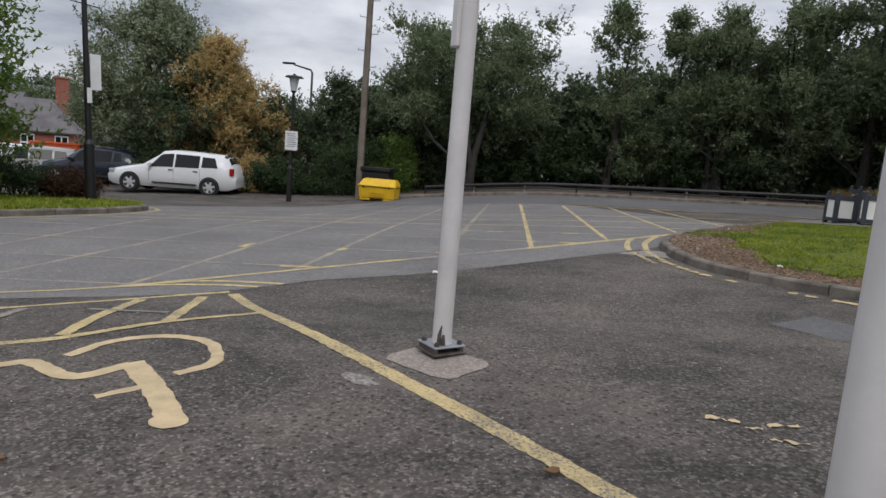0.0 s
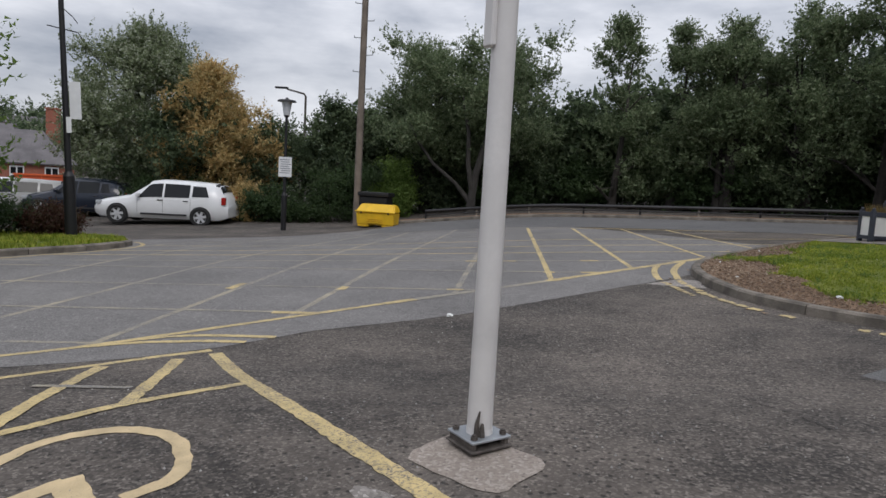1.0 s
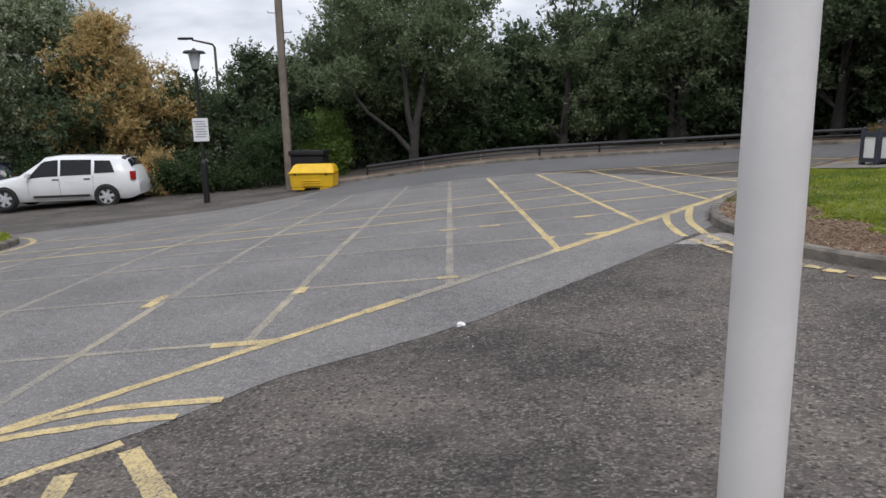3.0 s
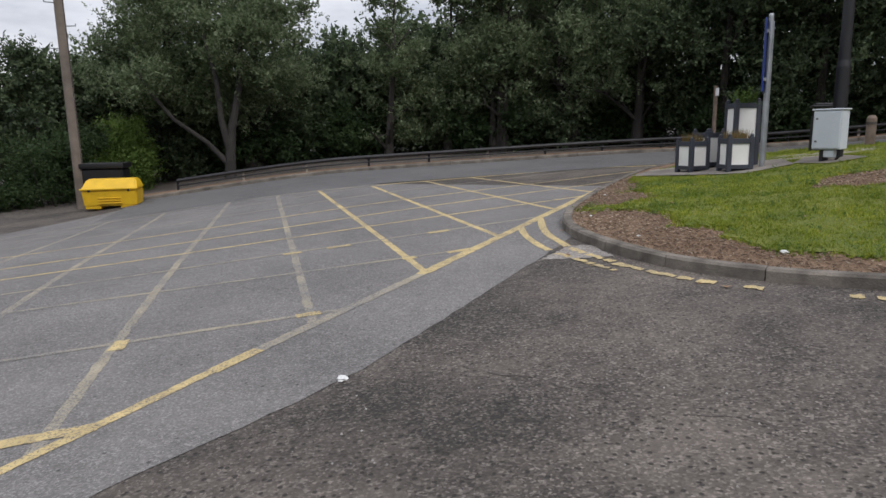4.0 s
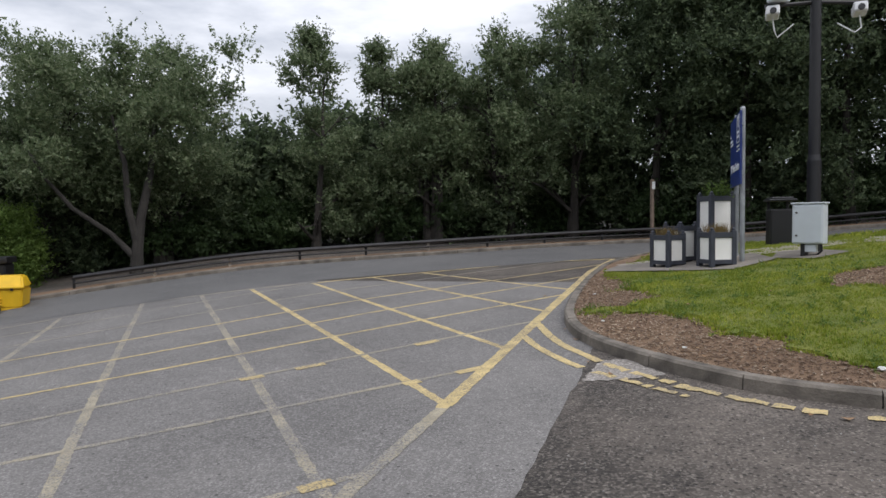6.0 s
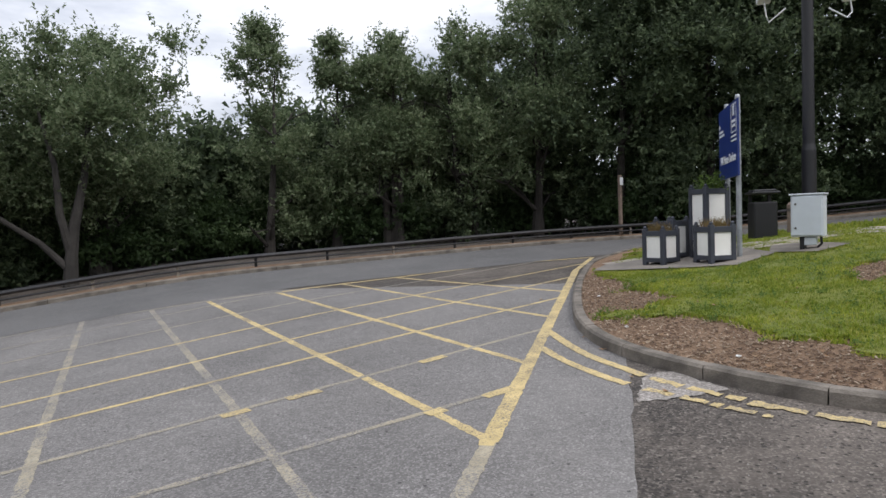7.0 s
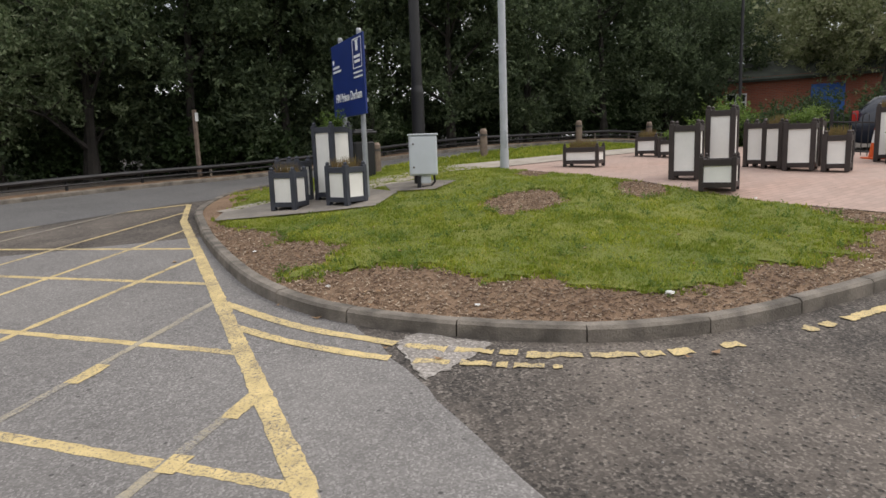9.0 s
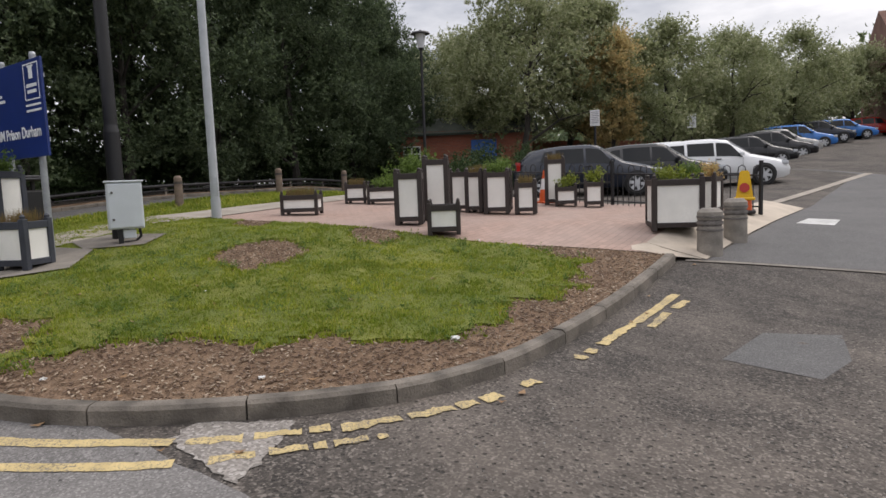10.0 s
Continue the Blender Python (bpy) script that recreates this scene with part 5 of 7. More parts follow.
# small stop post by the road
sp = empty("stop_post", 15.0, 19.15, h(15.0, 19.15))
bm = bmesh.new()
box(bm, 0, 0, 0.85, 0.09, 0.09, 1.9, 0.01)
part("post", bm, M_WOODP, sp)
bm = bmesh.new()
box(bm, 0, -0.06, 1.62, 0.12, 0.02, 0.22, 0.006)
part("plate", bm, M_SIGNW, sp)
tagged(sp, "slim timber post with a small white plate", "post")

# site sign
sign = empty("site_sign", 10.22, 12.45, raised(10.22, 12.45), -135.8)
for sx in (-0.48, 0.42):
    bm = bmesh.new()
    cone(bm, sx, 0.06, -0.2, 2.48, 0.04, 0.04, 14)
    cone(bm, sx, 0.06, 2.48, 2.51, 0.042, 0.03, 14)
    part("post", bm, M_STEEL, sign, "galvanised round sign post")
bm = bmesh.new()
box(bm, 0, 0, 1.83, 1.53, 0.03, 1.15, 0.004)
board = part("board", bm, M_NAVY, sign, "navy blue sign board")
for zz in (1.45, 2.2):
    bm = bmesh.new()
    box(bm, 0, 0.03, zz, 1.45, 0.03, 0.05)
    part("rear_rail", bm, M_STEEL, sign)


def words(text, x, z, size, width, parent, name="lettering"):
    cu = bpy.data.curves.new(name, "FONT")
    cu.body = text
    cu.size = size
    cu.extrude = 0.0015
    cu.offset = 0.004
    tmp = new(name, cu)
    me = bpy.data.meshes.new_from_object(tmp.evaluated_get(bpy.context.evaluated_depsgraph_get()))
    bpy.data.objects.remove(tmp)
    co = np.array([v.co for v in me.vertices])
    k = width / (co[:, 0].max() - co[:, 0].min())
    for v in me.vertices:
        v.co = Vector((x + (v.co.x - co[:, 0].min()) * k, -0.018 - v.co.z, z + v.co.y))
    me.materials.append(M_LETTER)
    ob = new(name, me)
    ob.parent = parent
    return ob


words("HM Prison Durham", -0.62, 1.50, 0.185, 1.26, board)
bm = bmesh.new()
for x0, x1, z0, z1 in ((0.31, 0.70, 2.345, 2.36), (0.31, 0.70, 1.93, 1.945), (0.31, 0.70, 1.86, 1.885), (0.31, 0.70, 1.795, 1.82)):
    box(bm, (x0 + x1) / 2, -0.017, (z0 + z1) / 2, x1 - x0, 0.004, z1 - z0)
for x0 in (0.31, 0.69):
    box(bm, x0 + 0.005, -0.017, 2.145, 0.012, 0.004, 0.43)
part("emblem_frame", bm, M_LETTER, board)
bm = bmesh.new()
box(bm, 0.5, -0.017, 2.25, 0.10, 0.004, 0.14)
box(bm, 0.5, -0.0172, 2.325, 0.16, 0.004, 0.02)
for zz, ww in ((2.10, 0.27), (2.03, 0.24)):
    box(bm, 0.5, -0.017, zz, ww, 0.004, 0.04)
part("emblem", bm, M_LETTER, board)
bm = bmesh.new()
cone(bm, 0, 0, 0, 0.004, 0.04, 0.04, 12, pose(-0.66, -0.016, 2.14, 90, 0, 0))
for zz, ww in ((2.05, 0.34), (1.985, 0.42)):
    box(bm, -0.70 + ww / 2, -0.017, zz, ww, 0.004, 0.035)
part("small_print", bm, M_LETTER, board)
tagged(sign, "navy blue site sign with white lettering on posts", "sign")

# electrical cabinet on a short pedestal
cab = empty("electrical_cabinet", 10.64, 11.42, raised(10.64, 11.42), -72)
bm = bmesh.new()
box(bm, 0, 0, 0.52, 0.44, 0.26, 0.62, 0.012)
body = part("body", bm, M_CABINET, cab, "pale grey enamelled steel box")
bm = bmesh.new()
box(bm, 0.0, -0.138, 0.52, 0.40, 0.016, 0.58, 0.005)
door = part("door", bm, M_CABINET, cab)
for zz in (0.34, 0.70):
    bm = bmesh.new()
    cone(bm, 0, 0, 0, 0.02, 0.016, 0.014, 10, pose(-0.15, -0.146, zz, 90, 0, 0))
    part("lock", bm, M_RUST, door)
bm = bmesh.new()
box(bm, 0, 0, 0.845, 0.48, 0.30, 0.025, 0.006)
part("roof_lip", bm, M_CABINET, cab)
bm = bmesh.new()
box(bm, -0.08, 0.02, 0.09, 0.06, 0.2, 0.25, 0.004)
part("pedestal", bm, M_BLACK, cab)
bm = bmesh.new()
box(bm, 0.03, -0.02, 0.14, 0.16, 0.12, 0.12, 0.01)
part("meter_box", bm, M_CABINET, cab)
bm = bmesh.new()
tube(bm, [(0.16, 0, 0.22), (0.17, 0, 0.10), (0.10, 0, 0.03), (-0.04, 0, 0.02)], 0.018, 8)
part("conduit", bm, M_BLACK, cab)
tagged(cab, "pale grey electrical cabinet on a black pedestal", "cabinet")
filled("cabinet_slab", SLAB_A, raised, M_SLABD, 0.4, 0.03, "stained concrete slab under the cabinet", "slab")
filled("planter_slab", SLAB_B, raised, M_SLABD, 0.4, 0.034, "grey concrete slab under the planters", "slab")

# black litter bin
lb = empty("litter_bin", 12.9, 13.55, h(12.9, 13.55) + 0.11, -40)
bm = bmesh.new()
box(bm, 0, 0, 0.44, 0.44, 0.42, 0.92, 0.03)
part("body", bm, M_BLACK, lb)
bm = bmesh.new()
box(bm, 0, 0, 1.075, 0.52, 0.50, 0.05, 0.015)
box(bm, -0.18, 0.15, 0.97, 0.05, 0.05, 0.18)
box(bm, 0.18, 0.15, 0.97, 0.05, 0.05, 0.18)
box(bm, 0, 0, 1.115, 0.42, 0.40, 0.05, 0.02)
part("lid", bm, M_BLACK, lb)
tagged(lb, "square black litter bin with a raised lid", "litter bin")


# ---- rail fence and wooden bollards ----
M_RAIL = plain("weathered_rail", (0.03, 0.03, 0.033), 0.5, 0.3, 0.4, 3, 30, 0.3)
rail_fence = empty("rail_fence")
fl = spline(FENCE, 1.75)
for x, y in fl:
    bm = bmesh.new()
    box(bm, x, y, h(x, y) + 0.16, 0.06, 0.05, 0.42, 0.008)
    part("fence_post", bm, M_SLAB if random.random() < 0.45 else M_RAIL, rail_fence)
fr = spline(FENCE, 0.7)
for zz, rad in ((0.35, 0.05), (0.21, 0.02)):
    bm = bmesh.new()
    tube(bm, [(x, y - 0.06, h(x, y) + zz) for x, y in fr], rad, 8)
    part("rail", bm, M_RAIL, rail_fence)
tagged(rail_fence, "low dark metal rail fence along the road edge", "fence")


def bollard(x, y, label):
    b = empty("wooden_bollard", x, y, verge_z(x, y), random.uniform(-8, 8))
    bm = bmesh.new()
    cone(bm, 0, 0, -0.15, 0.68, 0.10, 0.098, 12)
    cone(bm, 0, 0, 0.68, 0.74, 0.098, 0.06, 12)
    part("shaft", bm, M_WOODP, b)
    bm = bmesh.new()
    cone(bm, 0, 0, 0.54, 0.60, 0.104, 0.104, 12)
    part("band", bm, M_RUST, b)
    return tagged(b, label, "bollard", group="bollards on the verge")


for x, y in ((14.85, 14.07), (17.6, 12.2), (21.0, 10.1), (24.6, 8.1), (28, 5.6)):
    bollard(x, y, "round weathered timber bollard on the grass verge")


# ---- planters ----
M_FRAMEG = plain("charcoal_timber_paint", (0.040, 0.045, 0.060), 0.55, 0, 0.3, 4, 40, 0.2)
M_FRAMEB = plain("dark_brown_timber_paint", (0.033, 0.024, 0.022), 0.55, 0, 0.3, 4, 40, 0.2)
M_PANEL = plain("off_white_panel", (0.82, 0.81, 0.77), 0.6, 0, 0.12, 2, 30, 0.05)
M_COMPOST = plain("compost", (0.04, 0.03, 0.022), 0.95, 0, 0.4, 20, 80, 0.8)


def planter(x, y, w, d, hh, rz, frame_mat, label, plant=None, z=None, sink=0.0):
    top = empty("planter", x, y, (raised(x, y) if z is None else z) + 0.012 - sink, rz)
    t = 0.075 if hh > 0.5 else 0.06
    for sx in (-1, 1):
        for sy in (-1, 1):
            bm = bmesh.new()
            px, py = sx * (w / 2 - t / 2), sy * (d / 2 - t / 2)
            box(bm, px, py, (hh + 0.02) / 2, t, t, hh + 0.02, 0.006)
            cone(bm, px, py, hh + 0.018, hh + 0.05, t * 0.36, t * 0.42, 10)
            cone(bm, px, py, hh + 0.05, hh + 0.072, t * 0.42, t * 0.15, 10)
            part("corner_post", bm, frame_mat, top)
    for k, (ln, off, rot) in enumerate(((w, d / 2, 0), (w, d / 2, 180), (d, w / 2, 90), (d, w / 2, 270))):
        m = pose(0, 0, 0, 0, 0, rot)
        for zz, rh in ((0.085, 0.07), (hh - 0.05, 0.085)):
            bm = bmesh.new()
            box(bm, 0, -off + 0.022, zz, ln - 2 * t + 0.004, 0.04, rh, 0.004, m)
            part("rail", bm, frame_mat, top)
        bm = bmesh.new()
        box(bm, 0, -off + 0.03, (0.12 + hh - 0.09) / 2, ln - 2 * t + 0.004, 0.015, hh - 0.21, 0.0, m)
        part("panel", bm, M_PANEL, top, "off-white board panel")
    bm = bmesh.new()
    box(bm, 0, 0, hh - 0.07, w - 0.09, d - 0.09, 0.03)
    part("compost", bm, M_COMPOST, top)
    tagged(top, label, "planter", group="planters")
    if plant:
        mat, ph, lab, spiky = plant
        pl = empty("bedding_plant", x, y, top.location.z + hh - 0.05, rz)
        rnd = random.Random(int(x * 100 + y * 10))
        if spiky:
            verts, faces = [], []
            for _ in range(int(260 * w / 0.4)):
                bx, by = rnd.uniform(-w, w) * 0.36, rnd.uniform(-d, d) * 0.36
                a, ln = rnd.uniform(0, 6.28), ph * rnd.uniform(0.4, 1.0)
                le = ln * rnd.uniform(0.05, 0.5)
                k = len(verts)
                verts += [(bx - 0.006, by, 0), (bx + 0.006, by, 0), (bx + math.cos(a) * le, by + math.sin(a) * le, ln)]
                faces.append((k, k + 1, k + 2))
            mesh_object("foliage", verts, faces, mat, pl, flat=True)
        else:
            cs = [(rnd.uniform(-w, w) * 0.3, rnd.uniform(-d, d) * 0.3, rnd.uniform(0.05, ph * 0.75)) for _ in range(12)]
            leaf_cloud("foliage", cs, [0.07 + ph * 0.18] * len(cs), 420, 0.055, mat, pl, int(x * 10))
        tagged(pl, lab, "plant")
    return top


M_STRAW = leafy("dry_straw_leaf", [(0.14, 0.09, 0.035), (0.24, 0.17, 0.07), (0.12, 0.13, 0.04)], 0.3)
M_LIME = leafy("lime_leaf", [(0.16, 0.20, 0.02), (0.26, 0.30, 0.04), (0.12, 0.17, 0.03)], 0.3)
STRAW = (M_STRAW, 0.22, "dry straw-coloured grass tuft in the planter", True)
GREEN = (M_BRIGHT, 0.22, "small leafy green plant in the planter", False)
LIME = (M_LIME, 0.28, "lime yellow conifer in the planter", False)
SQ = "square charcoal timber planter with off-white panels"
SB = "dark brown timber planter with off-white panels"
planter(9.33, 13.09, 0.42, 0.42, 0.56, 2, M_FRAMEG, SQ, STRAW)
planter(9.50, 12.23, 0.44, 0.44, 0.56, -19, M_FRAMEG, SQ, STRAW)
planter(10.04, 12.70, 0.45, 0.45, 1.12, -19, M_FRAMEG, "tall charcoal timber planter with off-white panels", GREEN)
planter(9.85, 13.30, 0.42, 0.42, 0.66, 0, M_FRAMEG, SQ)
planter(13.30, 9.18, 0.68, 0.42, 0.36, -104, M_FRAMEB, "low " + SB, STRAW)
planter(16.0, 8.05, 0.48, 0.42, 0.42, -106, M_FRAMEB, "low " + SB, STRAW)
planter(15.6, 7.45, 0.74, 0.42, 0.37, -108, M_FRAMEB, "low " + SB, GREEN)
planter(11.16, 7.48, 0.43, 0.43, 0.78, -102, M_FRAMEB, "tall " + SB)
planter(10.30, 7.10, 0.46, 0.46, 0.43, -102, M_FRAMEB, "low " + SB)
planter(11.75, 6.95, 0.42, 0.42, 0.98, -104, M_FRAMEB, "tall " + SB)
planter(13.25, 6.2, 0.40, 0.40, 0.74, -126, M_FRAMEB, "tall " + SB)
planter(12.95, 5.98, 0.36, 0.36, 0.74, -130, M_FRAMEB, "tall " + SB, STRAW)
planter(12.62, 5.70, 0.46, 0.46, 0.74, -108, M_FRAMEB, "tall " + SB, GREEN)
planter(12.42, 5.22, 0.39, 0.39, 0.56, -110, M_FRAMEB, SB, STRAW)
planter(13.35, 5.45, 0.46, 0.42, 0.76, -110, M_FRAMEB, "tall " + SB, GREEN)
planter(13.95, 3.88, 0.44, 0.40, 0.40, -112, M_FRAMEB, "low " + SB, LIME)
planter(13.62, 3.42, 0.38, 0.38, 0.50, -112, M_FRAMEB, SB, LIME)
planter(14.4, 3.95, 0.42, 0.42, 0.95, -112, M_FRAMEB, "tall " + SB, STRAW)
planter(10.02, 3.72, 0.72, 0.72, 0.74, -110, M_FRAMEB, "large " + SB, (M_LIME, 0.18, "yellow-green low plants in the planter", False), z=ramp_z(10.02, 3.72) - 0.03)
planter(11.55, 2.22, 0.42, 0.42, 0.66, -140, M_FRAMEB, SB, (M_AUTUMN, 0.22, "brown and green bedding plants", False))
planter(11.3, 2.75, 0.42, 0.42, 0.66, -112, M_FRAMEB, SB, GREEN)


# ---- bollards, cones and railings at the crossing ----
M_STONE = plain("worn_concrete_bollard", (0.27, 0.245, 0.215), 0.9, 0, 0.35, 6, 50, 0.5)
M_BAND = plain("dirty_grey_band", (0.17, 0.155, 0.145), 0.8, 0, 0.4, 8, 60, 0.3)
M_ORANGE = plain("orange_plastic", (0.62, 0.10, 0.02), 0.5, 0, 0.15, 4, 40, 0.05)
M_YPLASTIC = plain("yellow_plastic", (0.72, 0.44, 0.012), 0.5, 0, 0.15, 3, 40, 0.05)
M_RED = plain("red_marking", (0.40, 0.03, 0.02), 0.5, 0, 0.15, 4, 40, 0.0)


def stone_bollard(x, y):
    b = empty("concrete_bollard", x, y, ramp_z(x, y), random.uniform(0, 60))
    bm = bmesh.new()
    cone(bm, 0, 0, -0.05, 0.36, 0.165, 0.16, 24)
    part("shaft", bm, M_STONE, b)
    bm = bmesh.new()
    cone(bm, 0, 0, 0.36, 0.45, 0.152, 0.152, 24)
    cone(bm, 0, 0, 0.385, 0.425, 0.168, 0.168, 24)
    part("band", bm, M_BAND, b, "darker grey band")
    for zz in (0.30, 0.475):
        bm = bmesh.new()
        cone(bm, 0, 0, zz, zz + 0.025, 0.171, 0.171, 24)
        part("ridge", bm, M_BAND, b)
    bm = bmesh.new()
    cone(bm, 0, 0, 0.45, 0.55, 0.163, 0.163, 24)
    cone(bm, 0, 0, 0.55, 0.60, 0.163, 0.11, 24)
    part("cap", bm, M_STONE, b)
    return tagged(b, "squat round worn concrete bollard with dark band", "bollard", group="bollards at the crossing")


stone_bollard(9.14, 3.70)
stone_bollard(9.86, 2.83)


def traffic_cone(x, y):
    c = empty("traffic_cone", x, y, raised(x, y), 15)
    bm = bmesh.new()
    box(bm, 0, 0, 0.02, 0.40, 0.40, 0.04, 0.01)
    cone(bm, 0, 0, 0.03, 0.30, 0.14, 0.105, 20)
    part("body", bm, M_ORANGE, c)
    bm = bmesh.new()
    cone(bm, 0, 0, 0.54, 0.72, 0.066, 0.035, 20)
    part("tip", bm, M_ORANGE, c)
    bm = bmesh.new()
    cone(bm, 0, 0, 0.30, 0.54, 0.105, 0.066, 20)
    part("sleeve", bm, M_SIGNW, c, "white reflective sleeve")
    return tagged(c, "orange traffic cone with a white sleeve", "traffic cone")


traffic_cone(15.05, 3.95)
yc = empty("no_waiting_cone", 11.95, 1.22, ramp_z(11.95, 1.22), -125)
bm = bmesh.new()
box(bm, 0, 0, 0.03, 0.38, 0.38, 0.06, 0.015)
part("base", bm, M_BLACK, yc)
bm = bmesh.new()
cone(bm, 0, 0, 0.06, 0.26, 0.13, 0.12, 20)
part("collar", bm, M_ORANGE, yc, "orange lower collar")
bm = bmesh.new()
vs = box(bm, 0, 0, 0.52, 0.30, 0.18, 0.52, 0.0)
for v in vs:
    if v.co.z > 0.6:
        v.co.x *= 0.52
        v.co.y *= 0.6
bmesh.ops.bevel(bm, geom=bm.edges[:], offset=0.02, segments=2, affect="EDGES")
box(bm, 0, 0, 0.27, 0.36, 0.26, 0.05, 0.015)
part("body", bm, M_YPLASTIC, yc)
bm = bmesh.new()
cone(bm, 0, 0, 0, 0.02, 0.085, 0.085, 20, pose(0, -0.088, 0.47, 82, 0, 0))
part("roundel", bm, M_RED, yc, "dark red round marking")
tagged(yc, "yellow no-waiting cone with a red roundel", "cone")

railing = empty("bow_top_railing")
rl = spline([(12.0, 0.85), (12.75, 1.65), (13.75, 2.62), (15.2, 3.4), (16.6, 4.6)], 0.13)
zr = [max(raised(x, y), h(x, y)) - 0.02 for x, y in rl]
for i in range(0, len(rl) - 1, 2):
    (x0, y0), (x1, y1) = rl[i], rl[i + 1]
    bm = bmesh.new()
    mx, my = (x0 + x1) / 2, (y0 + y1) / 2
    tube(bm, [(x0, y0, zr[i]), (x0, y0, zr[i] + 0.76), (x0 * 0.85 + mx * 0.15, y0 * 0.85 + my * 0.15, zr[i] + 0.83), (mx, my, zr[i] + 0.87), (x1 * 0.85 + mx * 0.15, y1 * 0.85 + my * 0.15, zr[i] + 0.83), (x1, y1, zr[i] + 0.76), (x1, y1, zr[i])], 0.010, 5)
    part("hoop", bm, M_BLACK, railing)
for zz in (0.1, 0.68):
    bm = bmesh.new()
    tube(bm, [(x, y, z + zz) for (x, y), z in zip(rl, zr)], 0.016, 5)
    part("rail", bm, M_BLACK, railing)
for i in list(range(0, len(rl), 11)):
    bm = bmesh.new()
    box(bm, rl[i][0], rl[i][1], zr[i] + 0.45, 0.06, 0.06, 1.0, 0.006)
    part("post", bm, M_BLACK, railing)
tagged(railing, "black bow-top metal railing round the plaza", "railing")


# ---- grit bin and bin behind it ----
gb = empty("grit_bin", -1.45, 21.3, h(-1.45, 21.3), -7)
bm = bmesh.new()
vs = box(bm, 0, 0, 0.29, 1.42, 0.78, 0.44, 0.0)
for v in vs:
    if v.co.z < 0.2:
        v.co.x *= 0.95
        v.co.y *= 0.9
bmesh.ops.bevel(bm, geom=bm.edges[:], offset=0.03, segments=2, affect="EDGES")
for sx in (-0.45, 0.45):
    box(bm, sx, 0, 0.04, 0.4, 0.68, 0.08, 0.01)
part("body", bm, M_YPLASTIC, gb)
bm = bmesh.new()
for zz in (0.15, 0.22, 0.29):
    box(bm, 0.0, -0.385, zz, 0.6, 0.03, 0.03, 0.008)
part("front_ribs", bm, M_YPLASTIC, gb)
bm = bmesh.new()
vs = box(bm, 0, 0.0, 0.66, 1.46, 0.84, 0.28, 0.0)
for v in vs:
    if v.co.z > 0.7:
        v.co.x *= 0.86
        v.co.y = v.co.y * 0.5 + 0.14
bmesh.ops.bevel(bm, geom=bm.edges[:], offset=0.035, segments=2, affect="EDGES")
box(bm, 0, -0.40, 0.54, 1.48, 0.06, 0.05, 0.012)
part("lid", bm, M_YPLASTIC, gb)
for sx in (-0.5, 0.5):
    bm = bmesh.new()
    box(bm, sx, -0.42, 0.5, 0.06, 0.03, 0.06, 0.006)
    part("hasp", bm, M_BLACK, gb)
gb.scale = (0.90, 0.90, 0.90)
tagged(gb, "bright yellow plastic grit bin with sloping lid", "grit bin")
bb = empty("black_bin", -1.72, 22.3, h(-1.72, 22.3), -10)
bm = bmesh.new()
box(bm, 0, 0, 0.5, 1.0, 0.6, 0.9, 0.04)
part("body", bm, M_BLACK, bb)
bm = bmesh.new()
box(bm, 0, 0, 1.02, 1.1, 0.68, 0.14, 0.05, seg=2)
part("lid", bm, M_BLACK, bb)
tagged(bb, "black plastic bin standing behind the grit bin", "bin")


# ---- vehicles ----
M_GLASS = plain("dark_car_glass", (0.012, 0.014, 0.016), 0.06, 0, 0.1, 3, 30, 0.0)
M_TYRE = plain("tyre_rubber", (0.02, 0.02, 0.02), 0.85, 0, 0.2, 10, 60, 0.2)
M_RIM = plain("silver_rim", (0.55, 0.56, 0.58), 0.4, 0.15, 0.1, 8, 60, 0.0)
M_HUB = plain("grey_wheel_disc", (0.10, 0.10, 0.105), 0.5, 0.1, 0.15, 8, 60, 0.0)
M_TRIM = plain("black_trim", (0.02, 0.02, 0.022), 0.6, 0, 0.2, 8, 60, 0.0)
M_LAMPC = plain("clear_headlamp", (0.55, 0.57, 0.6), 0.1, 0.3, 0.1, 8, 60, 0.0)
M_LAMPR = plain("red_tail_lamp", (0.35, 0.015, 0.012), 0.15, 0, 0.1, 8, 60, 0.0)
M_GLASS.node_tree.nodes["Principled BSDF"].inputs["Specular IOR Level"].default_value = 0.22
PAINT = {}


def car_paint(name, col, metal=0.0):
    if name not in PAINT:
        m = plain(name, col, 0.2 if not metal else 0.28, metal, 0.06, 2, 40, 0.0)
        m.node_tree.nodes["Principled BSDF"].inputs["Coat Weight"].default_value = 0.1
        PAINT[name] = m
    return PAINT[name]


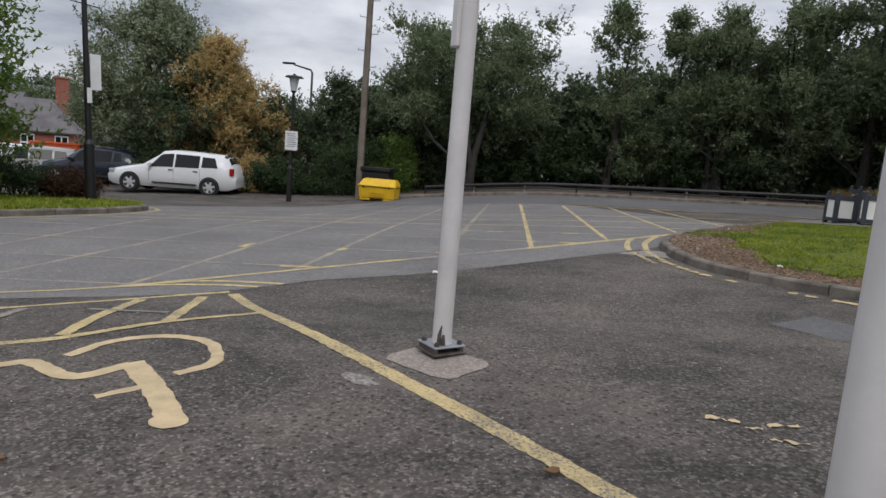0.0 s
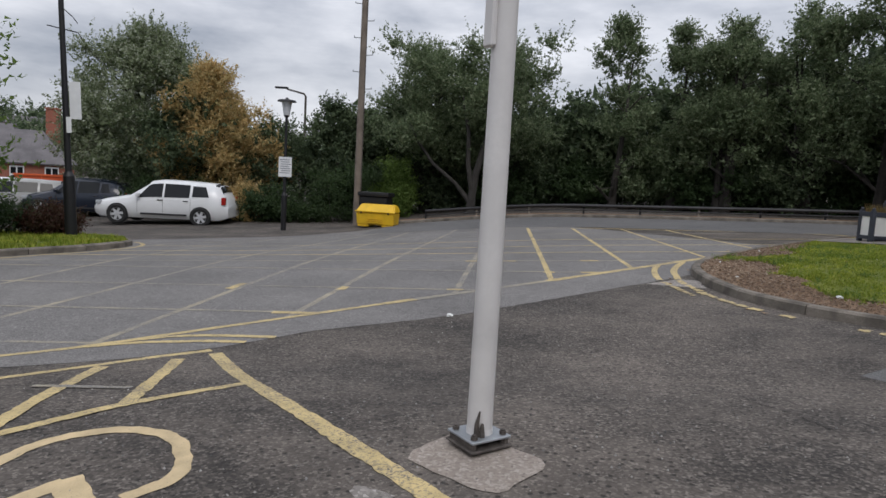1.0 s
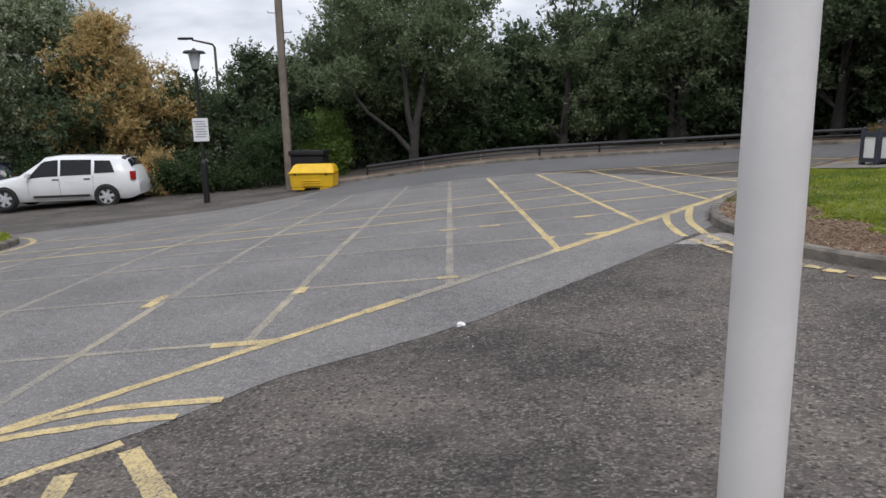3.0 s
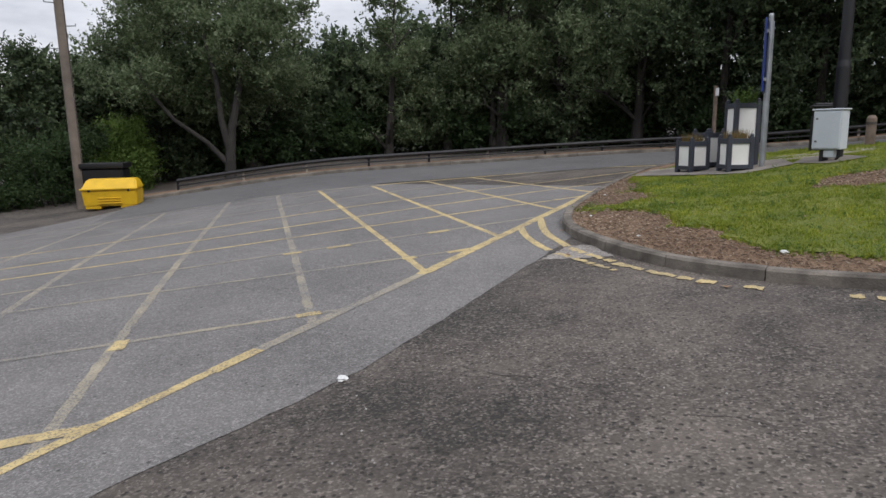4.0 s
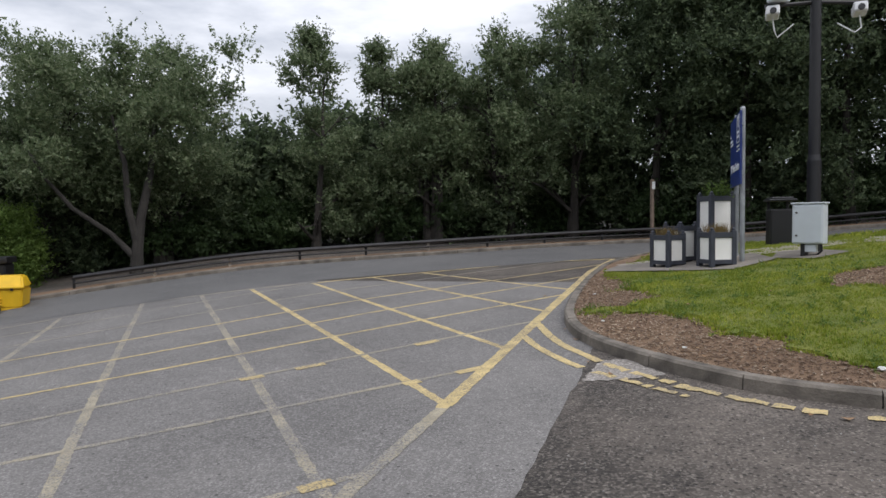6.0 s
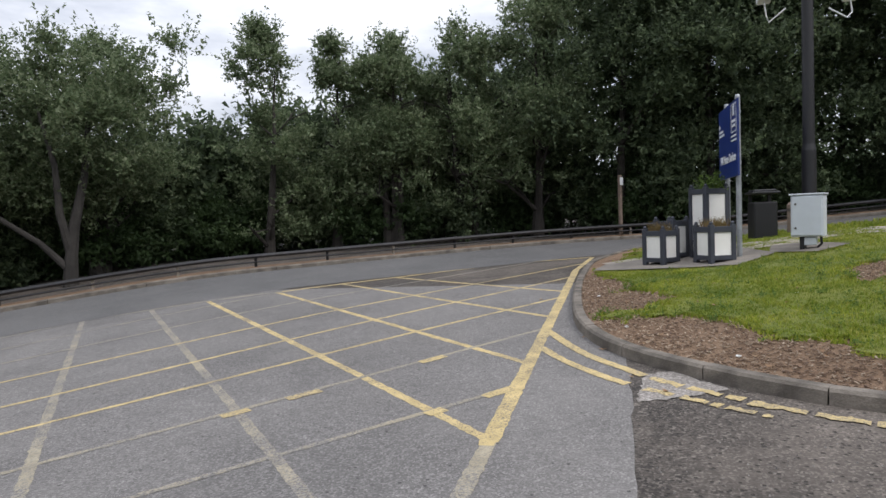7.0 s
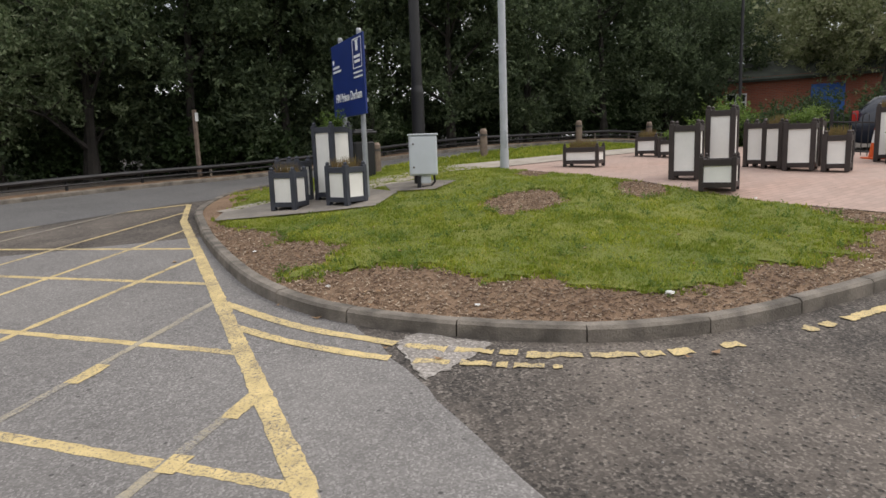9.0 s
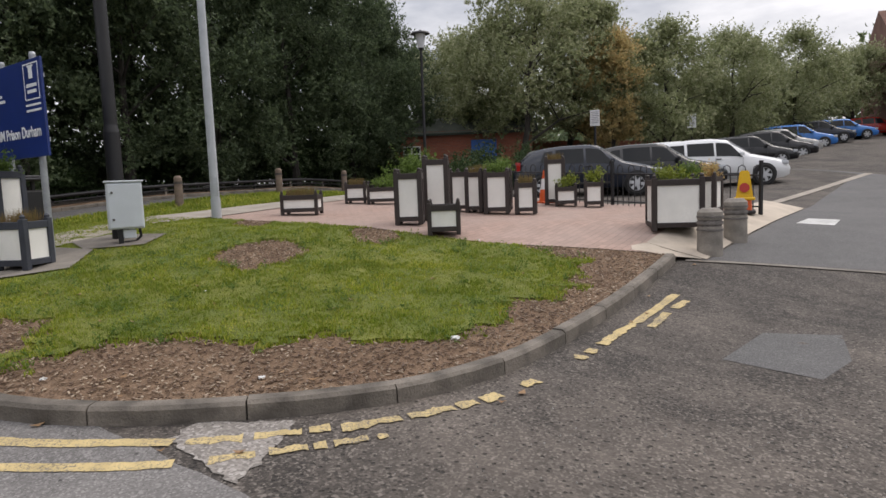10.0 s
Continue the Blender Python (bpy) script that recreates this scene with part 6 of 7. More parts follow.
def section(s, L, W, H, estate):
    """Half outline of the car at s from nose (0) to tail (1): (y, z) from sill to roof."""
    roof = [(0, 0.60), (0.02, 0.70), (0.06, 0.78), (0.22, 0.93), (0.27, 0.98), (0.43, H - 0.04), (0.5, H), (0.68, H - 0.01)] + \
        ([(0.88, H - 0.05), (0.93, H - 0.12), (0.975, 1.0), (1.0, 0.78)] if estate else [(0.80, H - 0.06), (0.88, H - 0.14), (0.96, 1.03), (1.0, 0.80)])
    top = np.interp(s, [r[0] for r in roof], [r[1] for r in roof])
    belt = np.interp(s, [0, 0.05, 0.25, 0.9, 1], [0.52, 0.66, 0.86, 0.94, 0.72])
    belt = min(belt, top - 0.05)
    w = W / 2 * np.interp(s, [0, 0.03, 0.12, 0.3, 0.85, 0.97, 1], [0.70, 0.84, 0.96, 1, 1, 0.93, 0.86])
    cabin = np.clip((top - belt - 0.08) / 0.35, 0, 1)
    wt = w * (0.93 - 0.19 * cabin)
    zb = np.interp(s, [0, 0.06, 0.94, 1], [0.30, 0.20, 0.22, 0.34])
    return [(0, zb), (w * 0.88, zb), (w * 0.985, zb + 0.14), (w, (zb + belt) / 2 + 0.06), (w * 0.975, belt), (wt, top - 0.07), (wt * 0.82, top - 0.01), (0, top + 0.012)]


def car(x, y, rz, paint, label, L=4.3, W=1.76, H=1.46, estate=True, z=None, rims=True, pitch=0.0):
    """Local +x is the nose."""
    base = h(x, y) if z is None else z
    top = empty("car", x, y, base, rz)
    ss = [0, 0.015, 0.05, 0.1, 0.16, 0.22, 0.27, 0.31, 0.35, 0.39, 0.43, 0.5, 0.58, 0.66, 0.72, 0.78, 0.84, 0.88, 0.93, 0.965, 1.0]
    X = lambda s: L * (0.5 - s)
    bm = bmesh.new()
    rings = []
    for s in ss:
        half = section(s, L, W, H, estate)
        ring = [bm.verts.new((X(s), yy, zz)) for yy, zz in half] + [bm.verts.new((X(s), -yy, zz)) for yy, zz in half[-2:0:-1]]
        rings.append(ring)
    n = len(rings[0])
    for r0, r1 in zip(rings, rings[1:]):
        for k in range(n):
            bm.faces.new((r0[k], r0[(k + 1) % n], r1[(k + 1) % n], r1[k]))
    bm.faces.new(rings[0][::-1])
    bm.faces.new(rings[-1])
    bmesh.ops.recalc_face_normals(bm, faces=bm.faces)
    body = part("body", bm, paint, top, smooth_by=50)

    def pane(name, s0, s1, f0, f1, side, parent, mat=M_GLASS, slant=0.0):
        bm = bmesh.new()
        cols = []
        for k in range(5):
            col = []
            for f, sl in ((f0, 0.0), (f1, slant)):
                s = s0 + (s1 - s0) * k / 4
                s = s + sl * (1 - k / 4) if sl > 0 else s + sl * (k / 4)
                half = section(s, L, W, H, estate)
                a, b = Vector((0, *half[4])), Vector((0, *half[5]))
                p = a.lerp(b, f)
                col.append(bm.verts.new((X(s), side * (p.y + 0.012), p.z + 0.002)))
            cols.append(col)
        for c0, c1 in zip(cols, cols[1:]):
            bm.faces.new((c0[0], c1[0], c1[1], c0[1]))
        bmesh.ops.recalc_face_normals(bm, faces=bm.faces)
        bmesh.ops.solidify(bm, geom=bm.faces[:], thickness=0.008)
        return part(name, bm, mat, parent, smooth_by=30)

    for side in (-1, 1):
        pane("window", 0.335, 0.515, 0.08, 0.90, side, body, slant=0.075)
        pane("window", 0.53, 0.715, 0.08, 0.90, side, body)
        pane("window", 0.735, 0.86 if estate else 0.82, 0.14, 0.86, side, body, slant=-0.03)
        bm = bmesh.new()
        box(bm, X(0.345), side * (W / 2 + 0.06), 0.98, 0.11, 0.16, 0.12, 0.03, seg=2)
        part("wing_mirror", bm, paint, body)
        for s in (0.50, 0.69):
            bm = bmesh.new()
            box(bm, X(s), side * (W / 2 * 0.985 + 0.012), 0.84, 0.17, 0.03, 0.028, 0.008)
            part("door_handle", bm, M_TRIM, body)
        for s in (0.335, 0.522, 0.725):
            bm = bmesh.new()
            a, b = section(s, L, W, H, estate)[4], section(s, L, W, H, estate)[2]
            tube(bm, [(X(s), side * (a[0] + 0.002), a[1]), (X(s), side * (W / 2 + 0.0), (a[1] + b[1]) / 2 + 0.02), (X(s), side * (b[0] + 0.002), b[1] + 0.05)], 0.005, 4)
            part("door_gap", bm, M_TRIM, body)
        bm = bmesh.new()
        box(bm, X(0.53), side * (W / 2 + 0.003), 0.36, L * 0.34, 0.02, 0.06, 0.006)
        part("side_strip", bm, M_TRIM, body)
        hl = section(0.05, L, W, H, estate)
        bm = bmesh.new()
        box(bm, X(0.045), side * (hl[3][0] - 0.14), 0.67, 0.20, 0.30, 0.13, 0.04, pose(0, 0, 0, 0, 0, 0), seg=2)
        part("headlamp", bm, M_LAMPC, body)
        bm = bmesh.new()
        box(bm, X(0.968), side * (W / 2 * 0.88), 0.90, 0.14, 0.16, 0.26, 0.03, seg=2)
        part("tail_lamp", bm, M_LAMPR, body)

    def screen(name, s0, s1, k):
        bm = bmesh.new()
        rows = []
        for i in range(4):
            s = s0 + (s1 - s0) * i / 3
            half = section(s, L, W, H, estate)
            wd = half[5][0] * 0.97
            rows.append([bm.verts.new((X(s) + k * 0.012, yy, zz + 0.014)) for yy, zz in ((-wd, half[5][1]), (-half[6][0], half[6][1]), (0, half[7][1]), (half[6][0], half[6][1]), (wd, half[5][1]))])
        for r0, r1 in zip(rows, rows[1:]):
            for j in range(4):
                bm.faces.new((r0[j], r0[j + 1], r1[j + 1], r1[j]))
        bmesh.ops.recalc_face_normals(bm, faces=bm.faces)
        return part(name, bm, M_GLASS, body)

    screen("windscreen", 0.275, 0.415, 1)
    screen("rear_window", 0.895 if estate else 0.85, 0.955, -1)
    bm = bmesh.new()
    box(bm, X(0.008), 0, 0.44, 0.06, W * 0.56, 0.16, 0.02)
    part("lower_grille", bm, M_TRIM, body)
    bm = bmesh.new()
    box(bm, X(0.012), 0, 0.66, 0.05, W * 0.42, 0.09, 0.015)
    part("grille", bm, M_TRIM, body)
    bm = bmesh.new()
    box(bm, X(0.0) + 0.012, 0, 0.54, 0.02, 0.5, 0.10, 0.004)
    part("front_plate", bm, M_SIGNW, body)
    for s in (0.19, 0.80):
        for side in (-1, 1):
            wx, wy, wr = X(s), side * (W / 2 - 0.085), 0.315
            bm = bmesh.new()
            cone(bm, 0, 0, -0.05, 0.05, wr + 0.035, wr + 0.035, 28, pose(wx, side * (W / 2 - 0.045), wr + 0.01, 90, 0, 0))
            part("wheel_arch", bm, M_TRIM, body)
            wheel = empty("wheel", wx, wy, wr)
            wheel.parent = top
            bm = bmesh.new()
            prof = [(wr - 0.10, -0.09), (wr - 0.02, -0.10), (wr, -0.07), (wr, 0.07), (wr - 0.02, 0.10), (wr - 0.10, 0.09)]
            rg = []
            for k in range(28):
                a = 2 * math.pi * k / 28
                rg.append([bm.verts.new((math.cos(a) * q, yy, math.sin(a) * q)) for q, yy in prof])
            for k in range(28):
                for j in range(6):
                    bm.faces.new((rg[k][j], rg[k][(j + 1) % 6], rg[(k + 1) % 28][(j + 1) % 6], rg[(k + 1) % 28][j]))
            bmesh.ops.recalc_face_normals(bm, faces=bm.faces)
            bmesh.ops.translate(bm, vec=(0, side * 0.03, 0), verts=bm.verts)
            part("tyre", bm, M_TYRE, wheel)
            bm = bmesh.new()
            cone(bm, 0, 0, -0.02, 0.02, 0.215, 0.215, 24, pose(0, side * 0.055, 0, 90, 0, 0))
            part("wheel_disc", bm, M_HUB, wheel)
            bm = bmesh.new()
            for k in range(6):
                box(bm, 0.11, 0, 0, 0.19, 0.03, 0.085, 0.008, pose(0, side * 0.085, 0, 0, k * 60 + 10, 0))
            cone(bm, 0, 0, -0.02, 0.02, 0.06, 0.05, 14, pose(0, side * 0.09, 0, 90, 0, 0))
            for k in range(24):
                a, b = 2 * math.pi * k / 24, 2 * math.pi * (k + 1) / 24
                tube(bm, [(math.cos(a) * 0.212, side * 0.085, math.sin(a) * 0.212), (math.cos(b) * 0.212, side * 0.085, math.sin(b) * 0.212)], 0.014, 4)
            part("rim", bm, M_RIM, wheel)
    top.rotation_euler = (0, radians(pitch), radians(rz))
    return tagged(top, label, "car")


WHITE, BLUE, NAVYC = car_paint("white_car_paint", (0.72, 0.73, 0.74)), car_paint("bright_blue_car_paint", (0.03, 0.16, 0.48)), car_paint("dark_blue_car_paint", (0.012, 0.017, 0.030))
BLACKC, SILVER, REDC = car_paint("black_car_paint", (0.013, 0.013, 0.015)), car_paint("silver_car_paint", (0.36, 0.36, 0.35)), car_paint("red_car_paint", (0.35, 0.02, 0.015))
car(-9.1, 22.45, 188, WHITE, "white estate car parked beside the hedge", 4.5, 1.74, 1.52, True)
car(*polar(-34.0, 28.0, 1.68, 1.9), 190, NAVYC, "dark blue hatchback parked beyond the island", 4.1, 1.74, 1.5, False)
for i, (d, p, lab) in enumerate(((29.5, SILVER, "pale silver car in the lower car park"), (31.5, WHITE, "white car in the lower car park"), (34, WHITE, "white hatchback in the lower car park"))):
    cx, cy = polar(-38.6 - i * 1.7, d, 1.68, 1.9)
    car(cx, cy, 205, p, lab, 4.2, 1.75, 1.46, i % 2 == 0)
# row in the eastern car park
for a, d, rz, p, lab, est in ((112.6, 20.0, -108, NAVYC, "dark blue hatchback nosed towards the aisle", False), (117.9, 21.6, -110, BLACKC, "black hatchback nosed towards the aisle", False), (122.7, 23.0, -111, WHITE, "white hatchback nosed towards the aisle", True),
                              (117.4, 27.5, -111, REDC, "dark red car behind the white hatchback", True), (120.0, 29.8, -112, WHITE, "white estate car in the second group", True), (122.3, 32.4, -112, WHITE, "white hatchback in the second group", False), (125.2, 35.2, -112, BLACKC, "black car with bright headlamps", True),
                              (126.8, 38.0, -113, BLACKC, "dark grey car with bright headlamps", False), (127.4, 42.0, -113, SILVER, "pale silver saloon parked in the row", False), (128.6, 45.5, -114, BLUE, "bright blue hatchback parked in the row", True), (130.0, 50, -115, NAVYC, "dark blue car parked in the row", False),
                              (131.6, 55, -115, BLUE, "bright blue car far up the row", True), (133.5, 62, -115, REDC, "red car far up the row", True)):
    cx, cy = polar(a, d, 1.26, 8.72)
    car(cx, cy, rz, p, lab, 4.3, 1.78, 1.64 if "second group" in lab else 1.48, est)
for a, d, zt in ((113.4, 30.0, 3.2), (121.1, 36.0, 3.2)):
    nx, ny = polar(a, d, 1.26, 8.72)
    npst = empty("notice_post", nx, ny, h(nx, ny), -118)
    bm = bmesh.new()
    cone(bm, 0, 0, -0.1, zt, 0.06, 0.06, 10)
    part("post", bm, M_BLACK, npst)
    notice(npst, 0, zt - 0.35, 0.42, 0.7)
    tagged(npst, "black post with a white parking notice", "notice")


# ---- western island: soil, grass and wishing-well planter ----
wl_line = spline(LEFT_KERB, 0.4)
wl_in = wl_line + normals2(wl_line) * 0.125
W_ISLAND = [tuple(p) for p in wl_in]
filled("west_island_soil", W_ISLAND, lambda x, y: h(x, y) + 0.11, M_TURF, 0.5, 0.0, "rough grass on the small planted island", "grass")
blades("grass", W_ISLAND, 3500, lambda x, y: h(x, y) + 0.11, lambda x, y: 1.0, M_GRASSLEAF, tall=(0.05, 0.1), wide=0.014, label="green grass of the planted island", seed=6, spread=0.07)
well = empty("wishing_well_planter", -7.9, 11.75, h(-7.9, 11.75) + 0.11, 35)
bm = bmesh.new()
cone(bm, 0, 0, 0.0, 0.56, 0.5, 0.52, 8)
part("tub", bm, M_FRAMEG, well, "octagonal dark slatted tub")
bm = bmesh.new()
cone(bm, 0, 0, 0.56, 0.62, 0.56, 0.56, 8)
part("rim", bm, M_PANEL, well, "pale rim board")
for sx in (-0.42, 0.42):
    bm = bmesh.new()
    box(bm, sx, 0, 1.0, 0.06, 0.06, 0.85, 0.005)
    part("roof_post", bm, M_FRAMEG, well)
M_SLAT = plain("grey_blue_slat", (0.12, 0.13, 0.17), 0.7, 0, 0.3, 5, 40, 0.3)
for side in (-1, 1):
    for k in range(6):
        bm = bmesh.new()
        box(bm, 0, side * (0.06 + 0.085 * k), 1.76 - 0.065 * k, 1.08, 0.11, 0.018, 0.003, pose(0, 0, 0, 0, 0, 0))
        part("roof_slat", bm, M_SLAT, well)
for side in (-1, 1):
    bm = bmesh.new()
    box(bm, 0, 0, 0, 1.06, 0.58, 0.015, 0.0, pose(0, side * 0.265, 1.585, -side * 37.5, 0, 0))
    part("roof_board", bm, M_SLAT, well)
well.scale = (0.76, 0.76, 0.80)
tagged(well, "dark wishing-well planter with a slatted roof", "planter")


# ---- buildings ----
def brick_mat(name, c1, c2, mortar):
    m, n, l, b = shade(name, 0.9)
    tc = n.new("ShaderNodeTexCoord")
    mp = n.new("ShaderNodeMapping")
    mp.inputs["Rotation"].default_value = (radians(90), 0, 0)
    l.new(tc.outputs["Object"], mp.inputs[0])
    t = n.new("ShaderNodeTexBrick")
    t.inputs["Scale"].default_value = 1.0
    t.inputs["Brick Width"].default_value = 0.225
    t.inputs["Row Height"].default_value = 0.075
    t.inputs["Mortar Size"].default_value = 0.008
    t.inputs["Color1"].default_value, t.inputs["Color2"].default_value, t.inputs["Mortar"].default_value = (*c1, 1), (*c2, 1), (*mortar, 1)
    l.new(mp.outputs[0], t.inputs["Vector"])
    l.new(mixer(n, l, grain(n, l, 0.7, 4, world_space=False), t.outputs["Color"], mixer(n, l, 0.4, t.outputs["Color"], c2)), b.inputs["Base Color"])
    bump(n, l, b, t.outputs["Fac"], -0.3, 0.006)
    return m


M_BRICK = brick_mat("red_brick", (0.36, 0.10, 0.05), (0.26, 0.075, 0.045), (0.25, 0.2, 0.17))
M_SLATE = plain("grey_slate", (0.13, 0.12, 0.125), 0.7, 0, 0.35, 1.2, 12, 0.4)
M_FELT = plain("mossy_felt_roof", (0.07, 0.08, 0.065), 0.9, 0, 0.4, 1.5, 20, 0.4)
M_STUCCO = plain("pale_render", (0.45, 0.43, 0.40), 0.9, 0, 0.2, 1, 20, 0.2)
M_BLUEDOOR = plain("blue_door", (0.02, 0.11, 0.42), 0.5, 0, 0.15, 3, 30, 0.0)


def house(name, x, y, rz, L, D, eave, ridge, wall, roof, label, windows=(), chimney=None, z=None, door=None, hip=0.0):
    top = empty(name, x, y, (h(x, y) if z is None else z), rz)
    bm = bmesh.new()
    box(bm, 0, 0, eave / 2 - 0.4, L, D, eave + 0.8)
    if not hip:
        for sx in (-1, 1):
            f = [bm.verts.new((sx * (L / 2 - 0.01), yy, zz)) for yy, zz in ((-D / 2, eave), (D / 2, eave), (0, ridge))]
            bm.faces.new(f)
    wl_ = part("wall", bm, wall, top, smooth_by=0)
    bm = bmesh.new()
    o, k = 0.3, hip
    vs = [bm.verts.new(p) for p in ((-L / 2 - o, -D / 2 - o, eave - 0.12), (L / 2 + o, -D / 2 - o, eave - 0.12), (L / 2 + o, D / 2 + o, eave - 0.12), (-L / 2 - o, D / 2 + o, eave - 0.12), (-L / 2 - (0 if k else o) + k, 0, ridge), (L / 2 + (0 if k else o) - k, 0, ridge))]
    for f in ((0, 1, 5, 4), (2, 3, 4, 5), (1, 2, 5), (3, 0, 4)):
        bm.faces.new([vs[i] for i in f])
    bmesh.ops.recalc_face_normals(bm, faces=bm.faces)
    bmesh.ops.solidify(bm, geom=bm.faces[:], thickness=0.12)
    rf = part("roof", bm, roof, top, smooth_by=0)
    if chimney:
        bm = bmesh.new()
        box(bm, chimney[0], chimney[1], ridge - 0.4 + chimney[2] / 2, 0.9, 0.9, chimney[2] + 1.2)
        box(bm, chimney[0], chimney[1], ridge - 0.4 + chimney[2] + 0.62, 1.05, 1.05, 0.12)
        part("chimney", bm, wall, rf, "tall red brick chimney stack")
    for wx, wz, ww, wh in windows:
        bm = bmesh.new()
        box(bm, wx, -D / 2 - 0.02, wz, ww, 0.1, wh)
        wd = part("window", bm, M_SIGNW, top, "white framed window")
        bm = bmesh.new()
        for i in (-1, 1):
            for j in (-1, 1):
                box(bm, wx + i * ww * 0.235, -D / 2 - 0.06, wz + j * wh * 0.235, ww * 0.38, 0.03, wh * 0.38)
        part("pane", bm, M_GLASS, wd)
    if door:
        bm = bmesh.new()
        box(bm, door[0], -D / 2 - 0.03, door[2] / 2, door[1], 0.08, door[2], 0.01)
        part("door", bm, M_BLUEDOOR, top, "bright blue painted door")
    return tagged(top, label, "house" if name == "house" else "building")


hx, hy = polar(-37.4, 60, 2.43, 0.14)
house("house", hx, hy, 28, 6.4, 6, 3.0, 5.4, M_BRICK, M_SLATE, "red brick house with a grey slate roof", [(2.4, 2.0, 0.9, 1.3), (0.2, 2.0, 0.9, 1.3)], (1.9, 1.6, 1.6), z=-1.6, hip=1.8)
hx, hy = polar(-40.0, 80, 2.43, 0.14)
house("house", hx, hy, 22, 6, 6, 4.6, 6.6, M_STUCCO, M_SLATE, "pale rendered house with a grey slate roof", [(-2, 2.5, 1, 1.3), (2, 2.5, 1, 1.3)], None, z=-1.6)
for i in range(14):
    a = -52 + i * 2.2
    hx, hy = polar(a, 225 + (i % 3) * 14, 1.7, 1.9)
    house("house", hx, hy, 30 + (i * 37) % 25, 9, 7, 4.0, 6.2, M_STUCCO if i % 3 else M_BRICK, M_SLATE, "pale distant house on the wooded hill", [(-2.8, 2.6, 1.2, 1.4), (0, 2.6, 1.2, 1.4), (2.8, 2.6, 1.2, 1.4)])
bx_, by_ = polar(101.8, 36, 1.26, 8.72)
house("brick_shed", bx_, by_, -104, 7.5, 5, 2.6, 3.5, M_BRICK, M_FELT, "low red brick building with a blue door", [(-2.4, 1.5, 0.9, 0.8)], None, door=(1.3, 1.3, 2.1))
bx_, by_ = polar(140.5, 68, 1.26, 8.72)
house("brick_building", bx_, by_, -120, 16, 12, 5.5, 10.0, brick_mat("brown_brick", (0.20, 0.075, 0.05), (0.15, 0.06, 0.045), (0.16, 0.13, 0.12)), plain("brown_tiles", (0.16, 0.075, 0.055), 0.85, 0, 0.3, 1.0, 10, 0.4), "dark red brick building with a tiled roof", [(-5, 3.5, 1.4, 1.6), (0, 3.5, 1.4, 1.6)])
# low brick wall behind the eastern car park
wallp = spline([polar(106, 38, 1.26, 8.72), polar(113, 38, 1.26, 8.72), polar(120, 43, 1.26, 8.72), polar(127, 54, 1.26, 8.72)], 2.0)
bm = bmesh.new()
for (x0, y0), (x1, y1) in zip(wallp, wallp[1:]):
    z0 = min(h(x0, y0), h(x1, y1)) - 0.3
    ang = math.degrees(math.atan2(y1 - y0, x1 - x0))
    box(bm, 0, 0, 1.25, math.hypot(x1 - x0, y1 - y0) + 0.02, 0.3, 2.6, 0.0, pose((x0 + x1) / 2, (y0 + y1) / 2, z0, 0, 0, ang))
tagged(part("garden_wall", bm, M_BRICK, None, smooth_by=0), "red brick boundary wall behind the parked cars", "wall", kind="structure")

# far woods over the hill and behind everything
def far_woods(name, spec, label, seed, size, leaf):
    r = random.Random(seed)
    cs, rs = [], []
    for a0, a1, d0, d1, n, rad, lift in spec:
        for _ in range(n):
            a, d = r.uniform(a0, a1), r.uniform(d0, d1)
            x, y = polar(a, d)
            q = rad * r.uniform(0.6, 1.3)
            cs.append((x, y, h(x, y) + q * 0.6 + r.uniform(0, lift)))
            rs.append(q)
    ob = leaf_cloud(name, cs, rs, 60 * len(cs), size, leaf, None, seed)
    return tagged(ob, label, "woods", kind="stuff")


far_woods("far_woods", [(-62, -12, 110, 215, 260, 4.0, 2.5), (-62, -12, 245, 300, 120, 5.0, 4.0), (-14, 100, 60, 120, 160, 3.5, 2.0)], "distant dark green woods on the hillside", 501, 1.7, M_GREEN)
far_woods("far_woods", [(100, 150, 85, 130, 140, 4.5, 4.0), (150, 300, 35, 80, 200, 3.5, 4.0)], "distant green trees closing the view", 502, 1.6, M_ASH)

# orange skip lorry body beyond the shrubs
kx, ky = polar(-36.7, 30.5, 1.68, 1.9)
skip = empty("orange_container", kx, ky, h(kx, ky) + 0.02, 25)
bm = bmesh.new()
vs = box(bm, 0, 0, 0.95, 1.9, 1.2, 1.2, 0.0)
for v in vs:
    if v.co.z < 0.8:
        v.co.x *= 0.75
bmesh.ops.bevel(bm, geom=bm.edges[:], offset=0.03, segments=1, affect="EDGES")
part("body", bm, M_ORANGE, skip)
bm = bmesh.new()
for sx in (-0.8, 0, 0.8):
    box(bm, sx, -0.62, 1.15, 0.08, 0.06, 0.8, 0.01)
box(bm, 0, -0.62, 1.55, 1.95, 0.08, 0.08, 0.01)
part("ribs", bm, M_ORANGE, skip)
bm = bmesh.new()
box(bm, 0, 0, 0.2, 1.2, 1.0, 0.4)
part("stand", bm, M_TRIM, skip)
tagged(skip, "bright orange metal waste container", "container")

# things seen below the trees: a brick gable and pale roof beyond the fence
hx, hy = polar(6.2, 42, 1.2, 3.7)
house("house", hx, hy, 4, 6, 6, 2.4, 4.0, M_BRICK, M_STUCCO, "brick house glimpsed through the trees", [(-1, 1.3, 1, 1), (1.5, 1.3, 1, 1)], z=-1.6)

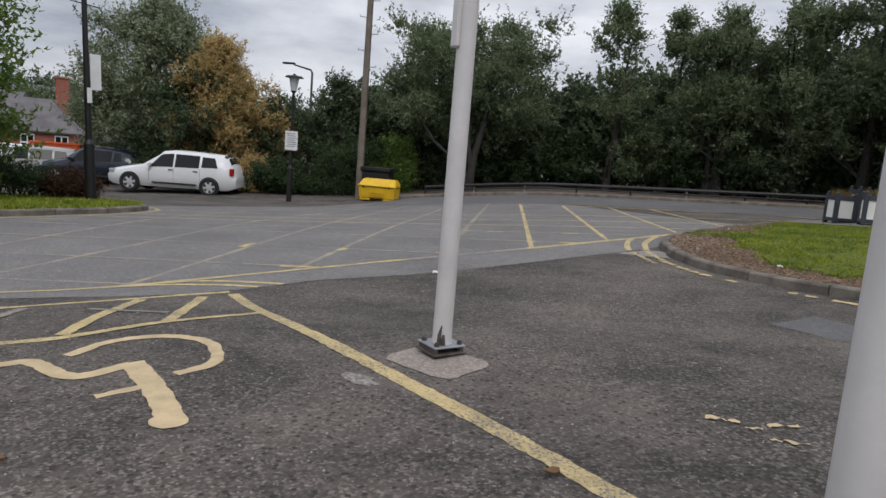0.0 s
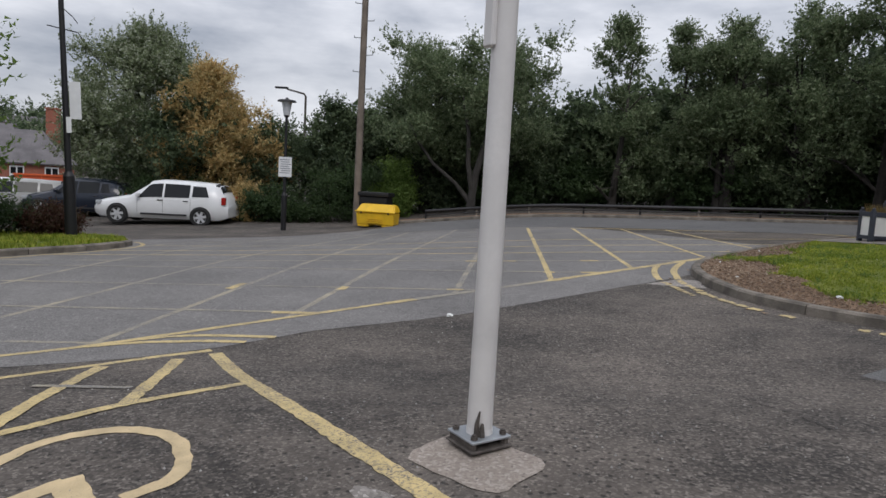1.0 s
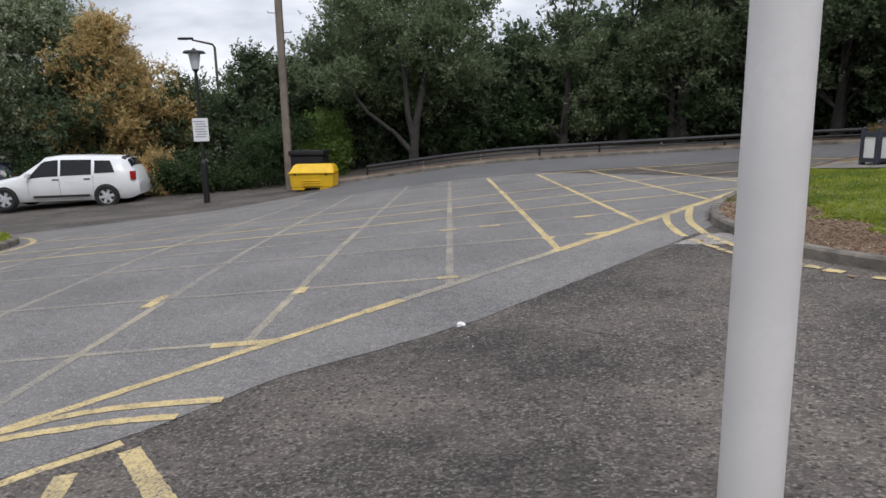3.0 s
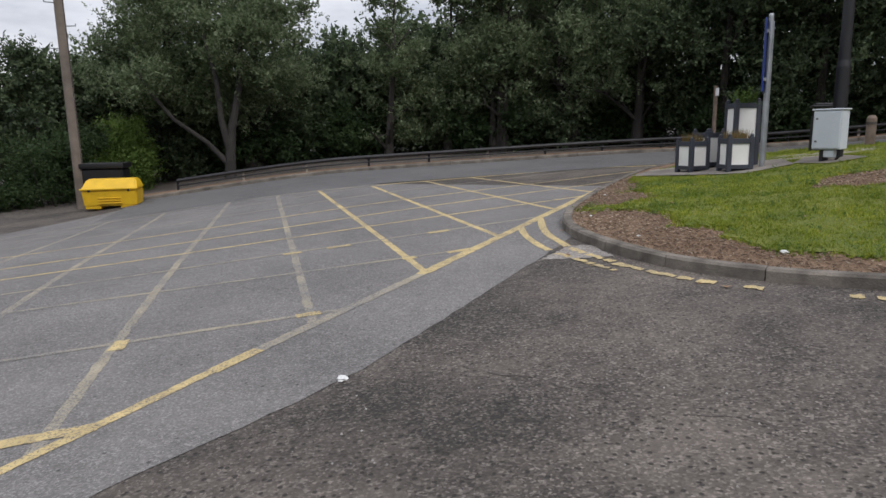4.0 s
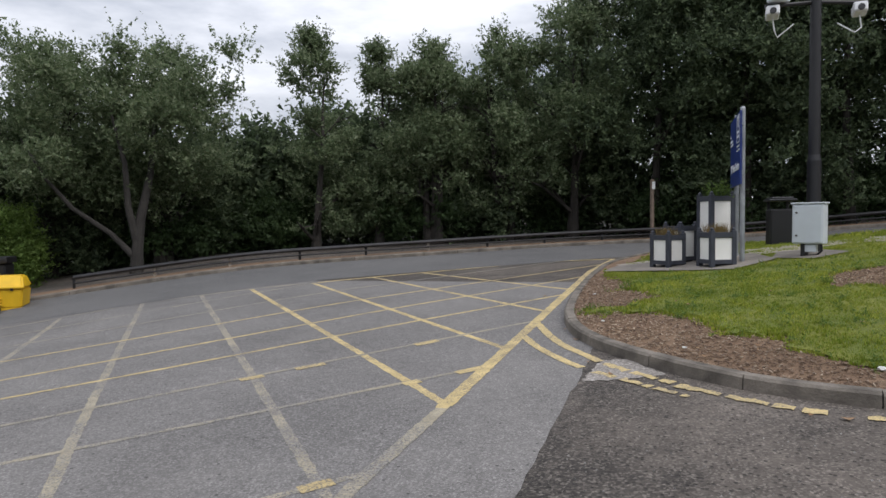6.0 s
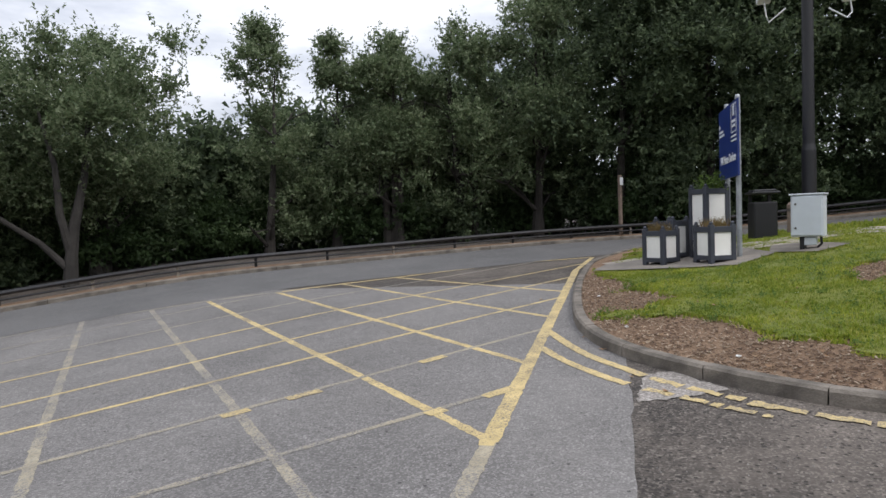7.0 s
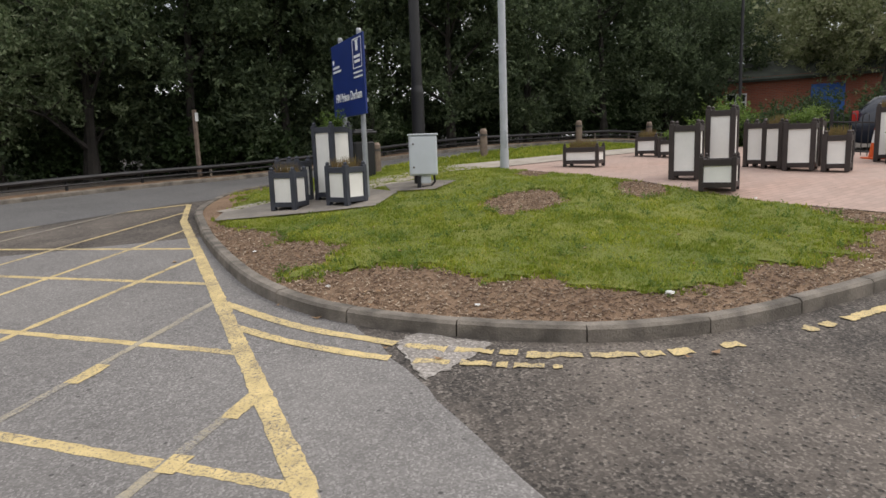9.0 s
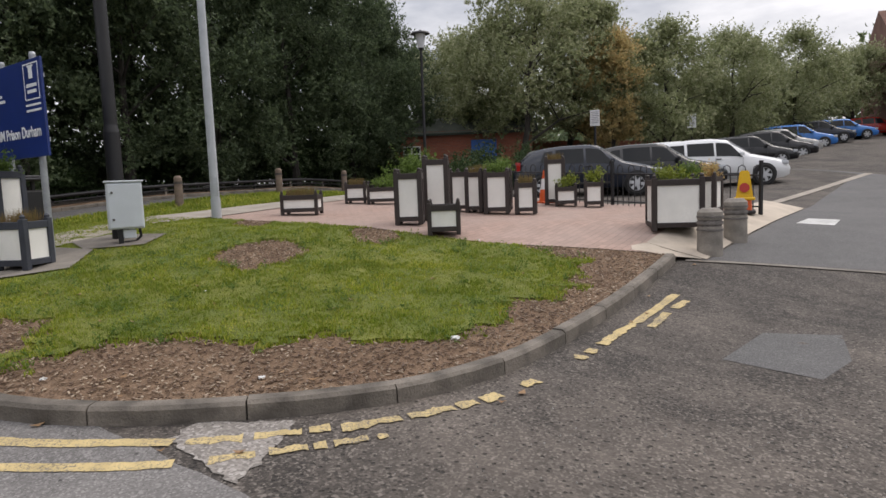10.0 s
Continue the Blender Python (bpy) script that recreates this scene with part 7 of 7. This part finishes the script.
# ---- litter, leaves and pieces of kerb-side debris ----
M_PAPER = plain("white_litter", (0.7, 0.7, 0.68), 0.8, 0, 0.15, 20, 80, 0.2)
M_DEADLEAF = leafy("dead_leaf", [(0.20, 0.11, 0.05), (0.32, 0.20, 0.11), (0.42, 0.30, 0.18)], 0.1)


def scrap(name, x, y, z, r, mat, label, seed, category="litter"):
    rnd = random.Random(seed)
    bm = bmesh.new()
    bmesh.ops.create_icosphere(bm, subdivisions=2, radius=r)
    for v in bm.verts:
        v.co *= rnd.uniform(0.6, 1.25)
        v.co.z *= 0.45
    bmesh.ops.translate(bm, vec=(x, y, z + r * 0.35), verts=bm.verts)
    return tagged(part(name, bm, mat, None, smooth_by=0), label, category)


scrap("crumpled_paper", 1.89, 7.06, h(1.89, 7.06), 0.035, M_PAPER, "small crumpled white paper on the tarmac", 1)
scrap("crumpled_paper", 6.07, 7.81, raised(6.07, 7.81), 0.04, M_PAPER, "white scrap of paper on the mulch", 2)
for i, (x, y) in enumerate(((5.75, 10.6), (7.6, 9.9), (8.6, 8.6), (6.9, 12.1), (9.9, 6.7), (5.5, 9.2))):
    scrap("paper_scrap", x, y, raised(x, y), 0.022, M_PAPER, "tiny pale scrap lying in the grass", 10 + i)


def leaf_flake(x, y, z, size, seed):
    rnd = random.Random(seed)
    bm = bmesh.new()
    a = rnd.uniform(0, 6.28)
    ring = []
    for k in range(8):
        t = 2 * math.pi * k / 8
        rr_ = size * (0.5 + 0.12 * math.cos(3 * t)) * (1 if k % 2 else 0.8)
        ring.append(bm.verts.new((x + math.cos(t + a) * rr_, y + math.sin(t + a) * rr_ * 0.6, z + 0.012 + rnd.uniform(0, size * 0.25))))
    c = bm.verts.new((x, y, z + 0.006))
    for k in range(8):
        bm.faces.new((c, ring[k], ring[(k + 1) % 8]))
    bmesh.ops.solidify(bm, geom=bm.faces[:], thickness=0.002)
    return tagged(part("dead_leaf", bm, M_DEADLEAF, None), "dry pale brown leaf lying on the tarmac", "leaf")


leaf_flake(2.856, 2.115, h(2.856, 2.115), 0.09, 1)
leaf_flake(0.669, 1.894, h(0.669, 1.894), 0.07, 2)
rl_ = np.random.RandomState(9)
leafpts = rl_.uniform([-3, 2], [9, 14], (240, 2))
verts, faces = [], []
for x, y in leafpts:
    if inside(x, y, island_poly):
        z = raised(x, y) + 0.02
    elif kerb_dist(x, y) < 0.45:
        z = h(x, y) + 0.012
    else:
        continue
    s, a = rl_.uniform(0.02, 0.05), rl_.uniform(0, 6.28)
    k = len(verts)
    for q in range(4):
        t = a + q * math.pi / 2
        verts.append((x + math.cos(t) * s * (1 if q % 2 else 0.55), y + math.sin(t) * s * (1 if q % 2 else 0.55), z + (0.012 if q % 2 else 0.0)))
    faces.append((k, k + 1, k + 2, k + 3))
tagged(mesh_object("fallen_leaves", verts, faces, M_DEADLEAF, flat=True), "scattered dry fallen leaves round the kerb", "leaves", kind="stuff")
# loose grit on the worn tarmac
verts, faces = [], []
for _ in range(2600):
    x, y = rl_.uniform(-1.5, 5.0), rl_.uniform(1.6, 8.5)
    if (x + 0.2) * W.x + (y - 5.05) * W.y > -0.1:
        continue
    s, z, k = rl_.uniform(0.003, 0.010), h(x, y), len(verts)
    verts += [(x - s, y, z - 0.002), (x, y - s, z - 0.002), (x + s, y, z - 0.002), (x, y + s, z - 0.002), (x, y, z + s * 0.9)]
    faces += [(k, k + 1, k + 4), (k + 1, k + 2, k + 4), (k + 2, k + 3, k + 4), (k + 3, k, k + 4)]
M_GRIT = leafy("grit_stone", [(0.05, 0.05, 0.05), (0.2, 0.19, 0.18), (0.45, 0.43, 0.4)], 0.0)
tagged(mesh_object("grit", verts, faces, M_GRIT, flat=True), "loose stone grit on worn tarmac", "grit", kind="stuff")
